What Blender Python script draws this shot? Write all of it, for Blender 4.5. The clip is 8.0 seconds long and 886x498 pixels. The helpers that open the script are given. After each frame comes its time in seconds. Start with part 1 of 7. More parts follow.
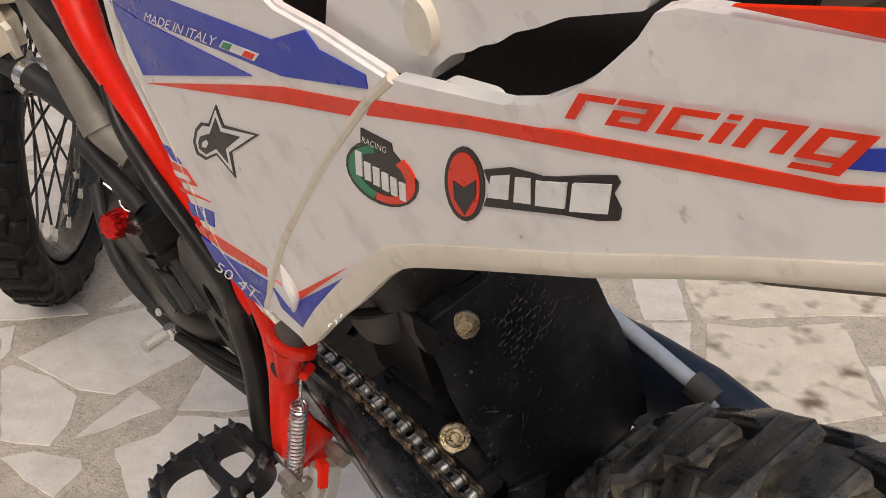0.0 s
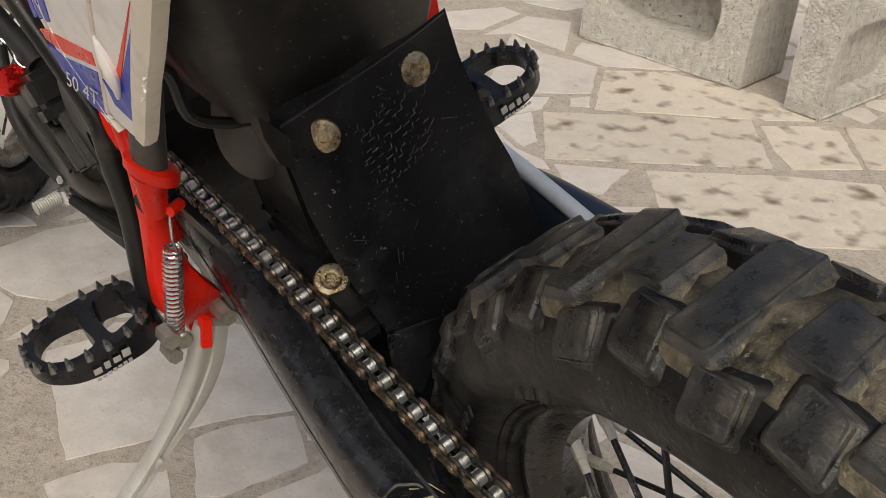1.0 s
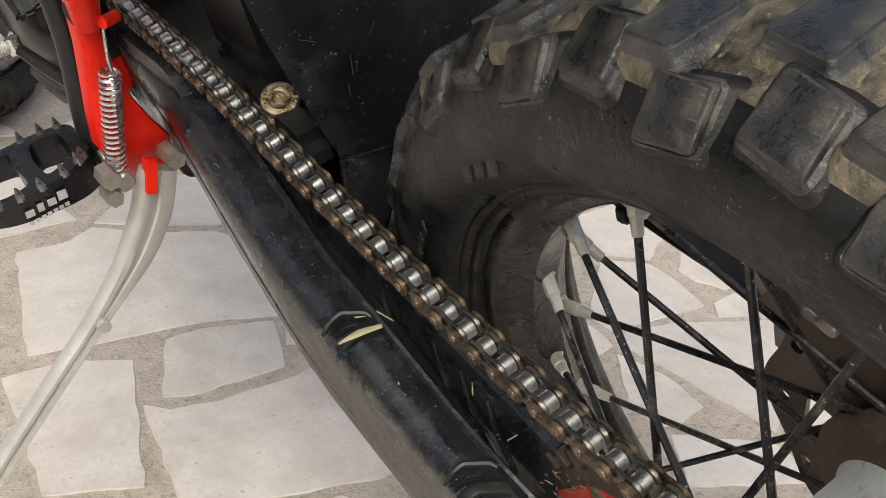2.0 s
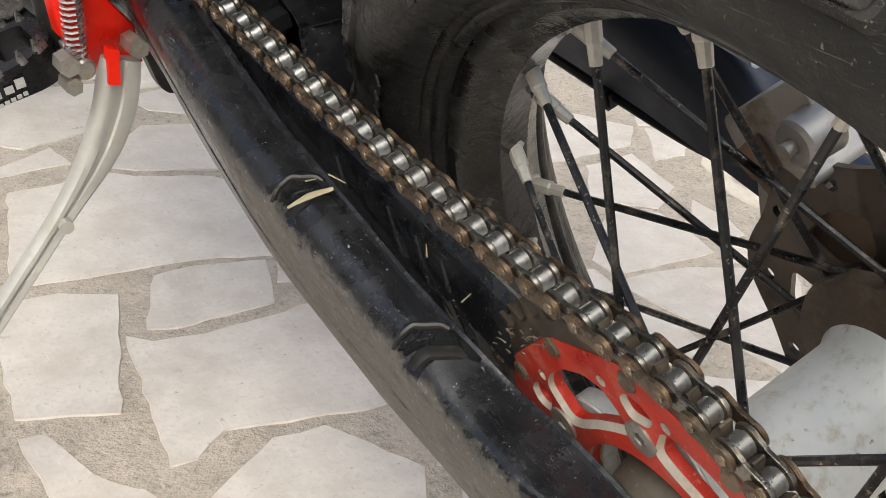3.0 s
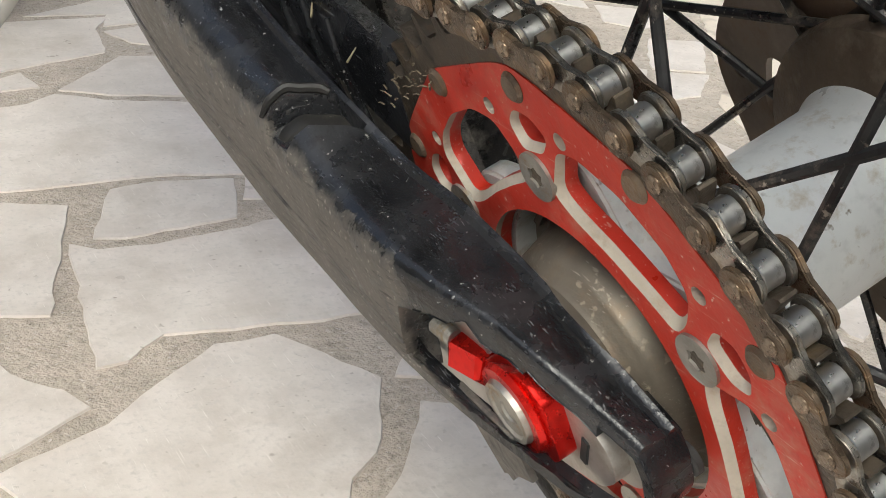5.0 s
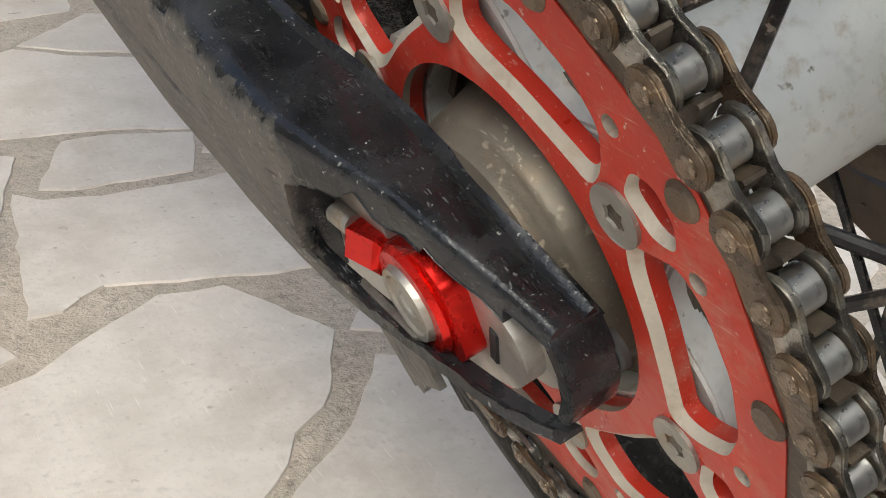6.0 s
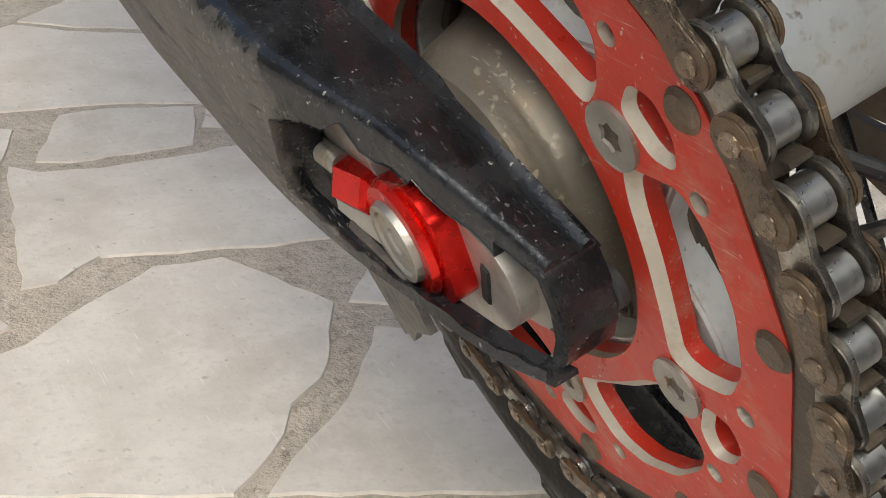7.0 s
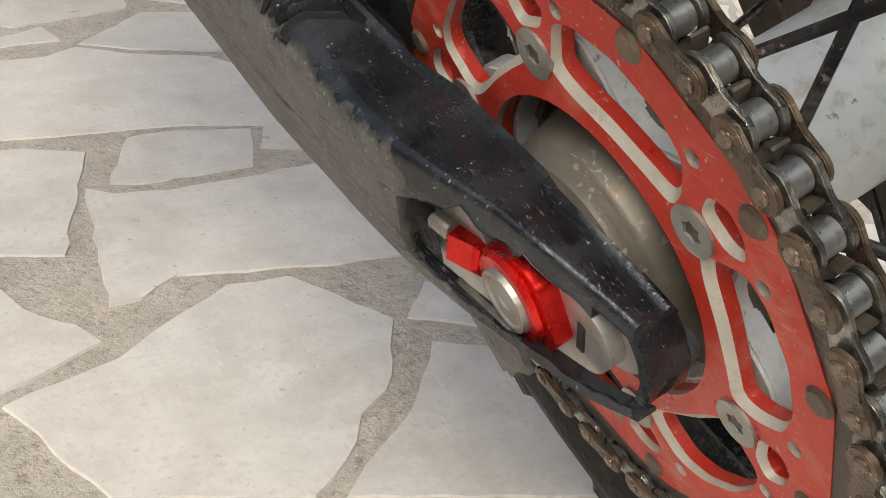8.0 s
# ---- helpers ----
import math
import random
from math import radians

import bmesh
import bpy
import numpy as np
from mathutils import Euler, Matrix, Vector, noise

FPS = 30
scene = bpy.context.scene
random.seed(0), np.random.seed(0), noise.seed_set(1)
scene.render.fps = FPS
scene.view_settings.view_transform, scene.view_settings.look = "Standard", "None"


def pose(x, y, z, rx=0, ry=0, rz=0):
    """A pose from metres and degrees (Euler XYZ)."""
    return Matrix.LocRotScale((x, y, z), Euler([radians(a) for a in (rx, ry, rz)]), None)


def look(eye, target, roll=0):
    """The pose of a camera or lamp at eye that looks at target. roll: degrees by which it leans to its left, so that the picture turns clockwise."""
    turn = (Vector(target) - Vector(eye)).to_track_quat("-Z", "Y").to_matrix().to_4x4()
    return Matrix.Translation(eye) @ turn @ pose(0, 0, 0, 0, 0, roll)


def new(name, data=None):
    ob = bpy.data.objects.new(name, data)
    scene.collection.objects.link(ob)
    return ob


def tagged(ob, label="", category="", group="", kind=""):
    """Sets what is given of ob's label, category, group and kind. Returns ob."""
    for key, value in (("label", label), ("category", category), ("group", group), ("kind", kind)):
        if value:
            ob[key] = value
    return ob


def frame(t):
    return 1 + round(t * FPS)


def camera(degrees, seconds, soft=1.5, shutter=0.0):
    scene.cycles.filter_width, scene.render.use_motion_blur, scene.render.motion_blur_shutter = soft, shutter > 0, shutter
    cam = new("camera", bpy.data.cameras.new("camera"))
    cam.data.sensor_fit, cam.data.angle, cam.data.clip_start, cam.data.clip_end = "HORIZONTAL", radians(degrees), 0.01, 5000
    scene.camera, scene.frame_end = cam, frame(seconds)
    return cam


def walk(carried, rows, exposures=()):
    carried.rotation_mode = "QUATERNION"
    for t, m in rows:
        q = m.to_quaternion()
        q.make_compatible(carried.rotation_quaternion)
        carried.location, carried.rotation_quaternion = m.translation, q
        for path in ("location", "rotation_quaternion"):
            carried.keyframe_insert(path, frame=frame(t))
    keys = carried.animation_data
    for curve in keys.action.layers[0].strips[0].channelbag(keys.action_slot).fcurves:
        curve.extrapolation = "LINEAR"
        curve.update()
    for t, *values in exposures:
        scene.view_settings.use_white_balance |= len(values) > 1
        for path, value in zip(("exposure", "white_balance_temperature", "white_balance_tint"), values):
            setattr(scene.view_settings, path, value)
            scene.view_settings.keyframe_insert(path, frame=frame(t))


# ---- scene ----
cam = camera(41.26, 8.0, 0.75)
PATH = [
    (0.0, look((-0.7222, -0.1514, 0.9614), (-0.2605, 0.3884, 0.5934), 6.02)),
    (0.5, look((-0.6795, -0.1921, 0.9122), (-0.2278, 0.3549, 0.5423), 6.10)),
    (1.0, look((-0.6252, -0.2156, 0.8418), (-0.1806, 0.3336, 0.4668), 6.22)),
    (1.5, look((-0.5861, -0.2260, 0.7659), (-0.1487, 0.3258, 0.3862), 6.33)),
    (2.0, look((-0.5661, -0.2261, 0.7119), (-0.1374, 0.3315, 0.3308), 6.39)),
    (2.2, look((-0.5633, -0.2268, 0.6908), (-0.1393, 0.3332, 0.3078), 6.20)),
    (3.3, look((-0.5117, -0.2587, 0.6106), (-0.1052, 0.3192, 0.2355), 5.67)),
    (3.5, look((-0.5052, -0.2589, 0.5970), (-0.1017, 0.3224, 0.2238), 5.63)),
    (4.0, look((-0.4936, -0.2559, 0.5614), (-0.0968, 0.3327, 0.1926), 5.40)),
    (4.5, look((-0.4712, -0.2579, 0.5312), (-0.0785, 0.3353, 0.1653), 5.40)),
    (4.7, look((-0.4573, -0.2596, 0.5151), (-0.0674, 0.3362, 0.1504), 5.45)),
    (5.8, look((-0.3982, -0.2480, 0.4421), (-0.0119, 0.3500, 0.0769), 5.15)),
    (6.0, look((-0.3878, -0.2466, 0.4330), (-0.0029, 0.3515, 0.0668), 5.29)),
    (6.5, look((-0.3775, -0.2435, 0.4149), (0.0044, 0.3552, 0.0466), 5.40)),
    (7.0, look((-0.3787, -0.2442, 0.4125), (0.0006, 0.3549, 0.0421), 5.34)),
    (7.5, look((-0.3966, -0.2522, 0.4214), (-0.0210, 0.3476, 0.0483), 5.34)),
    (8.0, look((-0.4338, -0.2739, 0.4616), (-0.0627, 0.3273, 0.0864), 5.26)),
]
walk(cam, PATH, [(0.0, -0.08, 6550, 8), (0.5, -0.34, 6600, 6), (1.0, -0.16, 6550, 4), (2.0, 0.38, 6300, 3), (3.5, 0.50, 6200, 2), (5.0, 0.46, 6150, 1), (7.0, 0.28, 6150, 1), (8.0, 0.36, 6150, 1)])

# ---- world and light ----
world = bpy.data.worlds.new("world")
scene.world = world
world.use_nodes = True
wn = world.node_tree
sky = wn.nodes.new("ShaderNodeTexSky")
sky.sky_type = "NISHITA"
sky.sun_disc = False
sky.dust_density = 6.0
sky.air_density = 0.7
sky.sun_elevation = radians(48)
sky.sun_rotation = radians(221)
wn.nodes["Background"].inputs["Strength"].default_value = 0.15
wn.links.new(sky.outputs[0], wn.nodes["Background"].inputs["Color"])
sun_data = bpy.data.lights.new("sun", "SUN")
sun_data.energy = 1.2
sun_data.angle = radians(42)
sun_data.color = (1.0, 0.95, 0.88)
sun = new("sun", sun_data)
sun.matrix_world = look((-1.9, -2.2, 3.2), (0, 0, 0))


# ---- materials ----
def mat(name, a, b, rough=0.6, metal=0.0, scale=40.0, bump=0.15, fine=6.0, dirt=None, dirt_amount=0.0, dirt_scale=12.0, vary=0.0, coat=0.0, rough_vary=0.15, speck=None, speck_amount=0.0, speck_scale=350.0, spec=0.5, dirt_detail=8.0, scratch=None, scratch_amount=0.5):
    """Two tones by noise at two scales, a third tone as dirt in patches, and fine relief."""
    m = bpy.data.materials.new(name)
    m.use_nodes = True
    t = m.node_tree
    n, ln = t.nodes, t.links
    p = n["Principled BSDF"]
    co = n.new("ShaderNodeTexCoord")
    def tex(s, detail=5.0, r=0.6):
        x = n.new("ShaderNodeTexNoise")
        x.inputs["Scale"].default_value, x.inputs["Detail"].default_value, x.inputs["Roughness"].default_value = s, detail, r
        ln.new(co.outputs["Object"], x.inputs["Vector"])
        return x
    def ramp(src, lo, hi):
        r = n.new("ShaderNodeMapRange")
        r.inputs[1].default_value, r.inputs[2].default_value = lo, hi
        ln.new(src, r.inputs[0])
        return r.outputs[0]
    def mix(f, c1, c2):
        x = n.new("ShaderNodeMix")
        x.data_type = "RGBA"
        ln.new(f, x.inputs[0])
        for c, i in ((c1, 6), (c2, 7)):
            if isinstance(c, tuple):
                x.inputs[i].default_value = (*c, 1)
            else:
                ln.new(c, x.inputs[i])
        return x.outputs[2]
    big, small = tex(scale), tex(scale * fine, 3.0)
    col = mix(ramp(big.outputs[0], 0.35, 0.65), a, b)
    dk = tuple(c * 0.8 for c in b)
    sm = ramp(small.outputs[0], 0.52, 0.75)
    col = mix(sm, col, dk)
    rsrc = big.outputs[0]
    if dirt:
        d = tex(dirt_scale, dirt_detail, 0.7)
        f = ramp(d.outputs[0], 0.62 - 0.3 * dirt_amount, 0.8 - 0.25 * dirt_amount)
        col = mix(f, col, dirt)
    if speck:
        sp = tex(speck_scale, 2.0, 0.5)
        f = ramp(sp.outputs[0], 0.72 - 0.16 * speck_amount, 0.78 - 0.12 * speck_amount)
        cl = tex(dirt_scale * 0.6, 3.0)
        mm = n.new("ShaderNodeMath")
        mm.operation = "MULTIPLY"
        ln.new(f, mm.inputs[0])
        ln.new(ramp(cl.outputs[0], 0.35, 0.6), mm.inputs[1])
        col = mix(mm.outputs[0], col, speck)
    if scratch:
        for turn, size in ((0.22, 1.0), (-0.55, 0.7), (1.15, 1.3)):
            mp = n.new("ShaderNodeMapping")
            mp.inputs["Rotation"].default_value = (turn * 0.6, turn * 0.3, turn)
            mp.inputs["Scale"].default_value = (1100 * size, 45 * size, 1100 * size)
            ln.new(co.outputs["Object"], mp.inputs["Vector"])
            st = n.new("ShaderNodeTexNoise")
            st.inputs["Scale"].default_value, st.inputs["Detail"].default_value = 1.0, 1.5
            ln.new(mp.outputs[0], st.inputs["Vector"])
            pt = tex(38 * size, 3.0)
            mm = n.new("ShaderNodeMath")
            mm.operation = "MULTIPLY"
            ln.new(ramp(st.outputs[0], 0.70 - 0.08 * scratch_amount, 0.76 - 0.06 * scratch_amount), mm.inputs[0])
            ln.new(ramp(pt.outputs[0], 0.50, 0.66), mm.inputs[1])
            col = mix(mm.outputs[0], col, scratch)
    if vary:
        oi = n.new("ShaderNodeObjectInfo")
        hs = n.new("ShaderNodeHueSaturation")
        mr = n.new("ShaderNodeMapRange")
        mr.inputs[3].default_value, mr.inputs[4].default_value = 1 - vary, 1 + vary
        ln.new(oi.outputs["Random"], mr.inputs[0])
        ln.new(mr.outputs[0], hs.inputs["Value"])
        ln.new(col, hs.inputs["Color"])
        col = hs.outputs[0]
    ln.new(col, p.inputs["Base Color"])
    rr = n.new("ShaderNodeMapRange")
    rr.inputs[1].default_value, rr.inputs[2].default_value = 0.3, 0.7
    rr.inputs[3].default_value, rr.inputs[4].default_value = max(0.03, rough - rough_vary), min(1, rough + rough_vary)
    ln.new(rsrc, rr.inputs[0])
    ln.new(rr.outputs[0], p.inputs["Roughness"])
    p.inputs["Metallic"].default_value = metal
    p.inputs["Specular IOR Level"].default_value = spec
    p.inputs["Coat Weight"].default_value = coat
    if bump:
        bp = n.new("ShaderNodeBump")
        bp.inputs["Strength"].default_value, bp.inputs["Distance"].default_value = min(1.0, bump), 0.002 * max(1.0, bump)
        ln.new(small.outputs[0], bp.inputs["Height"])
        ln.new(bp.outputs[0], p.inputs["Normal"])
    return m


DUST = (0.30, 0.25, 0.19)
M_STONE = mat("paving_stone", (0.60, 0.545, 0.49), (0.70, 0.645, 0.59), 0.42, scale=24, bump=0.16, fine=7, dirt=(0.53, 0.475, 0.415), dirt_amount=0.4, dirt_scale=11, vary=0.06, speck=(0.40, 0.35, 0.30), speck_amount=0.3, speck_scale=160, scratch=(0.80, 0.755, 0.70), scratch_amount=0.45)
M_STAINED = mat("stained_paving_stone", (0.60, 0.525, 0.43), (0.70, 0.63, 0.53), 0.42, scale=24, bump=0.16, fine=7, dirt=(0.15, 0.105, 0.065), dirt_amount=0.26, dirt_detail=1.6, dirt_scale=17, vary=0.05, speck=(0.25, 0.2, 0.15), speck_amount=0.3, speck_scale=120)
M_GROUT = mat("grout", (0.42, 0.366, 0.302), (0.55, 0.484, 0.407), 0.9, scale=30, bump=1.6, fine=8, dirt=(0.22, 0.185, 0.146), dirt_amount=0.34, dirt_scale=130, speck=(0.58, 0.53, 0.475), speck_amount=0.7, speck_scale=220)
M_CONCRETE = mat("concrete_block", (0.52, 0.49, 0.44), (0.68, 0.65, 0.59), 0.95, scale=45, bump=4.5, fine=3.2, dirt=(0.30, 0.27, 0.24), dirt_amount=0.3, dirt_scale=50, speck=(0.2, 0.18, 0.16), speck_amount=0.6, speck_scale=130)
M_WHITE = mat("white_plastic", (0.80, 0.765, 0.735), (0.85, 0.82, 0.795), 0.36, scale=6, bump=0.03, dirt=(0.74, 0.70, 0.655), dirt_amount=0.04, dirt_scale=9, speck=(0.45, 0.38, 0.3), speck_amount=0.03, speck_scale=120, spec=0.4)
M_CREAM = mat("cream_plastic", (0.72, 0.65, 0.53), (0.79, 0.73, 0.62), 0.42, scale=12, bump=0.04, dirt=(0.5, 0.42, 0.3), dirt_amount=0.2, dirt_scale=25)
M_BLACK = mat("black_plastic", (0.008, 0.008, 0.009), (0.015, 0.015, 0.0165), 0.34, scale=25, bump=0.15, dirt=(0.05, 0.045, 0.038), dirt_amount=0.2, dirt_scale=30, speck=(0.2, 0.185, 0.16), speck_amount=0.2, speck_scale=500, spec=0.3)
M_GUARD = mat("scuffed_black_plastic", (0.0095, 0.0100, 0.0116), (0.024, 0.0250, 0.0280), 0.27, rough_vary=0.18, scale=34, bump=0.2, dirt=(0.0045, 0.0045, 0.005), dirt_amount=0.35, dirt_scale=120, dirt_detail=4.0, speck=(0.34, 0.33, 0.31), speck_amount=0.18, speck_scale=520, scratch=(0.15, 0.15, 0.155), scratch_amount=0.4, spec=0.55)
M_GUARDSIDE = mat("grey_worn_plastic", (0.10, 0.090, 0.078), (0.15, 0.137, 0.12), 0.55, scale=34, bump=0.6, dirt=(0.045, 0.043, 0.042), dirt_amount=0.4, dirt_scale=70, speck=(0.3, 0.28, 0.25), speck_amount=0.25, speck_scale=600, scratch=(0.035, 0.033, 0.03), scratch_amount=0.8)


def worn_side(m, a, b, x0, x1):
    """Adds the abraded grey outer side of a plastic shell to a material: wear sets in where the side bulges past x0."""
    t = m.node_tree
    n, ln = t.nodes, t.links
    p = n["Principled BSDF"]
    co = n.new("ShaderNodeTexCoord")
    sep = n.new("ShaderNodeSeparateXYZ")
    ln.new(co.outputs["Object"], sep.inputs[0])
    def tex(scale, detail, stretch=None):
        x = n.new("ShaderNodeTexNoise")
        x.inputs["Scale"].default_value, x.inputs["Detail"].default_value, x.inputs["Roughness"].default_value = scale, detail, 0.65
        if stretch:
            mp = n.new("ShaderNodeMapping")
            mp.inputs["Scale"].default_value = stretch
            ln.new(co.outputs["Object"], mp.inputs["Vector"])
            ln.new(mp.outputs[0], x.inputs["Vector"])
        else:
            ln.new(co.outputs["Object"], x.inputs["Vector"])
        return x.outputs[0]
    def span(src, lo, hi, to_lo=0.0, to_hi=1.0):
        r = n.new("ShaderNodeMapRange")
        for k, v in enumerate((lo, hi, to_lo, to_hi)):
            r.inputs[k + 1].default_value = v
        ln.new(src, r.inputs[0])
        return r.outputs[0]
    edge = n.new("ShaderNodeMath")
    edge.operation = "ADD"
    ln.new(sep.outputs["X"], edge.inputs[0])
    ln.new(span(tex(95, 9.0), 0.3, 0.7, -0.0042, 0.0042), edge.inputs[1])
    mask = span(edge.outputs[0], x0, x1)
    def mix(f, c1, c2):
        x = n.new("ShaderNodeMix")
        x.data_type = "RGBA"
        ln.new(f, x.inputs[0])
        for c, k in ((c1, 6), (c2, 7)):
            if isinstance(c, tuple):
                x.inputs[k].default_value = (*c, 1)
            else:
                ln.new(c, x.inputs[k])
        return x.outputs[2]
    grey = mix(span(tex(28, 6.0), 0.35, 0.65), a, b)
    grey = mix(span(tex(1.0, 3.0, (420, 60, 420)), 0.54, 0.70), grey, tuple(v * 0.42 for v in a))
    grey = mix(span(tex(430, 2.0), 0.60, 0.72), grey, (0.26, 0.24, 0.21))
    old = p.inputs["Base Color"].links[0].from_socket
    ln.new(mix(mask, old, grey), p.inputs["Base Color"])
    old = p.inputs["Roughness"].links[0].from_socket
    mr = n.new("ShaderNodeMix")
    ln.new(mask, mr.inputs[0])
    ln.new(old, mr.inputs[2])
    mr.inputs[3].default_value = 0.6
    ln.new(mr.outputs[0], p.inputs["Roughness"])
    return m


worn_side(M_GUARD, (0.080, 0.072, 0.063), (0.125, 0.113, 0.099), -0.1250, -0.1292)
# the dirt tone is dust plus the flap's bluish sheen put into colour
M_FLAP = mat("black_rubber_sheet", (0.010, 0.0106, 0.0125), (0.022, 0.0230, 0.0265), 0.34, scale=14, bump=0.15, dirt=(0.060, 0.062, 0.066), dirt_amount=0.34, dirt_scale=16, dirt_detail=5.0, speck=(0.25, 0.24, 0.22), speck_amount=0.3, speck_scale=300, scratch=(0.085, 0.086, 0.09), scratch_amount=0.6, spec=0.5)
M_AIRBOX = mat("dull_black_plastic", (0.0095, 0.0093, 0.0092), (0.019, 0.0180, 0.0168), 0.42, scale=12, bump=0.2, dirt=(0.05, 0.045, 0.037), dirt_amount=0.26, dirt_scale=20, speck=(0.14, 0.13, 0.11), speck_amount=0.3, speck_scale=240, spec=0.35)
M_TYRE = mat("tyre_rubber", (0.0058, 0.0056, 0.0054), (0.0135, 0.0129, 0.0121), 0.42, rough_vary=0.22, scale=34, bump=0.45, scratch=(0.08, 0.074, 0.063), scratch_amount=0.4, dirt=(0.052, 0.044, 0.033), dirt_amount=0.22, dirt_scale=22, vary=0.12, speck=(0.2, 0.17, 0.13), speck_amount=0.25, speck_scale=420, spec=0.35)
M_RED = mat("red_frame_paint", (0.74, 0.014, 0.005), (0.80, 0.022, 0.008), 0.36, scale=20, bump=0.03, dirt=(0.3, 0.03, 0.02), dirt_amount=0.1, dirt_scale=40, coat=0.0, spec=0.18)
M_REDSPR = mat("red_anodised_worn", (0.46, 0.024, 0.011), (0.55, 0.042, 0.022), 0.40, metal=0.1, scale=40, bump=0.12, dirt=(0.48, 0.16, 0.11), dirt_amount=0.30, dirt_scale=38, speck=(0.58, 0.42, 0.36), speck_amount=0.3, speck_scale=520, scratch=(0.58, 0.34, 0.27), scratch_amount=0.35)
M_REDANO = mat("red_anodised", (0.60, 0.008, 0.006), (0.70, 0.02, 0.014), 0.25, metal=0.75, scale=30, bump=0.03)
M_BARE = mat("worn_alloy_edge", (0.44, 0.39, 0.32), (0.55, 0.50, 0.42), 0.6, metal=0.25, scale=60, bump=0.1, dirt=(0.4, 0.3, 0.22), dirt_amount=0.2, dirt_scale=50)
M_ALU = mat("cast_aluminium", (0.42, 0.40, 0.37), (0.54, 0.52, 0.49), 0.5, metal=0.75, scale=25, bump=0.1, dirt=(0.25, 0.2, 0.14), dirt_amount=0.4, dirt_scale=30)
M_HUB = mat("dusty_hub_metal", (0.115, 0.098, 0.076), (0.185, 0.160, 0.126), 0.46, metal=0.4, scale=30, bump=0.2, dirt=(0.20, 0.142, 0.09), dirt_amount=0.42, dirt_scale=35, speck=(0.36, 0.31, 0.24), speck_amount=0.4, speck_scale=260, scratch=(0.34, 0.30, 0.24), scratch_amount=0.5)
M_HUBBARREL = mat("silver_paint", (0.66, 0.67, 0.65), (0.76, 0.77, 0.74), 0.4, metal=0.1, scale=25, bump=0.05, dirt=(0.46, 0.39, 0.28), dirt_amount=0.25, dirt_scale=70, speck=(0.2, 0.16, 0.11), speck_amount=0.25, speck_scale=240)
M_STEEL = mat("bright_steel", (0.62, 0.62, 0.62), (0.78, 0.78, 0.78), 0.24, metal=0.9, scale=60, bump=0.05, dirt=(0.2, 0.18, 0.15), dirt_amount=0.15, dirt_scale=120)
M_CHAIN = mat("rusty_chain_plate", (0.072, 0.052, 0.036), (0.17, 0.128, 0.090), 0.32, metal=0.55, scale=110, bump=0.3, dirt=(0.15, 0.088, 0.042), dirt_amount=0.45, dirt_scale=90, vary=0.25, speck=(0.45, 0.38, 0.28), speck_amount=0.4, speck_scale=400)
M_CHAINDK = mat("greasy_chain", (0.20, 0.188, 0.170), (0.46, 0.44, 0.40), 0.3, metal=0.9, scale=90, bump=0.2, dirt=(0.14, 0.092, 0.045), dirt_amount=0.4, dirt_scale=80, vary=0.2)
M_RING = mat("dark_sprocket_steel", (0.050, 0.040, 0.031), (0.11, 0.088, 0.066), 0.45, metal=0.5, scale=70, bump=0.25, dirt=(0.17, 0.125, 0.075), dirt_amount=0.3, dirt_scale=90, dirt_detail=9.0)
M_ZINC = mat("zinc_bolt", (0.31, 0.297, 0.268), (0.43, 0.412, 0.37), 0.46, metal=0.75, scale=80, bump=0.15, dirt=(0.3, 0.2, 0.1), dirt_amount=0.32, dirt_scale=90, scratch=(0.6, 0.58, 0.54), scratch_amount=0.3)
M_RIVET = mat("rusty_rivet", (0.10, 0.072, 0.048), (0.21, 0.165, 0.12), 0.45, metal=0.45, scale=90, bump=0.3, dirt=(0.16, 0.085, 0.035), dirt_amount=0.45, dirt_scale=120, vary=0.2)
M_FLANGE = mat("brown_dirty_alloy", (0.085, 0.062, 0.042), (0.17, 0.128, 0.09), 0.55, metal=0.25, scale=40, bump=0.3, dirt=(0.24, 0.19, 0.14), dirt_amount=0.35, dirt_scale=45)
M_GOLD = mat("rusty_yellow_zinc", (0.30, 0.22, 0.11), (0.56, 0.49, 0.36), 0.3, metal=0.85, scale=130, bump=0.3, dirt=(0.14, 0.065, 0.028), dirt_amount=0.5, dirt_scale=190)
M_RIM = mat("dull_black_rim", (0.0105, 0.0103, 0.0102), (0.028, 0.0272, 0.0262), 0.2, rough_vary=0.22, metal=0.1, scale=26, bump=0.3, dirt=(0.13, 0.122, 0.108), dirt_amount=0.2, dirt_scale=48, dirt_detail=9.0, scratch=(0.12, 0.115, 0.105), scratch_amount=0.3, spec=0.5)
M_SPOKE = mat("black_spoke", (0.02, 0.02, 0.021), (0.05, 0.05, 0.05), 0.35, metal=0.5, scale=50, bump=0.15, dirt=(0.24, 0.2, 0.16), dirt_amount=0.3, dirt_scale=60, speck=(0.4, 0.36, 0.3), speck_amount=0.5, speck_scale=420)
M_NIPPLE = mat("pale_nipple", (0.66, 0.62, 0.53), (0.78, 0.75, 0.67), 0.45, metal=0.2, scale=120, bump=0.05, dirt=(0.36, 0.3, 0.2), dirt_amount=0.3, dirt_scale=120, vary=0.1)
M_PEG = mat("black_anodised", (0.014, 0.014, 0.016), (0.03, 0.03, 0.034), 0.3, metal=0.6, scale=50, bump=0.08, dirt=(0.1, 0.1, 0.1), dirt_amount=0.1, dirt_scale=70)
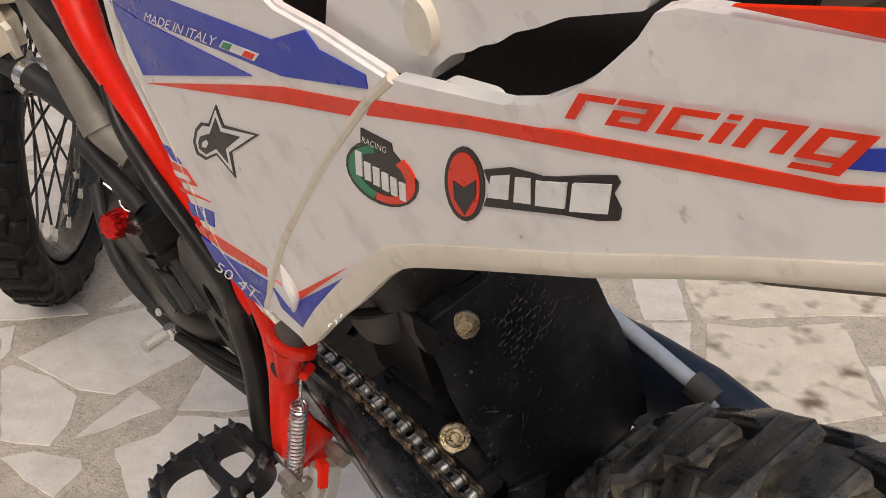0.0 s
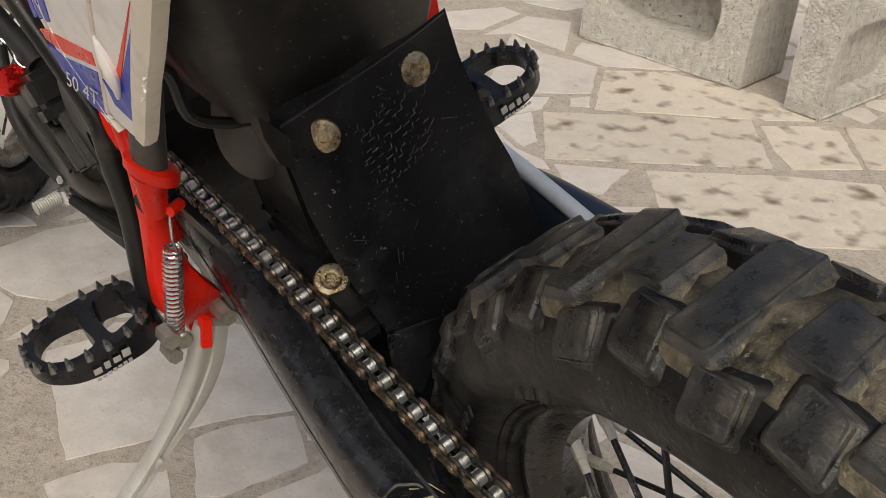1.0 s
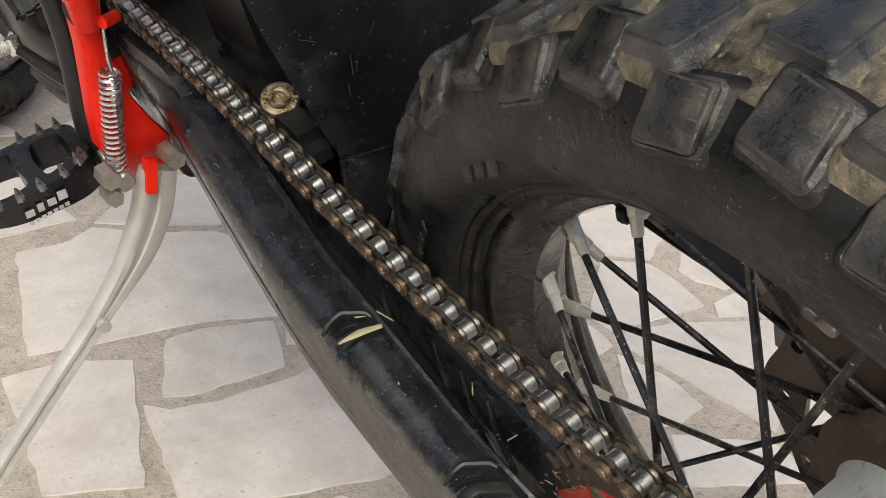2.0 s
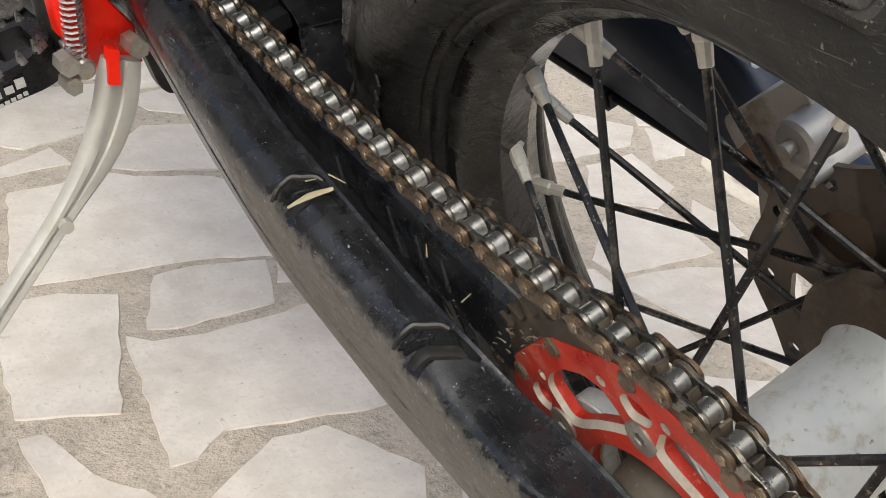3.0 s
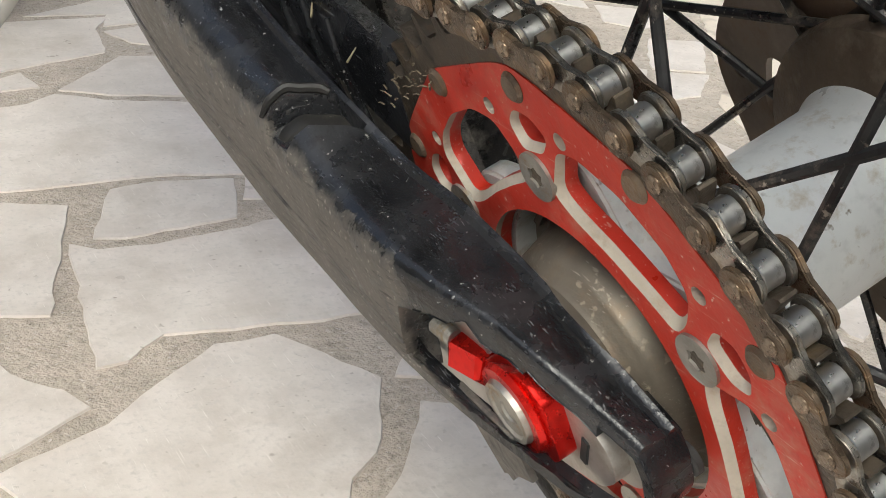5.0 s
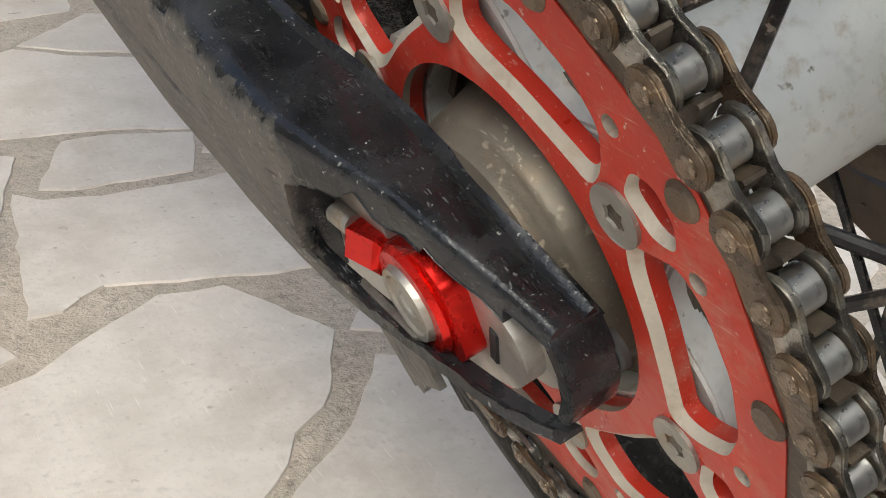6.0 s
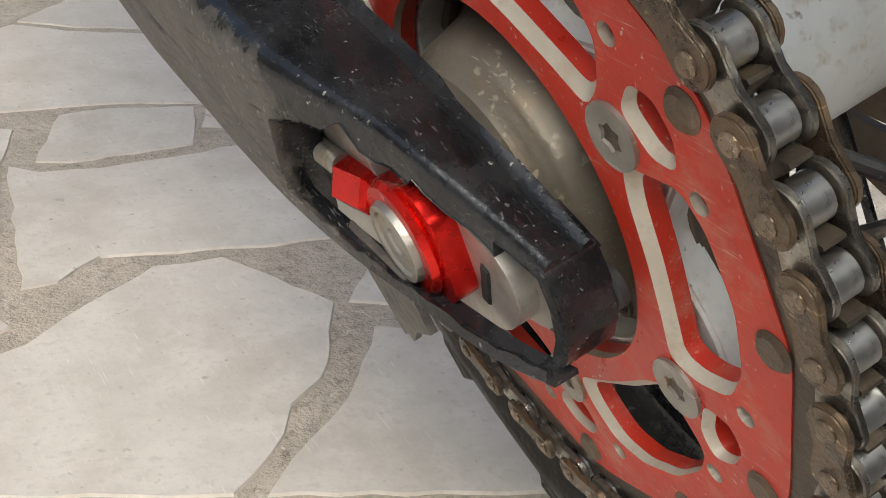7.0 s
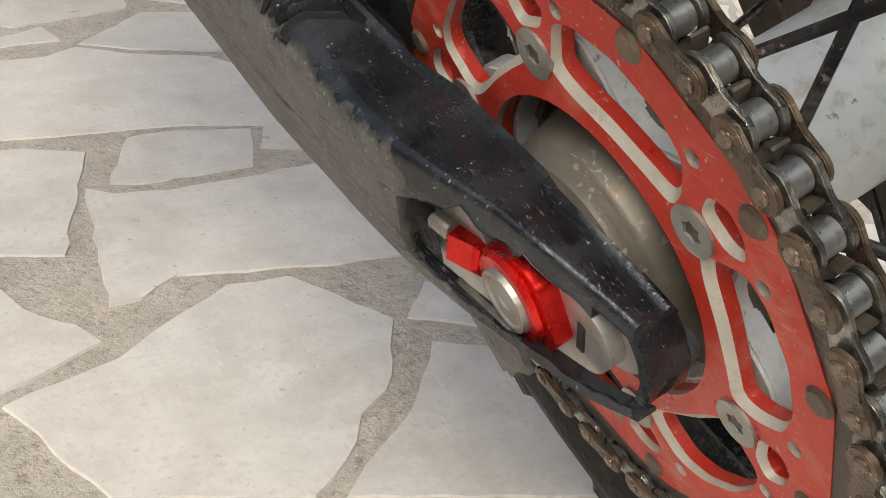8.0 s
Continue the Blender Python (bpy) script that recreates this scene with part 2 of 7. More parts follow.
M_STAND = mat("pale_forged_alloy", (0.44, 0.43, 0.40), (0.56, 0.55, 0.52), 0.62, metal=0.3, scale=18, bump=0.06, dirt=(0.45, 0.42, 0.36), dirt_amount=0.25, dirt_scale=30)
M_ENGINE = mat("black_engine_case", (0.012, 0.0118, 0.0115), (0.024, 0.023, 0.022), 0.35, metal=0.3, scale=20, bump=0.08, dirt=(0.07, 0.06, 0.05), dirt_amount=0.16, dirt_scale=20, spec=0.25)
M_GREY = mat("grey_engine_metal", (0.19, 0.172, 0.148), (0.28, 0.26, 0.23), 0.55, metal=0.5, scale=14, bump=0.1, dirt=(0.16, 0.13, 0.1), dirt_amount=0.3, dirt_scale=20)
M_RUBBER = mat("black_hose_rubber", (0.02, 0.02, 0.02), (0.035, 0.035, 0.035), 0.55, scale=30, bump=0.05, spec=0.3)
M_BLUE = mat("blue_decal", (0.022, 0.045, 0.42), (0.030, 0.058, 0.48), 0.35, scale=15, bump=0.01, dirt=(0.25, 0.25, 0.4), dirt_amount=0.05, dirt_scale=40, spec=0.18)
M_REDDEC = mat("red_decal", (0.80, 0.032, 0.006), (0.86, 0.045, 0.010), 0.35, scale=15, bump=0.01, dirt=(0.6, 0.2, 0.15), dirt_amount=0.05, dirt_scale=40, spec=0.18)
M_BLACKDEC = mat("black_decal", (0.018, 0.015, 0.015), (0.03, 0.025, 0.025), 0.4, scale=15, bump=0.01, spec=0.18)
M_WHITEDEC = mat("white_decal", (0.8, 0.79, 0.77), (0.84, 0.83, 0.81), 0.35, scale=15, bump=0.01)
M_GREENDEC = mat("green_decal", (0.02, 0.2, 0.09), (0.03, 0.26, 0.12), 0.35, scale=15, bump=0.01, spec=0.18)
M_NAVY = mat("navy_plastic", (0.014, 0.022, 0.042), (0.022, 0.032, 0.055), 0.45, scale=20, bump=0.06, dirt=(0.08, 0.08, 0.085), dirt_amount=0.12, dirt_scale=40)
M_HOSE = mat("pale_blue_hose", (0.48, 0.53, 0.62), (0.58, 0.63, 0.7), 0.35, scale=20, bump=0.02)
M_TANK = mat("translucent_tank", (0.66, 0.58, 0.42), (0.74, 0.67, 0.52), 0.45, scale=6, bump=0.03, dirt=(0.4, 0.33, 0.22), dirt_amount=0.25, dirt_scale=10)
M_DULL = mat("dull_dusty_tube", (0.055, 0.051, 0.047), (0.085, 0.08, 0.073), 0.55, scale=20, bump=0.1, dirt=(0.14, 0.12, 0.1), dirt_amount=0.2, dirt_scale=30)
M_ROLLER = mat("polished_roller", (0.80, 0.80, 0.79), (0.92, 0.92, 0.91), 0.3, metal=1.0, scale=60, bump=0.06, rough_vary=0.08, dirt=(0.14, 0.11, 0.08), dirt_amount=0.14, dirt_scale=150)
M_PIN = mat("rusty_pin_head", (0.17, 0.122, 0.085), (0.34, 0.27, 0.20), 0.32, metal=0.7, scale=150, bump=0.3, dirt=(0.10, 0.06, 0.03), dirt_amount=0.4, dirt_scale=160, vary=0.25)
M_RUST = mat("brown_dusty_metal", (0.20, 0.14, 0.095), (0.30, 0.22, 0.155), 0.6, metal=0.4, scale=30, bump=0.15, dirt=(0.36, 0.31, 0.25), dirt_amount=0.3, dirt_scale=30)
M_KNOB = mat("worn_knob_rubber", (0.021, 0.0216, 0.0224), (0.062, 0.0620, 0.0622), 0.36, rough_vary=0.2, scale=60, bump=0.4, fine=12, dirt=(0.16, 0.138, 0.098), dirt_amount=0.36, dirt_scale=34, dirt_detail=12.0, vary=0.25, spec=0.6, speck=(0.17, 0.155, 0.13), speck_amount=0.25, speck_scale=420, scratch=(0.17, 0.16, 0.145), scratch_amount=0.5)
M_TREAD = mat("dusty_tread_rubber", (0.018, 0.0168, 0.0146), (0.055, 0.0495, 0.039), 0.5, scale=60, bump=0.9, fine=6, dirt=(0.24, 0.203, 0.140), dirt_amount=0.68, dirt_scale=30, dirt_detail=13.0, spec=0.45, speck=(0.36, 0.32, 0.23), speck_amount=0.5, speck_scale=260)
M_SCUFF = mat("scuffed_rubber_edge", (0.026, 0.0255, 0.0245), (0.066, 0.063, 0.058), 0.6, scale=90, bump=0.4, dirt=(0.022, 0.021, 0.02), dirt_amount=0.45, dirt_scale=60, vary=0.25)
# front tyre's rubber, coloured darker for the shadow on the front wheel
M_FRONTSHADE = mat("clean_black_rubber", (0.005, 0.005, 0.0053), (0.010, 0.010, 0.0105), 0.6, scale=40, bump=0.3, dirt=(0.03, 0.028, 0.025), dirt_amount=0.1, dirt_scale=20, vary=0.1, spec=0.2)
# dirty white plastic; the shadow under the tail is put into this brown
M_UNDER = mat("dusty_underside", (0.085, 0.062, 0.041), (0.125, 0.094, 0.065), 0.42, scale=9, bump=0.1, dirt=(0.05, 0.037, 0.026), dirt_amount=0.3, dirt_scale=14)
M_STRAW = mat("dry_straw", (0.33, 0.28, 0.165), (0.44, 0.38, 0.25), 0.7, scale=60, bump=0.2)
M_CHAFF = mat("dusty_chaff", (0.085, 0.068, 0.045), (0.19, 0.155, 0.105), 0.8, scale=90, bump=0.2, vary=0.1)
M_SHOULDER = mat("shoulder_rubber", (0.012, 0.0118, 0.0116), (0.036, 0.035, 0.034), 0.34, rough_vary=0.2, scale=60, bump=0.35, fine=10, dirt=(0.13, 0.112, 0.083), dirt_amount=0.34, dirt_scale=44, dirt_detail=11.0, vary=0.2, spec=0.6, speck=(0.18, 0.165, 0.14), speck_amount=0.25, speck_scale=420, scratch=(0.15, 0.14, 0.125), scratch_amount=0.5)
M_TIP = mat("worn_steel_tip", (0.05, 0.05, 0.052), (0.30, 0.30, 0.30), 0.35, metal=0.8, scale=160, bump=0.1)
M_MARK = mat("faded_print", (0.34, 0.33, 0.32), (0.46, 0.45, 0.44), 0.5, scale=60, bump=0.02)
M_WALL = mat("plaster_wall", (0.42, 0.38, 0.32), (0.52, 0.475, 0.41), 0.9, scale=4, bump=0.2)
M_DISC = mat("brake_disc_steel", (0.10, 0.083, 0.068), (0.19, 0.158, 0.13), 0.4, metal=0.7, scale=40, bump=0.1, dirt=(0.12, 0.08, 0.05), dirt_amount=0.4, dirt_scale=40)


# ---- mesh helpers ----
def part(name, bm, material, parent, label="", smooth=True, angle=35):
    """Links a bmesh as one mesh object under a thing or a part."""
    me = bpy.data.meshes.new(name)
    bmesh.ops.recalc_face_normals(bm, faces=bm.faces[:])
    bm.to_mesh(me)
    bm.free()
    for mt in (material if isinstance(material, (list, tuple)) else [material]):
        me.materials.append(mt)
    if smooth:
        me.polygons.foreach_set("use_smooth", [True] * len(me.polygons))
        me.set_sharp_from_angle(angle=radians(angle))
    ob = new(name, me)
    if parent:
        ob.parent = parent
    if label:
        ob["label"] = label
    return ob


def again(name, ob, m, parent, label=""):
    """Another object on the same mesh."""
    o = new(name, ob.data)
    o.parent = parent
    o.matrix_local = m
    if label:
        o["label"] = label
    return o


def loft(rings, closed=True, caps=True, bm=None, mi=None):
    """A skin over rings of points; closed: each ring is a loop."""
    bm = bm or bmesh.new()
    vs = [[bm.verts.new(p) for p in r] for r in rings]
    k = len(rings[0])
    for a, b in zip(vs, vs[1:]):
        for i in range(k if closed else k - 1):
            j = (i + 1) % k
            q = bm.faces.new((a[i], a[j], b[j], b[i]))
            q.material_index = mi(i) if mi else 0
    if caps and closed:
        bm.faces.new(vs[0][::-1])
        bm.faces.new(vs[-1])
    return bm


def revolve(profile, seg=48, close=True, bm=None):
    """Turns (x, r) points about the x axis."""
    rings = []
    for i in range(seg):
        a = 2 * math.pi * i / seg
        rings.append([(x, r * math.cos(a), r * math.sin(a)) for x, r in profile])
    rings.append(rings[0])
    bm = bm or bmesh.new()
    vs = [[bm.verts.new(p) for p in r] for r in rings[:-1]]
    vs.append(vs[0])
    k = len(profile)
    for a, b in zip(vs, vs[1:]):
        for i in range(k if close else k - 1):
            j = (i + 1) % k
            bm.faces.new((a[i], a[j], b[j], b[i]))
    return bm


def smooth_line(pts, n=6):
    """Catmull-Rom points through pts."""
    P = [Vector(p) for p in pts]
    P = [P[0] * 2 - P[1]] + P + [P[-1] * 2 - P[-2]]
    out = []
    for i in range(1, len(P) - 2):
        p0, p1, p2, p3 = P[i - 1:i + 3]
        for k in range(n):
            t = k / n
            out.append(0.5 * ((2 * p1) + (p2 - p0) * t + (2 * p0 - 5 * p1 + 4 * p2 - p3) * t * t + (3 * p1 - p0 - 3 * p2 + p3) * t ** 3))
    out.append(P[-2])
    return out


def tube(pts, radius, seg=12, n=5, flat=1.0, bm=None, up=None):
    """A round bar along a smooth line; radius a number or one for each given point."""
    line = smooth_line(pts, n) if n > 1 else [Vector(p) for p in pts]
    m = len(line)
    rings = []
    prev = None
    for i, p in enumerate(line):
        d = (line[min(i + 1, m - 1)] - line[max(i - 1, 0)]).normalized()
        if prev is None:
            ref = Vector(up) if up else (Vector((0, 0, 1)) if abs(d.z) < 0.9 else Vector((1, 0, 0)))
        else:
            ref = prev
        s = d.cross(ref).normalized()
        u = s.cross(d).normalized()
        prev = u
        if isinstance(radius, (int, float)):
            r = radius
        else:
            f = i / (m - 1) * (len(radius) - 1)
            a = min(int(f), len(radius) - 2)
            r = radius[a] + (radius[a + 1] - radius[a]) * (f - a)
        rings.append([p + (s * math.cos(2 * math.pi * k / seg) + u * flat * math.sin(2 * math.pi * k / seg)) * r for k in range(seg)])
    return loft(rings, bm=bm)


def plate(outer, holes, x0, x1, chamfer=None, bm=None, bevel=0.0):
    """A flat plate across x, outline and holes given in (y, z); chamfer(loop) gives a wider loop at the x0 face. Hole walls take material 1."""
    bm = bm or bmesh.new()
    loops = [outer] + list(holes)
    front, back, edges_f, edges_b = [], [], [], []
    for li, lp in enumerate(loops):
        fl_ = chamfer(lp) if (chamfer and li > 0) else lp
        f = [bm.verts.new((x0, y, z)) for y, z in fl_]
        b = [bm.verts.new((x1, y, z)) for y, z in lp]
        k = len(lp)
        mid = f
        if chamfer and li > 0:
            xm = x0 + (x1 - x0) * 0.36
            mid = [bm.verts.new((xm, y, z)) for y, z in lp]
            for i in range(k):
                j = (i + 1) % k
                q = bm.faces.new((f[i], f[j], mid[j], mid[i]))
                q.material_index = 1
        for i in range(k):
            j = (i + 1) % k
            bm.faces.new((mid[i], mid[j], b[j], b[i]))
        edges_f += [bm.edges.get((f[i], f[(i + 1) % k])) for i in range(k)]
        edges_b += [bm.edges.get((b[i], b[(i + 1) % k])) for i in range(k)]
    for es in (edges_f, edges_b):
        bmesh.ops.triangle_fill(bm, use_beauty=True, use_dissolve=False, edges=es)
    if bevel:
        es = [e for e in bm.edges if len(e.link_faces) == 2 and e.calc_face_angle(0) > 0.6]
        bmesh.ops.bevel(bm, geom=es, offset=bevel, segments=2, affect="EDGES", clamp_overlap=True)
    return bm


def block(size, bevel=0.002, m=None, bm=None, seg=2):
    """A box with rounded edges, moved by m."""
    fresh = bmesh.new()
    bmesh.ops.create_cube(fresh, size=1.0)
    bmesh.ops.scale(fresh, vec=size, verts=fresh.verts[:])
    if bevel:
        bmesh.ops.bevel(fresh, geom=fresh.edges[:], offset=bevel, segments=seg, affect="EDGES")
    if m is not None:
        bmesh.ops.transform(fresh, matrix=m, verts=fresh.verts[:])
    if bm is None:
        return fresh
    tmp = bpy.data.meshes.new("tmp")
    fresh.to_mesh(tmp)
    fresh.free()
    bm.from_mesh(tmp)
    bpy.data.meshes.remove(tmp)
    return bm


def disc(x0, x1, r, y=0.0, z=0.0, seg=24, bev=0.0008):
    """A short cylinder along x."""
    s = 1 if x1 > x0 else -1
    bm = revolve([(x0, 0.0), (x0, r - bev), (x0 + s * bev, r), (x1, r), (x1, 0.0)], seg, close=False)
    bmesh.ops.remove_doubles(bm, verts=bm.verts[:], dist=1e-5)
    bmesh.ops.translate(bm, verts=bm.verts[:], vec=(0, y, z))
    return bm


def ring_pts(r, n, a0=0.0, a1=2 * math.pi):
    return [(r * math.cos(a0 + (a1 - a0) * i / n), r * math.sin(a0 + (a1 - a0) * i / n)) for i in range(n)]


# ---- the motorcycle, leaning on its stand: x right, y ahead, z up from the rear axle ----
LEAN = 0.3911
bike = new("motorcycle")
bike.empty_display_size = 0.1
tagged(bike, "white, red and blue enduro motorcycle leaning on its side stand", "motorcycle")
bike.matrix_world = Matrix.Translation((-0.1286, 0, 0.3118)) @ Matrix.Rotation(-LEAN, 4, "Y")


# rear wheel
def tyre(name, radius, half, label, turn=None, periods=21, start=0.0, parent=bike, rubber=M_TYRE, tread=(M_KNOB, M_SCUFF), gap=M_TREAD, shoulder=(M_SHOULDER, M_SCUFF)):
    """A knobbly tyre: carcass with its knobs as pieces, wide and narrow rows by turns."""
    k_ = half / 0.066
    q = radius - 0.0072
    low = [(0.02, 0.0773), (0.028, 0.0778), (0.0315, 0.0793), (0.0345, 0.0798), (0.0372, 0.0775), (0.038, 0.0753), (0.0374, 0.0743), (0.0408, 0.0725), (0.0418, 0.0708), (0.0412, 0.0698), (0.0455, 0.0671), (0.052, 0.0588), (0.0572, 0.0468), (0.0565, 0.0348), (0.05, 0.0201), (0.036, 0.0073)]
    prof = [(-x * k_, q - d * k_) for x, d in low] + [(0, q)] + [(x * k_, q - d * k_) for x, d in low[::-1]]
    bm = revolve(prof, 120)
    for fc in bm.faces:
        if all(v.co.yz.length > q - 0.0165 * k_ for v in fc.verts):
            fc.material_index = 1
    ob = part(name, bm, (rubber, gap), parent, label, angle=60)
    rnd = random.Random(4)
    def knob(w, l, h, drop, skew):
        """One worn tread block in its own frame, x across, y along, z out: a hollowed foot, steep ahead and ramped behind, and a rounded, uneven top."""
        bm = bmesh.new()
        levels = []
        n = 24
        seed = Vector((rnd.uniform(0, 9), rnd.uniform(0, 9), 0))
        for off, z, slot in ((0.0062, -0.0062, 2), (0.0040, -0.0005, 2), (0.0024, 0.0010, 2), (0.0014, 0.0026, 0), (0.0009, h * 0.5, 0), (0.0005, h * 0.86, 0), (0.0002, h * 0.95, 0), (-0.0007, h, 1), (-0.0045, h + 0.0002, 0)):
            loop = []
            rc = max(0.0012, 0.0026 + off * 0.6)
            for i in range(n):
                sx, sy = ((1, 1), (-1, 1), (-1, -1), (1, -1))[i // 6]
                a = math.pi / 2 * (i // 6 + (i % 6) / 5)
                gx = sx * (w / 2 + off - rc) + rc * math.cos(a)
                gy = sy * (l / 2 + off * (1.5 if sy < 0 else 1.0) - rc) + rc * math.sin(a)
                v = Vector((gx + skew * sy * l, gy, z - drop * (gx / (w / 2)) ** 2))
                if z > 0.002:
                    c = Vector((gx, gy, 0.0))
                    v += Vector((noise.noise(c * 75 + seed), noise.noise(c * 75 - seed), 0.5 * noise.noise(c * 110 + seed))) * 0.0032 * min(1.0, z / h)
                loop.append(bm.verts.new(v))
            if levels:
                for i in range(n):
                    k = (i + 1) % n
                    bm.faces.new((levels[-1][i], levels[-1][k], loop[k], loop[i])).material_index = slot
            levels.append(loop)
        mid = bm.verts.new(sum((v.co for v in loop), Vector()) / n)
        mid.co.z += drop * 0.3
        for i in range(n):
            bm.faces.new((loop[i], loop[(i + 1) % n], mid))
        return bm
    kinds = {}
    for key, (w, l, h, drop, skew) in dict(wide=(0.072, 0.0255, 0.0068, 0.0050, 0.0), narrow=(0.036, 0.0265, 0.0066, 0.0012, 0.0), side=(0.028, 0.027, 0.0055, 0.001, 0.06), outer=(0.023, 0.0255, 0.0046, 0.0005, -0.05)).items():
        top, edge = tread if key in ("wide", "narrow") else shoulder
        for v in range(3):
            kinds[key, v] = part("knob", knob(w * k_, l, h, drop * k_, skew), (top, edge, gap if key in ("wide", "narrow") else rubber), ob, angle=44)
    used = set()
    def put(key, x, rad, deg, tilt, yaw):
        m = Matrix.Rotation(-radians(deg + rnd.uniform(-0.25, 0.25)), 4, "X") @ Matrix.Translation((x * k_, 0, rad)) @ Matrix.Rotation(tilt, 4, "Y") @ Matrix.Rotation(yaw + rnd.uniform(-0.04, 0.04), 4, "Z")
        kk = (key, rnd.randrange(3))
        if kk in used:
            again("knob", kinds[kk], m, ob)
        else:
            used.add(kk)
            kinds[kk].matrix_local = m
    st = 360 / periods
    for i in range(periods):
        a = start + i * st
        put("wide", 0.0, q, a, 0, 0)
        put("narrow", 0.0, q, a + st / 2, 0, 0)
        for sd in (-1, 1):
            put("side", sd * 0.0350, q - 0.0075 * k_, a + st / 2 - 2.8, sd * 0.54, 0)
            put("outer", sd * 0.0450, q - 0.0152 * k_, a - 3.9, sd * 0.80, 0)
    for kk, o in kinds.items():
        if kk not in used:
            bpy.data.objects.remove(o)
    if turn is not None:
        ob.matrix_local = turn
    return ob


RT = 0.325
rear_tyre = tyre("rear_tyre", RT, 0.066, "worn dusty black knobbly tyre", start=7.6)
# raised marks on the sidewall
for deg, rad, ln_ in ((58, 0.266, 0.012), (61.2, 0.266, 0.010), (64.2, 0.266, 0.011), (67.2, 0.266, 0.009), (74, 0.2655, 0.011), (76.8, 0.2655, 0.010), (79.6, 0.2655, 0.011), (30, 0.266, 0.012), (33.2, 0.266, 0.011), (36.4, 0.266, 0.012)):
    o = part("raised_mark", block((0.0016, 0.009, ln_), 0.0005, None, None, 1), M_TYRE, rear_tyre)
    o.matrix_local = Matrix.Rotation(-radians(deg), 4, "X") @ Matrix.Translation((-0.0562, 0, rad)) @ Matrix.Rotation(radians(20), 4, "Y")


def rim(name, r, half, y, z, parent=bike, turn=None):
    bm = revolve([(-half, r + 0.022), (-half - 0.003, r + 0.016), (-half * 0.95, r + 0.006), (-half * 0.55, r + 0.001), (-half * 0.35, r - 0.006), (half * 0.35, r - 0.006),
                  (half * 0.55, r + 0.001), (half * 0.95, r + 0.006), (half + 0.003, r + 0.016), (half, r + 0.022), (half * 0.5, r + 0.008), (-half * 0.5, r + 0.008)], 96)
    ob = part(name, bm, M_RIM, parent, angle=50)
    ob.matrix_local = turn if turn is not None else Matrix.Translation((0, y, z))
    return ob


def spokes(rim_ob, r, hub_r, hub_x, count=36, start=0.0, middle=0.0, spread=0.006, ahead=(45, 45), behind=(45, 45)):
    """Crossed spokes with their nipples under a rim; middle: where the holes' line lies across the rim; ahead, behind: the turn of the leading and trailing spokes, right side and left."""
    nip = None
    for i in range(count):
        a = start + 2 * math.pi * i / count
        side = -1 if i % 2 else 1
        lead = (i // 2 + i % 2) % 2 == 0
        b = a + radians(ahead[i % 2] if lead else -behind[i % 2])
        p0 = Vector((middle + side * spread, r * math.cos(a), r * math.sin(a)))
        p1 = Vector((side * hub_x, hub_r * math.cos(b), hub_r * math.sin(b)))
        d = (p1 - p0).normalized()
        out = Vector((side * 0.004, 0, 0))
        part("spoke", tube([p0 + d * 0.010, p0 + d * 0.020, p1 - d * 0.004, p1 + out], [0.0021, 0.0021, 0.0021, 0.0023], 8, 1), M_SPOKE, rim_ob)
        if nip is None:
            bm = tube([(0, 0, -0.006), (0, 0, -0.0045), (0, 0, -0.004), (0, 0, 0.0075), (0, 0, 0.0085), (0, 0, 0.0175), (0, 0, 0.018)], [0.0058, 0.0058, 0.0042, 0.0042, 0.0034, 0.0030, 0.0024], 8, 1)
            nip = part("nipple", bm, M_NIPPLE, rim_ob, smooth=False)
            o = nip
        else:
            o = again("nipple", nip, Matrix(), rim_ob)
        o.matrix_local = Matrix.Translation(p0) @ d.to_track_quat("Z", "Y").to_matrix().to_4x4()


rear_rim = rim("rear_rim", 0.2250, 0.0265, 0, 0)
spokes(rear_rim, 0.2160, 0.055, 0.060, start=radians(8.9), middle=0.0075, spread=0.0075, ahead=(52, 42), behind=(28, 37))
bm = revolve([(-0.050, 0.016), (-0.050, 0.046), (-0.048, 0.052), (-0.044, 0.052), (-0.041, 0.038), (-0.034, 0.0338), (0.040, 0.0338), (0.046, 0.037), (0.050, 0.048), (0.053, 0.0565), (0.056, 0.0580), (0.061, 0.0580), (0.064, 0.055), (0.068, 0.046), (0.075, 0.046), (0.077, 0.02), (0.10, 0.018)], 96)
for fc in bm.faces:
    if fc.calc_center_median().x > 0.043:
        fc.material_index = 1
hub = part("rear_hub", bm, (M_HUBBARREL, M_FLANGE), bike, "dusty silver wheel hub with a brown dirty flange")
turned = [(-0.0945, 0.0200), (-0.0945, 0.0300)]
for (xa, ra), (xb, rb) in (((-0.0940, 0.0310), (-0.0915, 0.0370)), ((-0.0905, 0.0376), (-0.0860, 0.0412)), ((-0.0845, 0.0424), (-0.0740, 0.0452))):
    for k in range(9):
        f = k / 8
        d = (0.0, 0.00012, 0.00003, 0.00018)[k % 4]
        turned.append((xa + (xb - xa) * f + d * 0.7, ra + (rb - ra) * f - d * 0.7))
part("hub_boss", revolve(turned + [(-0.0700, 0.0462), (-0.0672, 0.0480), (-0.0660, 0.0500), (-0.0660, 0.0600), (-0.060, 0.0600), (-0.049, 0.046), (-0.049, 0.02)], 96), M_HUB, hub, "brown dusty machined hub boss")
lobes = [((0.070 + 0.012 * math.cos(6 * (t - radians(85.1)))) * math.cos(t), (0.070 + 0.012 * math.cos(6 * (t - radians(85.1)))) * math.sin(t)) for t in [2 * math.pi * i / 96 for i in range(96)]]
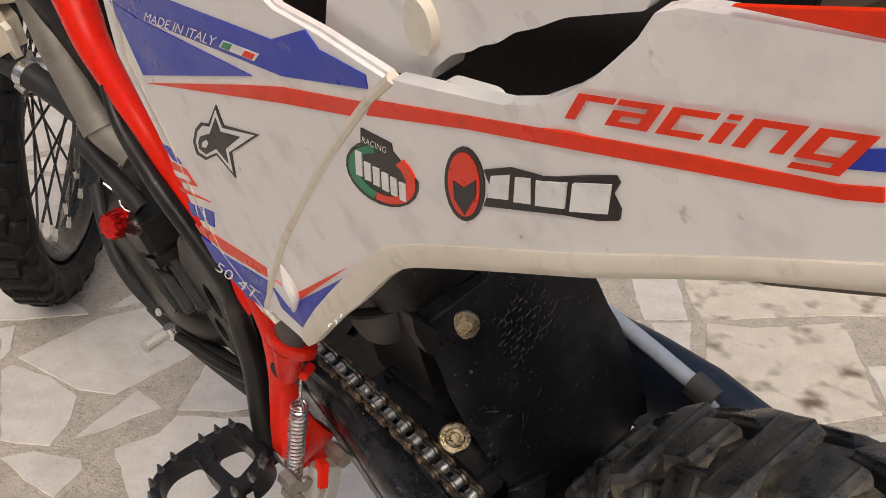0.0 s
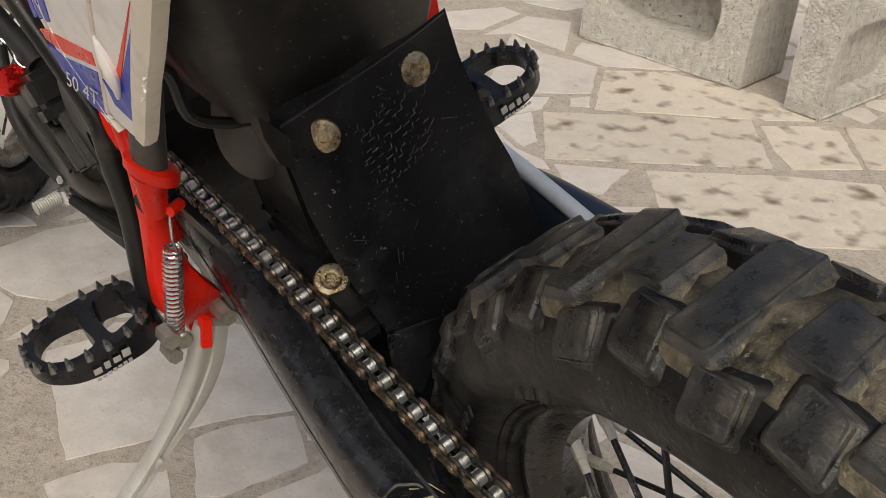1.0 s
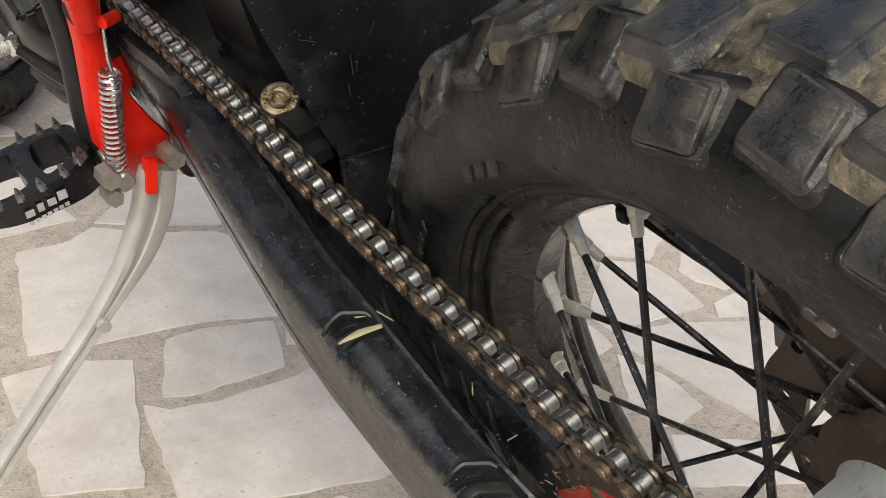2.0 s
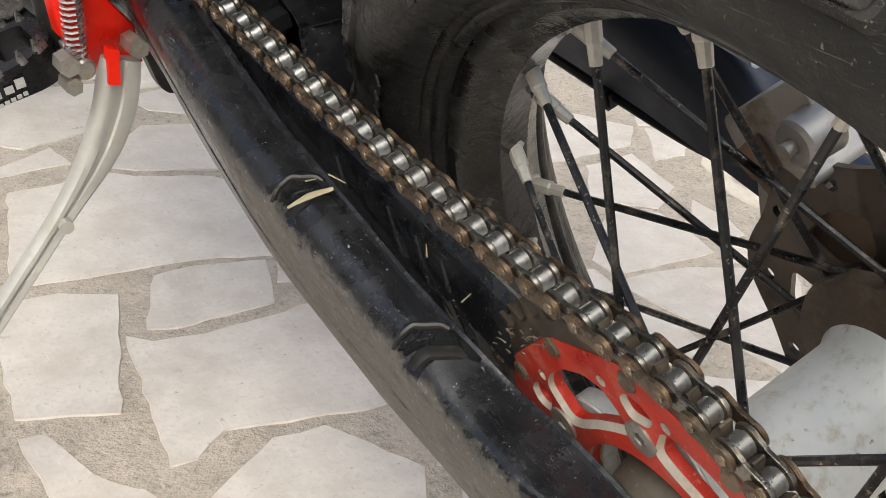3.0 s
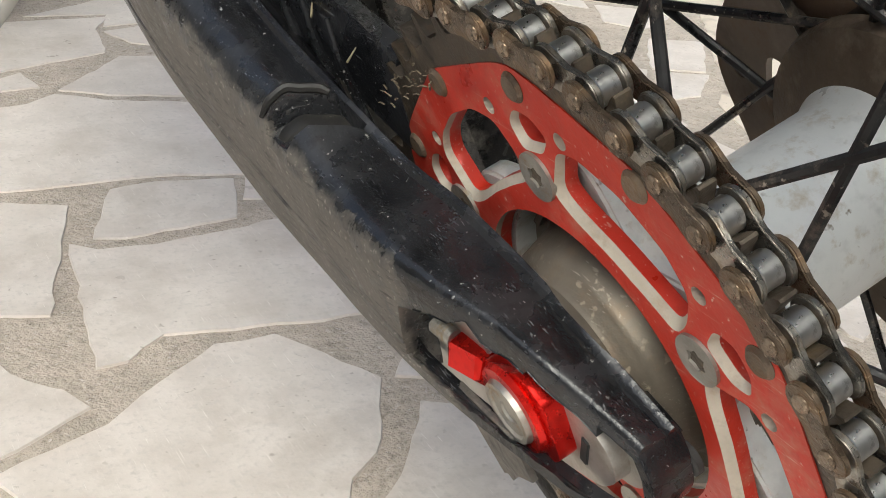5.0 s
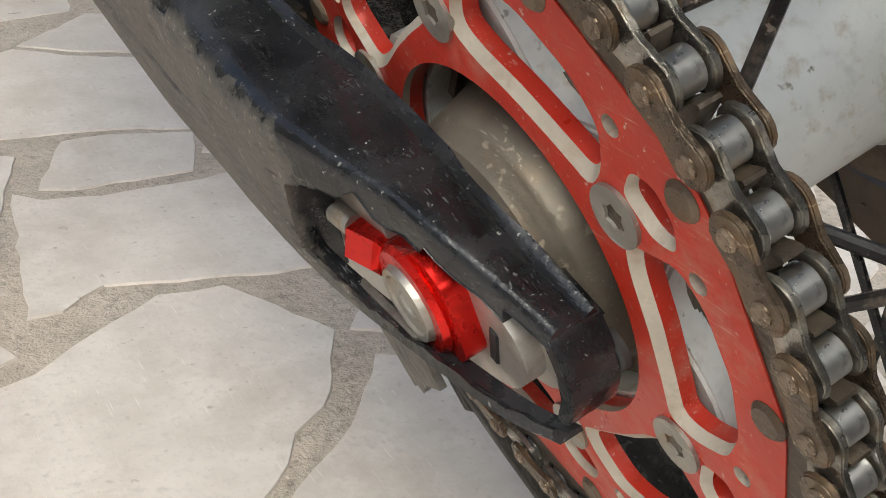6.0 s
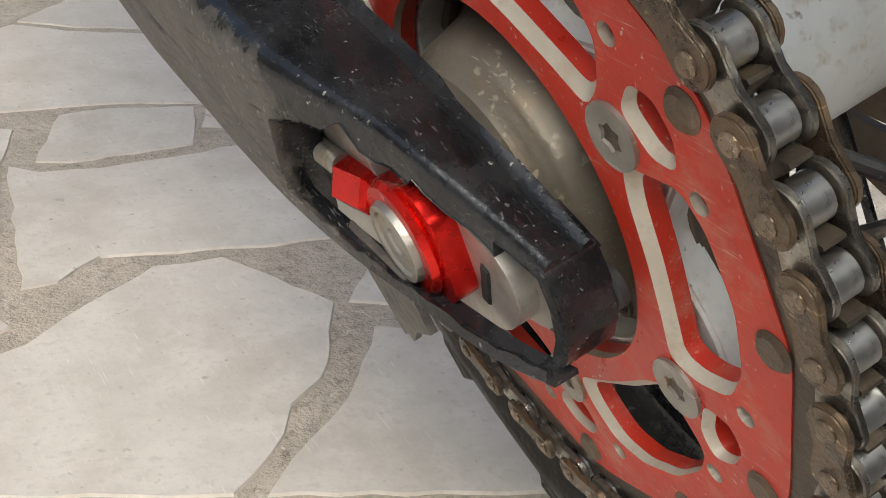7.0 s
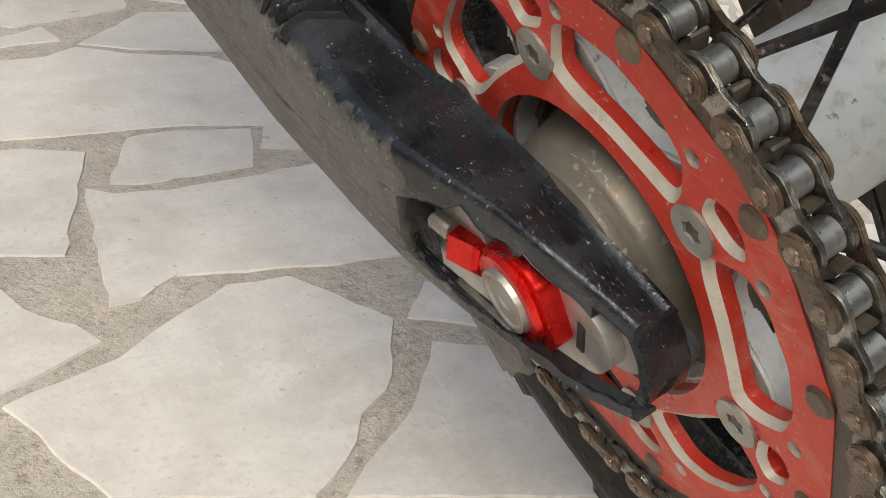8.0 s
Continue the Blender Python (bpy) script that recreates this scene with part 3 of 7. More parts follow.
part("hub_flange", plate(lobes, [ring_pts(0.0560, 48)], -0.0740, -0.0640, bevel=0.0012), M_HUBBARREL, hub, "silver lobed flange behind the sprocket")
for k in range(6):
    a = radians(9.5 + 60 * k)
    # black disc on the web stands for the shade inside a hole
    part("hub_hole", disc(-0.0668, -0.064, 0.0042, 0.0500 * math.cos(a), 0.0500 * math.sin(a), 20), M_RUBBER, hub)
    rim_line = [(-0.0664, 0.0500 * math.cos(a) + 0.0050 * math.cos(t), 0.0500 * math.sin(a) + 0.0050 * math.sin(t)) for t in [2 * math.pi * i / 20 for i in range(21)]]
    part("hole_rim", tube(rim_line, 0.0008, 6, 1), M_HUB, hub)
    b = a + radians(27)
    part("cast_web", block((0.010, 0.009, 0.022), 0.003, Matrix.Translation((-0.0640, 0.0520 * math.cos(b), 0.0520 * math.sin(b))) @ Matrix.Rotation(b, 4, "X")), M_HUB, hub)

# sprocket
XS = -0.0836
BOLT0 = 85.1


def polar(pts, a0):
    return [(r * math.cos(radians(a0 + a)), r * math.sin(radians(a0 + a))) for r, a in pts]


def rounded(loop, rad=0.004, n=4):
    """Rounds the corners of a (y, z) loop."""
    out = []
    m = len(loop)
    for i in range(m):
        p, a, b = Vector(loop[i]), Vector(loop[i - 1]), Vector(loop[(i + 1) % m])
        da, db = (a - p), (b - p)
        ra = min(rad, da.length * 0.45)
        rb = min(rad, db.length * 0.45)
        s, e = p + da.normalized() * ra, p + db.normalized() * rb
        for k in range(n + 1):
            t = k / n
            q = s * (1 - t) ** 2 + p * 2 * t * (1 - t) + e * t * t
            out.append((q.x, q.y))
    return out


outer = []
for k in range(6):
    a0 = BOLT0 + 60 * k
    outer += polar([(0.1128, -5), (0.1142, 0), (0.1128, 5), (0.1104, 13), (0.1104, 24), (0.1122, 30), (0.1104, 36), (0.1104, 47)], a0)
windows, kidneys, mouths = [], [], {}
for k in range(6):
    a0 = BOLT0 + 60 * k
    w = rounded(polar([(0.0735, 7.5), (0.0905, 10.5), (0.0940, 16), (0.0955, 27.5), (0.0945, 38.5), (0.0905, 45.8), (0.0800, 50.2), (0.0725, 51), (0.0695, 42), (0.0682, 28), (0.0695, 13.5)], a0), 0.004, 4)
    windows.append(w)
    mouths[id(w)] = rounded(polar([(0.0715, 5.2), (0.0908, 9.8), (0.0944, 16), (0.0959, 27.5), (0.0950, 39.3), (0.0910, 47.3), (0.0800, 52.2), (0.0703, 53.4), (0.0667, 42), (0.0652, 28), (0.0667, 12.5)], a0), 0.004, 4)
    w = rounded(polar([(0.0925, -4.8), (0.0975, -1.9), (0.0972, 3.2), (0.0930, 6.7), (0.0878, 4.6), (0.0856, -2.8)], a0), 0.003, 4)
    kidneys.append(w)
    mouths[id(w)] = rounded(polar([(0.0925, -5.6), (0.0982, -2.2), (0.0979, 3.2), (0.0930, 7.5), (0.0858, 5.1), (0.0834, -3.2)], a0), 0.003, 4)
small = []
for k in range(12):
    a = radians(BOLT0 + 60 * (k // 2) + (11.7 if k % 2 else -11.7))
    small.append([(0.0962 * math.cos(a) + 0.0030 * math.cos(t), 0.0962 * math.sin(a) + 0.0030 * math.sin(t)) for t in [2 * math.pi * i / 12 for i in range(12)]])


def wider(loop):
    """The hole's bevelled mouth."""
    return mouths.get(id(loop), loop)


bm = plate(rounded(outer, 0.006, 2), [ring_pts(0.0575, 64)] + windows + kidneys + small, XS, XS + 0.0075, wider)
sprocket = part("sprocket", bm, [M_REDSPR, M_BARE], bike, "worn red alloy rear sprocket with pale machined edges", angle=30)
teeth = []
for i in range(50):
    a = 2 * math.pi * i / 50 + radians(141.66)
    st = 2 * math.pi / 50
    for r, f in ((0.1215, -0.30), (0.1205, -0.18), (0.1205, 0.18), (0.1215, 0.30), (0.1285, 0.42), (0.1305, 0.47), (0.1305, 0.53), (0.1285, 0.58)):
        teeth.append((r * math.cos(a + f * st), r * math.sin(a + f * st)))
part("toothed_ring", plate(teeth, [ring_pts(0.1, 64)], -0.0831, -0.0776), M_RING, sprocket, "dark steel toothed ring", angle=30)
for k in range(6):
    a = radians(BOLT0 + 60 * k)
    cy, cz = math.cos(a), math.sin(a)
    b = part("sprocket_bolt", plate([(0.075 * cy + y, 0.075 * cz + z) for y, z in ring_pts(0.0087, 28)], [[(0.075 * cy + y, 0.075 * cz + z) for y, z in [(r * math.cos(t), r * math.sin(t)) for r, t in [((0.0042 if i % 2 else 0.0031), i * math.pi / 6) for i in range(12)]]]],
             XS - 0.0012, XS + 0.004, bevel=0.0), M_ZINC, sprocket, "grey flanged bolt with a star socket")
    part("bolt_floor", disc(XS - 0.0003, XS + 0.001, 0.005, 0.075 * cy, 0.075 * cz), M_RING, b)
    for turn_ in (0, 30):
        a = radians(BOLT0 + 0.3 + 60 * k + turn_)
        part("rivet", disc(XS - 0.0014, XS + 0.005, 0.0053, 0.1068 * math.cos(a), 0.1068 * math.sin(a), 20, 0.0012), M_RIVET, sprocket, "rusty rivet")

# chain: pins along the wrap and both straight runs
PITCH, PR, XC = 0.015875, 0.015875 / 2 / math.sin(math.pi / 50), -0.0805
pins = []
A0 = radians(141.73)
st = 2 * math.pi / 50
kt = int((A0 - radians(90)) / st)
wrap = [A0 - kt * st + i * st for i in range(0, 24)]
for a in wrap:
    pins.append(Vector((PR * math.cos(a), PR * math.sin(a))))
# the slack upper run sags from the sprocket's top and rises to the engine
SAG = ((-0.01, 0.1263), (0.03, 0.1262), (0.08, 0.1256), (0.12, 0.1270), (0.16, 0.1298), (0.20, 0.1338), (0.24, 0.1388), (0.28, 0.1452), (0.33, 0.1530), (0.38, 0.1616), (0.43, 0.1690), (0.48, 0.1738), (0.54, 0.1765), (0.66, 0.1780))


def sag(y):
    for (ya, za), (yb, zb) in zip(SAG, SAG[1:]):
        if y <= yb:
            return za + (zb - za) * (y - ya) / (yb - ya)


front = []
at_ = pins[0]
for i in range(38):
    y = at_.x + PITCH
    for k in range(4):
        y = at_.x + math.sqrt(max(1e-8, PITCH ** 2 - (sag(y) - at_.y) ** 2))
    at_ = Vector((y, sag(y)))
    front.append(at_)
low0 = wrap[-1]
d_low = Vector((1, 0.46)).normalized()
while True:
    t = Vector((-math.sin(low0), math.cos(low0)))
    if t.dot(d_low) > 0.994 or low0 > radians(330):
        break
    low0 += st
    pins.append(Vector((PR * math.cos(low0), PR * math.sin(low0))))
back = [pins[-1] + d_low * PITCH * i for i in range(1, 36)]
path = front[::-1] + pins + back
chain = part("chain", tube([(XC, front[-1].x + 0.001 * k, front[-1].y) for k in range(3)], 0.003, 8, 1), M_CHAINDK, bike, "rusty brown roller chain with bright rollers")


def link_plate(w, waist, t):
    """A figure-eight chain plate on the y axis, pins at 0 and one pitch."""
    n = 8
    pts = []
    for i in range(n + 1):
        a = math.pi / 2 + math.pi * i / n
        pts.append((w * math.cos(a), w * math.sin(a)))
    pts.append((PITCH * 0.5, -waist))
    for i in range(n + 1):
        a = -math.pi / 2 + math.pi * i / n
        pts.append((PITCH + w * math.cos(a), w * math.sin(a)))
    pts.append((PITCH * 0.5, waist))
    return plate(pts, [], -t / 2, t / 2, bevel=0.0004)


lp_out = part("outer_link", link_plate(0.0058, 0.0043, 0.0019), M_CHAIN, chain, angle=40)
lp_in = part("inner_link", link_plate(0.0066, 0.0050, 0.0019), M_CHAINDK, chain, angle=40)
roll = part("roller", revolve([(-0.0032, 0.0025), (-0.0032, 0.0048), (-0.0029, 0.0051), (0.0029, 0.0051), (0.0032, 0.0048), (0.0032, 0.0025)], 20), M_ROLLER, chain, "bright polished roller")
pin = part("pin", disc(-0.0098, 0.0098, 0.0027, 0, 0, 12, 0.0006), M_PIN, chain)
first = {}


def piece(ob, m):
    if ob.name not in first:
        first[ob.name] = 1
        ob.matrix_local = m
    else:
        again(ob.name.split(".")[0], ob, m, chain)


for i, p in enumerate(path):
    at = Matrix.Translation((XC, p.x, p.y))
    piece(roll, at)
    piece(pin, at)
    if i + 1 < len(path):
        d = path[i + 1] - p
        turn = Matrix.Rotation(math.atan2(d.y, d.x), 4, "X")
        for s in (-1, 1):
            if i % 2 == 0:
                piece(lp_out, at @ Matrix.Translation((s * 0.0077, 0, 0)) @ turn)
            else:
                piece(lp_in, at @ Matrix.Translation((s * 0.0048, 0, 0)) @ turn)

# swingarm
def arm_ring(y, zb, zt, xi, xo, chamfer=0.012):
    """A rounded arm section at y; the outer top corner is cut broad."""
    c = min(chamfer, (zt - zb) * 0.45)
    s = 1 if xo > xi else -1
    w = abs(xo - xi)
    c2 = min(c, w * 0.45)
    return [(xi, y, zb + 0.004), (xi + s * 0.004, y, zb), (xo - s * 0.010, y, zb), (xo - s * 0.002, y, zb + 0.006), (xo, y, zb + 0.016),
            (xo, y, zt - c), (xo - s * c2 * 0.35, y, zt - c * 0.35), (xo - s * c2, y, zt), (xi + s * 0.004, y, zt), (xi, y, zt - 0.004)]


# outer skin of the left leg, one shell from the pivot to the axle: stations along y
SEC_Y = (0.56, 0.47, 0.40, 0.34, 0.28, 0.22, 0.16, 0.118, 0.100, 0.086, 0.075, 0.058, 0.043, 0.025, 0.0, -0.016, -0.031, -0.046, -0.0535)
SEC_XI = (-0.065, -0.070, -0.078, -0.086, -0.0930, -0.0955, -0.0965, -0.0965, -0.0950, -0.0940, -0.0935, -0.0920, -0.0910, -0.0905, -0.0900, -0.0898, -0.0896, -0.0894, -0.0893)
SEC_ZI = (0.150, 0.145, 0.136, 0.126, 0.1135, 0.0995, 0.0780, 0.0675, 0.0600, 0.0540, 0.0510, 0.0492, 0.0465, 0.0420, 0.0345, 0.0295, 0.0222, 0.0155, 0.0122)
SEC_XO = (-0.095, -0.104, -0.114, -0.122, -0.1285, -0.130, -0.130, -0.130, -0.1303, -0.1304, -0.1304, -0.1298, -0.1275, -0.1225, -0.1150, -0.1125, -0.1090, -0.1060, -0.1050)
SEC_ZL = (0.101, 0.076, 0.051, 0.032, 0.017, 0.008, 0.0015, -0.0030, -0.0050, -0.0065, -0.0075, -0.0085, -0.01, -0.01, -0.01, -0.01, -0.01, -0.01, -0.01)
SEC_ZS = (0.128, 0.112, 0.093, 0.076, 0.056, 0.038, 0.029, 0.020, 0.016, 0.013, 0.010, 0.006, 0.0, 0.0, 0.0, 0.0, 0.0, 0.0, 0.0)
SEC_C = (0.012, 0.013, 0.014, 0.015, 0.016, 0.017, 0.017, 0.014, 0.012, 0.011, 0.010, 0.009, 0.006, 0.004, 0.003, 0.003, 0.003, 0.003, 0.003)
CUT_Y = (0.060, 0.056, 0.0525, 0.049, 0.046, 0.040, 0.030, 0.022, 0.0135, 0.0120, 0.008, 0.003, -0.003, -0.009, -0.012, -0.016, -0.022, -0.030, -0.037, -0.0385, -0.044, -0.0535)
CUT_D = (0.080, 0.058, 0.046, 0.032, 0.0225, 0.0195, 0.0150, 0.0135, 0.0060, 0.0055, 0.0120, 0.0125, 0.0105, 0.0115, 0.0075, 0.0095, 0.0100, 0.0088, 0.0110, 0.0045, 0.0042, 0.0040)


def along(y, ys, vs):
    """The value at y of a table whose stations run from large y to small."""
    return float(np.interp(-y, [-a for a in ys], vs))


def skin_ring(s, dip=0.0, rise=0.0):
    """One section of the shell at station s: inner wall, rim, top, round shoulder, worn side, seam, rolled lower edge, and back inside."""
    out = []
    slant = 0.013 if 0.07 < s < 0.4 else 0.0
    def at(f):
        return s + slant * f
    def val(y, t):
        return along(y, SEC_Y, t)
    def add(f, fx, fz):
        y = at(f)
        xi, zi, xo, zl, zs, c = (val(y, t) for t in (SEC_XI, SEC_ZI, SEC_XO, SEC_ZL, SEC_ZS, SEC_C))
        zo = zi + 0.0015
        env = dict(xi=xi, zi=zi, xo=xo, zl=zl, zs=zs, c=c, zo=zo, w=xo + c - xi)
        low = zo - along(y, CUT_Y, CUT_D)
        z = fz(env)
        out.append((fx(env), y, max(z, low - 0.00003 * len(out))))
    deep = 0.045 if s > 0.10 else 0.012
    add(0.0, lambda e: e["xi"] + 0.0012, lambda e: e["zi"] - deep)
    add(0.0, lambda e: e["xi"], lambda e: e["zi"] - 0.002)
    add(0.0, lambda e: e["xi"] - 0.0014, lambda e: e["zi"] + 0.0010)
    add(0.02, lambda e: e["xi"] - 0.0034, lambda e: e["zi"] + 0.0006)
    add(0.06, lambda e: e["xi"] - 0.0052, lambda e: e["zi"] - 0.0012 - dip * 0.8 + rise)
    add(0.35, lambda e: e["xi"] + e["w"] * 0.4, lambda e: e["zi"] - 0.0002 - dip + rise)
    add(0.65, lambda e: e["xi"] + e["w"] * 0.75, lambda e: e["zi"] + 0.0008 - dip + rise)
    add(0.85, lambda e: e["xo"] + e["c"], lambda e: e["zo"] - dip + rise)
    add(0.92, lambda e: e["xo"] + e["c"] * 0.52, lambda e: e["zo"] - e["c"] * 0.17 - dip * 0.85 + rise * 0.6)
    add(0.97, lambda e: e["xo"] + e["c"] * 0.18, lambda e: e["zo"] - e["c"] * 0.5 - dip * 0.4)
    add(1.0, lambda e: e["xo"] + e["c"] * 0.02, lambda e: e["zo"] - e["c"] * 0.98)
    add(1.0, lambda e: e["xo"] - 0.0004, lambda e: (e["zo"] - e["c"] * 0.98 + e["zs"] + 0.0014) / 2)
    add(1.0, lambda e: e["xo"] - 0.0002, lambda e: e["zs"] + 0.0014)
    add(1.0, lambda e: e["xo"] + 0.0013, lambda e: e["zs"])
    add(1.0, lambda e: e["xo"] - 0.0008, lambda e: e["zs"] - 0.0014)
    add(1.0, lambda e: e["xo"] - 0.0002, lambda e: e["zl"])
    add(1.0, lambda e: e["xo"] + 0.0022, lambda e: e["zl"] - 0.0065)
    add(1.0, lambda e: e["xo"] + 0.0075, lambda e: e["zl"] - 0.0115)
    add(1.0, lambda e: e["xo"] + 0.014, lambda e: e["zl"] - 0.0130)
    add(1.0, lambda e: e["xo"] + 0.014, lambda e: e["zl"] - 0.0100)
    add(1.0, lambda e: e["xo"] + 0.0028, lambda e: e["zl"])
    add(1.0, lambda e: e["xo"] + 0.0026, lambda e: e["zo"] - e["c"] * 0.98)
    add(0.92, lambda e: e["xo"] + e["c"] * 0.6, lambda e: e["zo"] - e["c"] * 0.2 - 0.0028 - dip)
    add(0.35, lambda e: e["xi"] + e["w"] * 0.4, lambda e: e["zi"] - 0.0030 - dip)
    add(0.06, lambda e: e["xi"] - 0.0045, lambda e: e["zi"] - 0.0040 - dip)
    add(0.0, lambda e: e["xi"] - 0.0018, lambda e: e["zi"] - deep)
    return out


stations = [(y, 0, 0) for y in (0.56, 0.52, 0.47, 0.43, 0.40, 0.37, 0.34, 0.31, 0.28, 0.25, 0.236)]
stations += [(0.2310, 0, 0), (0.2290, 0, 0.0030), (0.2268, 0, 0.0028), (0.2255, 0.0100, 0), (0.2100, 0.0075, 0), (0.2088, 0, 0), (0.20, 0, 0), (0.18, 0, 0), (0.16, 0, 0), (0.142, 0, 0)]
stations += [(0.1240, 0, 0), (0.1220, 0, 0.0030), (0.1200, 0, 0.0028), (0.1188, 0.0100, 0), (0.1030, 0.0075, 0), (0.1018, 0, 0), (0.098, 0, 0), (0.092, 0, 0), (0.086, 0, 0), (0.080, 0, 0)]
stations += [(y, 0, 0) for y in (0.069, 0.062, 0.059, 0.0575, 0.056, 0.0542, 0.0525, 0.0507, 0.049, 0.0475, 0.046, 0.043, 0.040, 0.035, 0.030, 0.026, 0.022, 0.018, 0.0135, 0.0120, 0.010, 0.008, 0.0055, 0.003, 0.0, -0.003, -0.006, -0.009, -0.0105, -0.012, -0.014, -0.016, -0.019, -0.022, -0.026, -0.030, -0.0335, -0.037, -0.0385, -0.041, -0.044, -0.049, -0.0535)]
swing = part("swingarm", loft([arm_ring(*a) for a in ((0.56, 0.088, 0.140, -0.064, -0.090), (0.40, 0.040, 0.122, -0.074, -0.108), (0.28, 0.008, 0.096, -0.080, -0.121), (0.16, -0.004, 0.058, -0.086, -0.123), (0.125, -0.006, 0.046, -0.092, -0.123), (0.085, -0.010, 0.040, -0.099, -0.122))]), M_BLACK, bike, "black swingarm under a scuffed plastic chain guard", angle=50)
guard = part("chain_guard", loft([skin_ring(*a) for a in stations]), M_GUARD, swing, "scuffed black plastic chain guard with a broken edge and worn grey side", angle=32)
for st_ in (0.2280, 0.1210):
    edge_line = [(x, y, z + 0.0022) for x, y, z in skin_ring(st_)[4:10]]
    part("guard_rib", tube(edge_line, [0.0014, 0.0021, 0.0021, 0.0021, 0.0019, 0.0010], 8, 3), M_AIRBOX, guard)
    floor_line = [(x, y, z - 0.0080) for x, y, z in skin_ring(st_ - 0.0085)[4:10]]
    part("guard_slot", tube(floor_line, [0.003, 0.0042, 0.0042, 0.0042, 0.0042, 0.003], 8, 3, 0.5), M_AIRBOX, guard)
RIGHT = [(0.56, 0.085, 0.150, 0.07, 0.10), (0.47, 0.075, 0.150, 0.08, 0.115), (0.40, 0.060, 0.146, 0.088, 0.125), (0.34, 0.048, 0.148, 0.094, 0.130), (0.28, 0.037, 0.148, 0.098, 0.132), (0.22, 0.027, 0.138, 0.10, 0.132),
         (0.16, 0.016, 0.11, 0.10, 0.131), (0.10, 0.004, 0.07, 0.10, 0.129), (0.04, -0.012, 0.045, 0.10, 0.127), (-0.04, -0.02, 0.03, 0.10, 0.125)]
part("right_leg", loft([arm_ring(*a) for a in RIGHT]), M_NAVY, swing, "dark navy plastic covered arm", angle=50)
part("crossbeam", block((0.17, 0.10, 0.08), 0.015, pose(0, 0.45, 0.105)), M_BLACK, swing)
# alloy end with the axle
end_prof = [(0.16, 0.045), (0.06, 0.030), (0.0, 0.022), (-0.030, 0.014), (-0.042, 0.006), (-0.0435, -0.007), (-0.032, -0.020), (0.0, -0.031), (0.06, -0.052), (0.10, -0.056), (0.16, -0.044)]
nose = [(-0.020, 0.016), (-0.040, 0.008), (-0.0500, 0.003), (-0.0515, -0.007), (-0.043, -0.016), (-0.020, -0.022)]
arm_end = part("axle_end", plate(rounded(end_prof, 0.006, 3), [], -0.1085, -0.096, bevel=0.0012), M_ALU, swing, "bare alloy arm end", angle=30)
part("end_nose", plate(rounded(nose, 0.004, 3), [], -0.1025, -0.0965, bevel=0.001), M_ALU, arm_end, angle=30)
part("adjuster_pocket", plate(rounded([(0.110, 0.036), (0.060, 0.030), (0.036, 0.022), (0.020, 0.016), (0.016, 0.0), (0.024, -0.022), (0.060, -0.034), (0.110, -0.040)], 0.006, 3), [], -0.1130, -0.107, bevel=0.002), M_ALU, arm_end, "dusty bare alloy pocket of the adjuster", angle=30)
# thin black block drawn as the shade of a recess, which isn't cut
part("end_slot", block((0.0012, 0.004, 0.016), 0.0005, pose(-0.1086, -0.0265, -0.006, 20)), M_RUBBER, arm_end)
right_prof = [(0.13, 0.040), (0.06, 0.034), (0.0, 0.028), (-0.030, 0.020), (-0.046, 0.010), (-0.048, -0.010), (-0.036, -0.022), (0.0, -0.028), (0.06, -0.022), (0.13, -0.006)]
part("axle_end", plate(right_prof, [], 0.098, 0.116, bevel=0.002), M_ALU, swing, "bare alloy arm end", angle=30)


# guard: end cap, lower lip and broken tab
part("guard_end", plate(rounded([(-0.0490, 0.0135), (-0.0540, 0.0118), (-0.0572, 0.003), (-0.0570, -0.010), (-0.0520, -0.021), (-0.0480, -0.0245), (-0.0455, -0.022), (-0.0510, -0.011), (-0.0520, 0.0), (-0.0500, 0.007)], 0.002, 2), [], -0.1052, -0.0891, bevel=0.0008), M_GUARD, guard)
part("guard_nub", disc(-0.0895, -0.0865, 0.0065, -0.0525, -0.004, 20), M_RUBBER, guard)
lip = [(-0.1292, 0.070, -0.0045), (-0.1292, 0.060, -0.0060), (-0.1285, 0.048, -0.0075), (-0.1270, 0.034, -0.0100), (-0.1250, 0.020, -0.0125), (-0.1235, 0.006, -0.0125), (-0.1205, -0.02, -0.0130), (-0.1160, -0.04, -0.0165), (-0.1090, -0.0505, -0.0225)]
rings = []
pts = smooth_line(lip, 5)
for i, p in enumerate(pts):
    h = 0.0026 + 0.0007 * math.sin(i * 2.1) + 0.0006 * math.sin(i * 0.9)
    rings.append([(p.x - 0.0004, p.y, p.z + h), (p.x - 0.0014, p.y, p.z - 0.001), (p.x + 0.0005, p.y, p.z - 0.0042), (p.x + 0.008, p.y, p.z - 0.0045), (p.x + 0.008, p.y, p.z - 0.0025), (p.x + 0.003, p.y, p.z - 0.0015), (p.x + 0.0012, p.y, p.z + h - 0.0008)])
part("guard_lip", loft(rings), M_GUARD, guard)
part("broken_tab", plate([(0.036, -0.012), (0.0335, -0.0245), (0.026, -0.034), (0.0175, -0.0455), (0.014, -0.0425), (0.011, -0.0440), (0.005, -0.036), (-0.0067, -0.0293), (0.0, -0.012)], [], -0.1215, -0.1190), M_GUARDSIDE, guard)

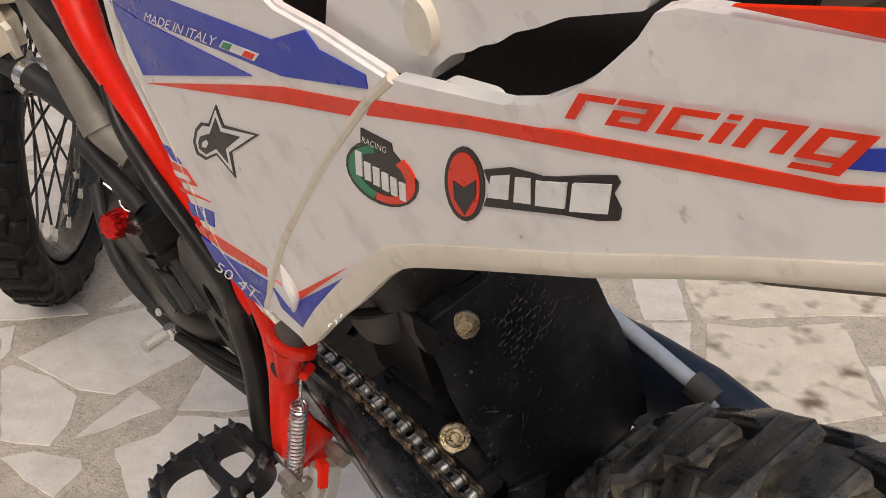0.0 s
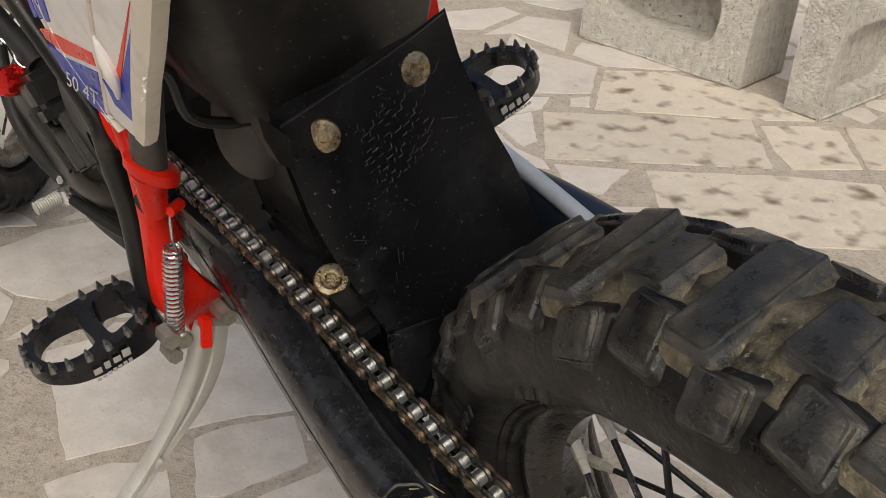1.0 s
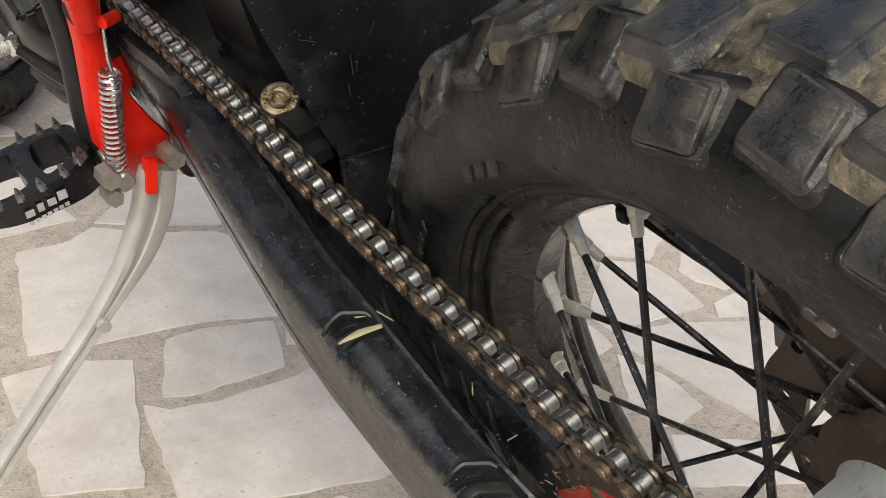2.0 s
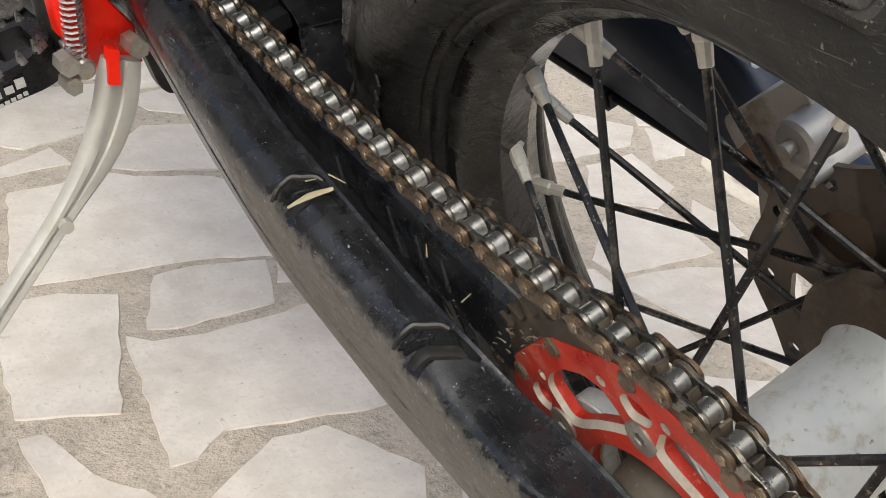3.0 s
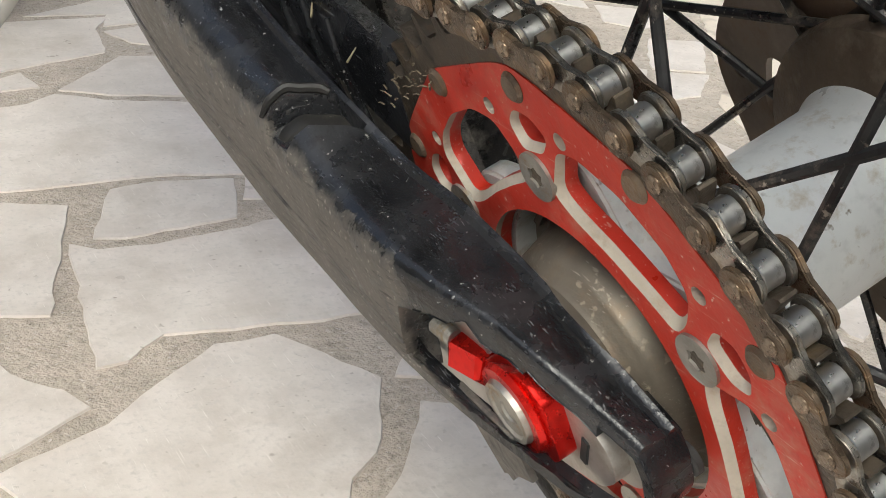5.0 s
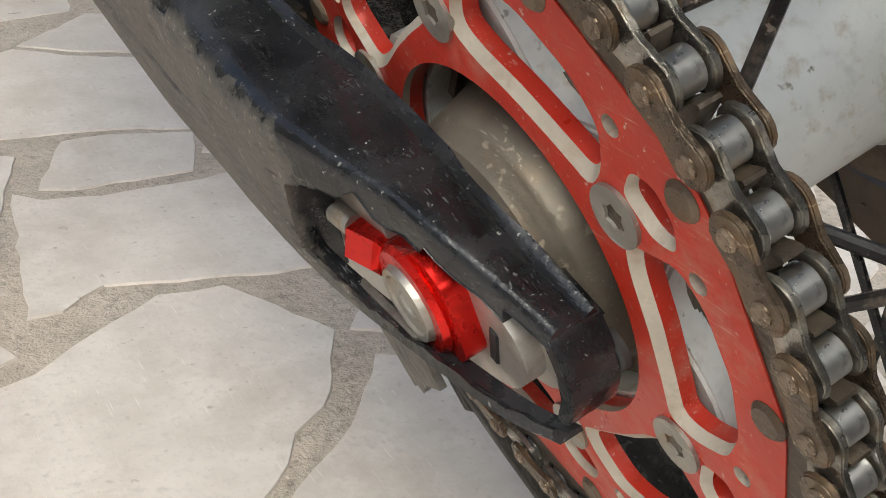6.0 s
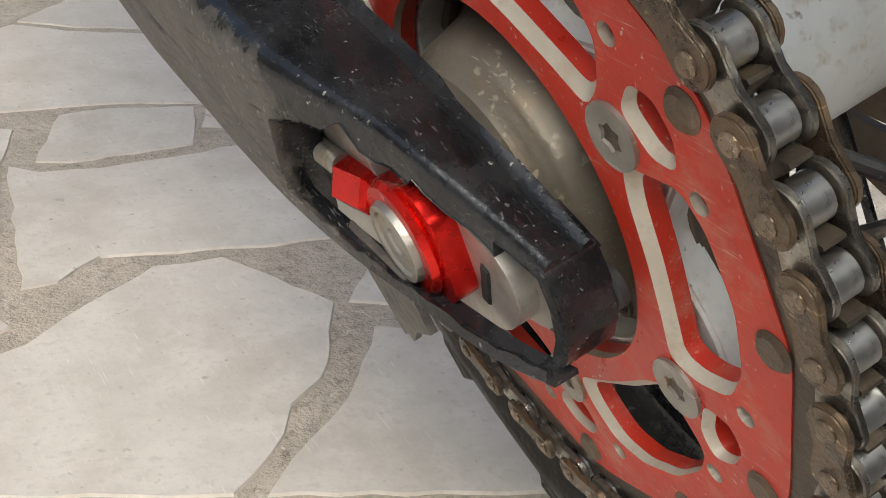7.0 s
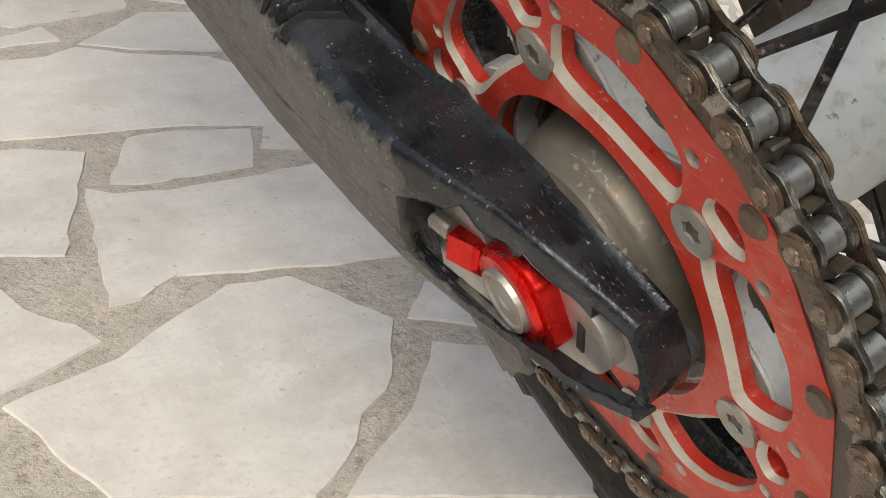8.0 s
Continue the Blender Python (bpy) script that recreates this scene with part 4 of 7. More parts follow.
# axle, block and adjuster
blk = part("axle_block", plate(rounded([(0.016, 0.012), (0.004, 0.013), (-0.005, 0.0195), (-0.012, 0.0195), (-0.0155, 0.0165), (-0.0195, 0.0145), (-0.0215, -0.010), (-0.010, -0.021), (0.010, -0.016), (0.020, -0.006)], 0.003, 3), [], -0.1155, -0.104, bevel=0.0012), M_REDANO, swing, "red anodised axle block", angle=30)
part("axle_collar", revolve([(-0.110, 0.013), (-0.1165, 0.0178), (-0.1185, 0.0165), (-0.1185, 0.012), (-0.110, 0.012)], 40), M_REDANO, blk)
part("axle_nut", revolve([(-0.110, 0.0), (-0.1190, 0.0), (-0.1188, 0.004), (-0.1196, 0.0045), (-0.1196, 0.0092), (-0.1205, 0.0100), (-0.1205, 0.0119), (-0.118, 0.0128), (-0.110, 0.0128)], 40), M_ZINC, swing, "dusty zinc axle head")
bolt_line = [(-0.1150, 0.072 - 0.0009 * k, 0.0015 + 0.0001 * k) for k in range(40)]
part("adjuster_bolt", tube(bolt_line, [0.0042 if k % 2 else 0.0036 for k in range(40)], 14, 1), M_ZINC, swing, "threaded adjuster bolt")
part("adjuster_nut", tube([(-0.1148, 0.0365, 0.0008), (-0.1143, 0.0345, 0.0013), (-0.1122, 0.0200, 0.0030), (-0.1120, 0.0180, 0.0030)], [0.0074, 0.0088, 0.0088, 0.0072], 6, 1), M_REDANO, swing, "red hexagonal adjuster nut", smooth=False)
part("axle", tube([(-0.109, 0, 0), (0.125, 0, 0)], 0.011, 16, 1), M_ZINC, swing)

# brake disc and caliper
wave = [((0.1085 + 0.0035 * math.cos(8 * t)) * math.cos(t), (0.1085 + 0.0035 * math.cos(8 * t)) * math.sin(t)) for t in [2 * math.pi * i / 128 for i in range(128)]]
dh = [ring_pts(0.03, 40)]
for i in range(6):
    a0 = 60 * i + 20
    dh.append(rounded(polar([(0.058, 12), (0.058, 46), (0.080, 48), (0.084, 30), (0.080, 10)], a0), 0.006, 3))
    for k in (0, 1):
        a = radians(a0 + 8 + 30 * k)
        dh.append([(0.097 * math.cos(a) + 0.0045 * math.cos(t), 0.097 * math.sin(a) + 0.0045 * math.sin(t)) for t in [2 * math.pi * q / 10 for q in range(10)]])
part("brake_disc", plate(wave, dh, 0.072, 0.0755), M_DISC, bike, "brown dusty wave brake disc", angle=30)
cal = part("brake_caliper", plate(rounded([(0.107, 0.102), (0.085, 0.121), (0.060, 0.144), (0.048, 0.137), (0.054, 0.116), (0.066, 0.105), (0.047, 0.092), (0.051, 0.086), (0.070, 0.092), (0.084, 0.076), (0.099, 0.088)], 0.006, 4), [], 0.060, 0.098, bevel=0.003), M_ALU, bike, "dusty dull alloy brake caliper")
part("caliper_piston", tube([(0.046, 0.047, 0.122), (0.048, 0.047, 0.122), (0.066, 0.047, 0.122)], [0.010, 0.012, 0.013], 20, 1), M_ALU, cal)
part("caliper_pin", tube([(0.040, 0.047, 0.122), (0.048, 0.047, 0.122)], 0.004, 12, 1), M_ZINC, cal)
part("brake_pad", plate(rounded([(0.098, 0.086), (0.084, 0.076), (0.070, 0.090), (0.082, 0.106)], 0.004, 3), [], 0.056, 0.062, bevel=0.001), M_RUST, cal, "brown dusty pad plate")
part("caliper_bracket", plate(rounded([(0.112, 0.096), (0.095, 0.064), (0.074, 0.064), (0.046, 0.083), (0.021, 0.066), (0.030, 0.018), (0.083, 0.030), (0.125, 0.060)], 0.008, 3), [], 0.080, 0.090, bevel=0.002), M_RUST, cal, "brown dusty caliper bracket")

# mud flap between tyre and airbox
rows = []
for i, (y, z, xl, xr) in enumerate([(0.345, 0.3195, -0.066, 0.0655), (0.346, 0.305, -0.0670, 0.0665), (0.344, 0.285, -0.0665, 0.066), (0.340, 0.265, -0.067, 0.067), (0.337, 0.246, -0.068, 0.070), (0.335, 0.222, -0.066, 0.074), (0.332, 0.20, -0.063, 0.079), (0.330, 0.18, -0.0595, 0.082), (0.328, 0.16, -0.056, 0.085), (0.326, 0.14, -0.0515, 0.087), (0.326, 0.12, -0.0500, 0.088), (0.326, 0.10, -0.0515, 0.088), (0.326, 0.088, -0.0525, 0.086)]):
    rows.append([(xl + (xr - xl) * k / 16, y - 0.010 * (1 - ((k - 8) / 8) ** 2) * (0.3 + 0.05 * i) + 0.0012 * math.sin(0.9 * k + 0.7 * i), z + (0.006 * math.sin(2.3 * k) + 0.012 * min(1, k / 2) if i == 12 else 0)) for k in range(17)])
bm = loft(rows, closed=False)
bmesh.ops.solidify(bm, geom=bm.faces[:], thickness=0.004)
flap = part("mud_flap", bm, M_FLAP, bike, "scratched black rubber mud flap with two dome bolts", angle=50)
for x, y, z, yaw in ((-0.0415, 0.3410, 0.289, 60), (0.0316, 0.3412, 0.296, 88)):
    bm = revolve([(0, 0.0002), (0.0003, 0.0032), (-0.0006, 0.0036), (-0.0006, 0.0056), (0.0002, 0.0062), (0.0012, 0.0098), (0.0022, 0.0108), (0.0042, 0.0112), (0.006, 0.0112), (0.006, 0.0002)], 28, close=False)
    bmesh.ops.transform(bm, matrix=pose(x, y - 0.0022, z, 0, 0, yaw) @ pose(0, 0, 0, 0, 8, 0) @ Matrix.Diagonal((0.5, 0.93, 1.04, 1)), verts=bm.verts[:])
    part("dome_bolt", bm, M_GOLD, flap, "rusty yellow zinc dome bolt")
rnd = random.Random(9)
bm = bmesh.new()
def on(x, z):
    f = (0.345 - z) / 0.16
    return (x, 0.3405 - 0.0115 * (1 - (x / 0.066) ** 2) * (0.3 + 0.3 * f) - 0.05 * max(0, 0.285 - z) - 0.0042, z)


for k in range(150):
    i, j = k % 15, k // 15
    x0, z0 = -0.024 + 0.0032 * i + rnd.uniform(-0.001, 0.001), 0.238 + 0.0052 * j + 0.0007 * i + rnd.uniform(-0.0015, 0.0015)
    if rnd.random() < 0.35:
        continue
    ln_ = rnd.uniform(0.002, 0.005)
    dx, dz = (ln_, ln_ * 0.2) if k % 2 else (ln_ * 0.1, ln_ * 0.8)
    tube([on(x0, z0), on(x0 + dx, z0 + dz)], rnd.uniform(0.00016, 0.0003), 4, 1, 1.0, bm)
for k in range(14):
    x0, z0, ang = rnd.uniform(-0.05, 0.05), rnd.uniform(0.16, 0.30), rnd.uniform(-0.6, 1.6)
    ln_ = rnd.uniform(0.006, 0.016)
    tube([on(x0, z0), on(x0 + ln_ * math.cos(ang), z0 + ln_ * math.sin(ang))], 0.0002, 4, 1, 1.0, bm)
part("scratch_patch", bm, M_GUARDSIDE, flap, "pale scratches in the rubber")["kind"] = "stuff"

torn = [(-0.0591, 0.3215, 0.0981), (-0.0521, 0.3215, 0.1334), (-0.0313, 0.3215, 0.1305), (0.0001, 0.3215, 0.1226), (-0.0105, 0.3215, 0.1043), (-0.0268, 0.3215, 0.0896), (-0.0446, 0.3215, 0.0736)]
part("torn_corner", loft([[(x, y + d + 0.003 * math.sin(1.9 * k), z) for k, (x, y, z) in enumerate(torn)] for d in (-0.0012, 0.0012)]), M_FLAP, flap, "torn corner of the flap", smooth=False)

# airbox and inner mudguard
rings = []
for z, y0, y1, w in ((0.30, 0.362, 0.47, 0.074), (0.34, 0.35, 0.48, 0.086), (0.42, 0.31, 0.5, 0.10), (0.50, 0.25, 0.5, 0.10), (0.57, 0.17, 0.5, 0.095), (0.60, 0.12, 0.5, 0.09)):
    rings.append([(-w, y0 + 0.02, z), (-w * 0.75, y0, z), (w * 0.75, y0, z), (w, y0 + 0.02, z), (w, y1, z), (-w, y1, z)])
airbox = part("airbox", loft(rings), M_AIRBOX, bike, "dull black airbox and inner mudguard", angle=50)
part("shock_tunnel", block((0.10, 0.12, 0.16), 0.02, pose(0.0, 0.44, 0.22)), M_AIRBOX, airbox)


def subdivided(loop, step=0.03):
    """Adds points along a loop's long sides."""
    out = []
    for a, b in zip(loop, loop[1:] + loop[:1]):
        n = max(1, int(math.hypot(b[0] - a[0], b[1] - a[1]) / step))
        out += [(a[0] + (b[0] - a[0]) * k / n, a[1] + (b[1] - a[1]) * k / n) for k in range(n)]
    return out


def bow(bm):
    """Draws the tail end of a panel in towards the middle."""
    for v in bm.verts:
        v.co.x += 0.012 * max(0.0, min(1.6, (0.075 - v.co.y) / 0.105))
    return bm


def decal(name, pts, material, parent, level=1, label=""):
    """A film stuck on a side panel."""
    ob = part(name, bow(plate(pts, [], XP - 0.0003 - 0.0003 * level, XP + 0.001)), material, parent, label, smooth=False)
    return ob


def lettering(name, body, bl, br, tl, height, material, parent, bold=0.0, depth=0.0014):
    """Words laid on a panel: bl to br is the base line, bl to tl the letters' height."""
    cu = bpy.data.curves.new("words", "FONT")
    cu.body = body
    cu.offset = bold
    tmp = bpy.data.objects.new("words", cu)
    scene.collection.objects.link(tmp)
    me = bpy.data.meshes.new_from_object(tmp)
    bpy.data.objects.remove(tmp)
    w = max(v.co.x for v in me.vertices)
    xx = XP - depth
    for v in me.vertices:
        u, h = v.co.x / w, v.co.y / height
        y = bl[0] + (br[0] - bl[0]) * u + (tl[0] - bl[0]) * h
        z = bl[1] + (br[1] - bl[1]) * u + (tl[1] - bl[1]) * h
        v.co = (xx, y, z)
    bm = bmesh.new()
    bm.from_mesh(me)
    bpy.data.meshes.remove(me)
    part(name, bow(bm), material, parent, "the word " + body if len(body) > 5 else "", smooth=False)


def squared_word(word, bl, br, tl, material, parent):
    """A word in squared sports letters, each letter a thin film; bl to br is the base line, bl to tl the height."""
    shapes = dict(r=(0.92, ((0, 0, 0.25, 1), (0.25, 0.76, 0.86, 1))),
                  a=(1.08, ((0, 0.78, 0.66, 1), (0.66, 0, 0.92, 1), (0, 0, 0.66, 0.21), (0, 0.42, 0.66, 0.6), (0, 0.21, 0.24, 0.42))),
                  c=(1.05, ((0, 0, 0.25, 1), (0.25, 0.77, 0.9, 1), (0.25, 0, 0.9, 0.23))),
                  i=(0.43, ((0, 0, 0.25, 0.74), (0, 0.85, 0.25, 1.04))),
                  n=(1.08, ((0, 0, 0.25, 1), (0.25, 0.77, 0.67, 1), (0.67, 0, 0.92, 1))),
                  g=(0.92, ((0, 0, 0.25, 1), (0.25, 0.78, 0.67, 1), (0.67, -0.38, 0.92, 1), (0.25, 0, 0.67, 0.2), (0.06, -0.38, 0.67, -0.17))))
    total = sum(shapes[c][0] for c in word)
    at = 0.0
    for c in word:
        w, boxes_ = shapes[c]
        bm = bmesh.new()
        for u0, v0, u1, v1 in boxes_:
            vs = []
            for u, v in ((u0, v0), (u1, v0), (u1, v1), (u0, v1)):
                f = (at + u) / total
                y = bl[0] + (br[0] - bl[0]) * f + (tl[0] - bl[0]) * v
                z = bl[1] + (br[1] - bl[1]) * f + (tl[1] - bl[1]) * v
                vs.append(bm.verts.new((XP - 0.0014, y, z)))
            bm.faces.new(vs)
        part("letter", bow(bm), material, parent, smooth=False)
        at += w

# side panels
XP = -0.134
front_panel = [(0.4543, 0.5692), (0.4751, 0.5416), (0.4958, 0.5000), (0.4887, 0.4435), (0.4868, 0.3909), (0.4825, 0.3480), (0.4374, 0.3109), (0.4154, 0.3241), (0.4226, 0.3290), (0.3431, 0.4286), (0.2620, 0.5162), (0.1949, 0.5822), (0.1660, 0.6064), (0.1902, 0.6084), (0.2122, 0.6106), (0.2453, 0.6111), (0.2630, 0.6186)]
rear_panel = [(0.4179, 0.3320), (0.4095, 0.3270), (0.3714, 0.3275), (0.3591, 0.3370), (0.3327, 0.3648), (0.3024, 0.3959), (0.2627, 0.4346), (0.2355, 0.4627), (0.2199, 0.4780), (0.2050, 0.4911), (0.1791, 0.5076), (0.1193, 0.5405), (0.0713, 0.5661), (0.0355, 0.5842), (0.0062, 0.5981), (-0.0283, 0.6124), (-0.0691, 0.6266), (-0.1372, 0.6600), (-0.1243, 0.7021), (-0.0610, 0.6864), (-0.0259, 0.6824), (0.0248, 0.6776), (0.0335, 0.6738), (0.0400, 0.6646), (0.0487, 0.6556), (0.0569, 0.6475), (0.0678, 0.6389), (0.0848, 0.6282), (0.0995, 0.6222), (0.1407, 0.6120), (0.1646, 0.6065), (0.1925, 0.5831), (0.2588, 0.5177), (0.3387, 0.4311)]
pf = part("side_panel", plate(front_panel, [], XP, XP + 0.006, bevel=0.002), M_WHITE, bike, "white plastic side panel with blue and red graphics", angle=30)
pr = part("tail_panel", bow(plate(subdivided(rear_panel), [], XP, XP + 0.006)), M_WHITE, bike, "white plastic tail panel with racing graphics", angle=30)
edge_lo = [(0.3690, 0.3271), (0.3551, 0.3397), (0.3329, 0.3632), (0.3034, 0.3940), (0.2809, 0.4155), (0.2618, 0.4344), (0.2477, 0.4491), (0.2347, 0.4625), (0.2205, 0.4766), (0.2112, 0.4853), (0.2006, 0.4937), (0.1896, 0.5008), (0.1605, 0.5173), (0.1195, 0.5398), (0.0714, 0.5655), (0.0356, 0.5837), (0.0063, 0.5977), (-0.0283, 0.6119), (-0.0692, 0.6261)]
edge_hi = [(0.3702, 0.3406), (0.3543, 0.3591), (0.3316, 0.3843), (0.3037, 0.4134), (0.2838, 0.4337), (0.2657, 0.4517), (0.2513, 0.4656), (0.2393, 0.4774), (0.2257, 0.4895), (0.2150, 0.4979), (0.1976, 0.5094), (0.1831, 0.5178), (0.1554, 0.5325), (0.1158, 0.5531), (0.0692, 0.5770), (0.0345, 0.5934), (0.0058, 0.6065), (-0.0280, 0.6211), (-0.0680, 0.6352)]
front_edge = [(0.4543, 0.5692), (0.4751, 0.5416), (0.4958, 0.5000), (0.4887, 0.4435), (0.4868, 0.3909), (0.4825, 0.3480), (0.4374, 0.3109)]
rib_line = [(0.1652, 0.6067), (0.1935, 0.5827), (0.2607, 0.5168), (0.3413, 0.4296), (0.4213, 0.3288)]
scoop_line = [(0.3517, 0.4085), (0.3521, 0.3948), (0.3523, 0.3823), (0.3627, 0.3648)]
# graphics
decal("blue_graphic", [(0.4588, 0.5467), (0.4595, 0.4962), (0.2930, 0.5593), (0.4250, 0.5465)], M_BLUE, pf, 1, "blue graphic film")
decal("blue_graphic", [(0.4347, 0.5646), (0.3722, 0.5755), (0.2574, 0.5911), (0.2216, 0.6081), (0.2151, 0.6012), (0.1830, 0.6016), (0.1845, 0.5950), (0.2593, 0.5722), (0.4242, 0.5475), (0.4535, 0.5484)], M_BLUE, pf, 1, "blue graphic film")
decal("red_stripe", [(0.4588, 0.4908), (0.3164, 0.5452), (0.2638, 0.5646), (0.1934, 0.5854), (0.2045, 0.5741), (0.2702, 0.5536)], M_REDDEC, pf, 1, "red stripe")
decal("red_stripe", [(0.1828, 0.5905), (0.1202, 0.6096), (0.0710, 0.6242), (0.0228, 0.6339), (-0.0152, 0.6404), (-0.0272, 0.6443), (-0.0274, 0.6400), (-0.0167, 0.6365), (0.0233, 0.6283), (0.0723, 0.6180), (0.1221, 0.6034), (0.1921, 0.5798)], M_REDDEC, pr, 1, "red stripe")
decal("blue_graphic", [(-0.0152, 0.6454), (-0.0200, 0.6524), (-0.0269, 0.6553), (-0.0357, 0.6580), (-0.0361, 0.6513), (-0.0271, 0.6490)], M_BLUE, pr, 1, "blue graphic film")
decal("red_graphic", [(0.0107, 0.6820), (-0.0259, 0.6838), (-0.0342, 0.6851), (-0.0338, 0.6920), (-0.0048, 0.6854)], M_REDDEC, pr, 1, "red graphic film")
decal("flag_sticker", [(0.3102, 0.5726), (0.3186, 0.5660), (0.2829, 0.5713), (0.2743, 0.5780)], M_WHITEDEC, pf, 2)
decal("flag_green", [(0.3097, 0.5719), (0.3157, 0.5670), (0.3068, 0.5684), (0.3007, 0.5736)], M_GREENDEC, pf, 3)
decal("flag_red", [(0.2880, 0.5751), (0.2942, 0.5702), (0.2835, 0.5720), (0.2781, 0.5766)], M_REDDEC, pf, 3)
decal("star_sticker", [(0.3569, 0.5171), (0.3581, 0.5033), (0.3129, 0.5169), (0.3634, 0.4829), (0.3735, 0.4604), (0.3892, 0.4694), (0.4122, 0.4551), (0.4250, 0.4538), (0.4210, 0.4647), (0.4070, 0.4798), (0.3935, 0.4900), (0.3811, 0.4945)], M_BLACKDEC, pf, 1, "black and white star sticker")
decal("star_white", [(0.3601, 0.5126), (0.3613, 0.5004), (0.3190, 0.5142), (0.3666, 0.4818), (0.3738, 0.4646), (0.3862, 0.4728), (0.4074, 0.4598), (0.4178, 0.4587), (0.4148, 0.4675), (0.4037, 0.4797), (0.3917, 0.4888), (0.3803, 0.4929)], M_WHITEDEC, pf, 2)
decal("star_dark", [(0.3639, 0.5063), (0.3652, 0.4964), (0.3386, 0.5048), (0.3689, 0.4831), (0.3740, 0.4709), (0.3833, 0.4769), (0.4052, 0.4629), (0.4130, 0.4634), (0.4096, 0.4698), (0.4022, 0.4771), (0.3837, 0.4872)], M_BLACKDEC, pf, 3)
decal("star_dot", [(0.4016, 0.4734), (0.3940, 0.4784), (0.3926, 0.4766), (0.3999, 0.4702), (0.4061, 0.4682)], M_WHITEDEC, pf, 4)
decal("oval_sticker", [(0.2005, 0.5700), (0.1791, 0.5717), (0.1801, 0.5674), (0.1670, 0.5585), (0.1692, 0.5530), (0.1735, 0.5471), (0.1797, 0.5412), (0.1875, 0.5357), (0.1961, 0.5312), (0.2049, 0.5281), (0.2131, 0.5268), (0.2198, 0.5275), (0.2243, 0.5301), (0.2262, 0.5345), (0.2252, 0.5401), (0.2216, 0.5464), (0.2158, 0.5527), (0.2084, 0.5586), (0.2001, 0.5634), (0.2136, 0.5539), (0.2057, 0.5586)], M_BLACKDEC, pr, 1, "green, red and white oval sticker")
decal("oval_green", [(0.2085, 0.5299), (0.2141, 0.5297), (0.2185, 0.5308), (0.2216, 0.5330), (0.2229, 0.5362), (0.2226, 0.5402), (0.2206, 0.5446), (0.2171, 0.5492), (0.2123, 0.5537), (0.2067, 0.5578), (0.2005, 0.5612), (0.1943, 0.5638), (0.1943, 0.5604), (0.1990, 0.5584), (0.2036, 0.5559), (0.2077, 0.5530), (0.2111, 0.5497), (0.2136, 0.5464), (0.2149, 0.5432), (0.2149, 0.5403), (0.2137, 0.5380), (0.2113, 0.5364), (0.2079, 0.5356), (0.2036, 0.5356)], M_GREENDEC, pr, 2)
decal("oval_red", [(0.1737, 0.5664), (0.1710, 0.5649), (0.1693, 0.5628), (0.1686, 0.5601), (0.1689, 0.5570), (0.1702, 0.5535), (0.1726, 0.5499), (0.1759, 0.5461), (0.1800, 0.5424), (0.1848, 0.5390), (0.1901, 0.5359), (0.1956, 0.5334), (0.2013, 0.5316), (0.2066, 0.5305), (0.2036, 0.5356), (0.1995, 0.5363), (0.1954, 0.5375), (0.1912, 0.5393), (0.1873, 0.5414), (0.1838, 0.5439), (0.1807, 0.5465), (0.1783, 0.5492), (0.1767, 0.5519), (0.1758, 0.5544), (0.1757, 0.5567), (0.1764, 0.5587), (0.1778, 0.5602), (0.1799, 0.5614)], M_REDDEC, pr, 2)
decal("white_bar", [(0.2107, 0.5549), (0.2058, 0.5557), (0.2122, 0.5399), (0.2172, 0.5390)], M_WHITEDEC, pr, 3)
decal("white_bar", [(0.2062, 0.5508), (0.2014, 0.5516), (0.2056, 0.5404), (0.2105, 0.5395)], M_WHITEDEC, pr, 3)
decal("white_bar", [(0.1998, 0.5512), (0.1951, 0.5520), (0.1991, 0.5408), (0.2039, 0.5400)], M_WHITEDEC, pr, 3)
decal("white_bar", [(0.1935, 0.5515), (0.1889, 0.5523), (0.1927, 0.5413), (0.1975, 0.5405)], M_WHITEDEC, pr, 3)
decal("white_bar", [(0.1873, 0.5519), (0.1828, 0.5527), (0.1865, 0.5418), (0.1911, 0.5409)], M_WHITEDEC, pr, 3)
decal("white_bar", [(0.1813, 0.5523), (0.1768, 0.5530), (0.1803, 0.5422), (0.1849, 0.5414)], M_WHITEDEC, pr, 3)
decal("devil_oval", [(0.1202, 0.5816), (0.1216, 0.5766), (0.1239, 0.5713), (0.1268, 0.5661), (0.1303, 0.5613), (0.1341, 0.5573), (0.1379, 0.5545), (0.1414, 0.5530), (0.1445, 0.5530), (0.1467, 0.5545), (0.1480, 0.5575), (0.1482, 0.5617), (0.1474, 0.5667), (0.1456, 0.5721), (0.1430, 0.5775), (0.1398, 0.5826), (0.1363, 0.5871), (0.1326, 0.5905), (0.1291, 0.5929), (0.1259, 0.5940), (0.1233, 0.5938), (0.1213, 0.5923), (0.1200, 0.5897), (0.1197, 0.5861)], M_BLACKDEC, pr, 1, "red oval sticker with a black rim")
decal("devil_red", [(0.1228, 0.5802), (0.1240, 0.5758), (0.1259, 0.5713), (0.1283, 0.5669), (0.1311, 0.5629), (0.1342, 0.5596), (0.1372, 0.5573), (0.1400, 0.5561), (0.1424, 0.5563), (0.1441, 0.5578), (0.1451, 0.5604), (0.1452, 0.5640), (0.1445, 0.5682), (0.1430, 0.5729), (0.1409, 0.5775), (0.1383, 0.5818), (0.1355, 0.5856), (0.1325, 0.5885), (0.1297, 0.5904), (0.1271, 0.5913), (0.1250, 0.5910), (0.1234, 0.5897), (0.1225, 0.5873), (0.1223, 0.5841)], M_REDDEC, pr, 2)
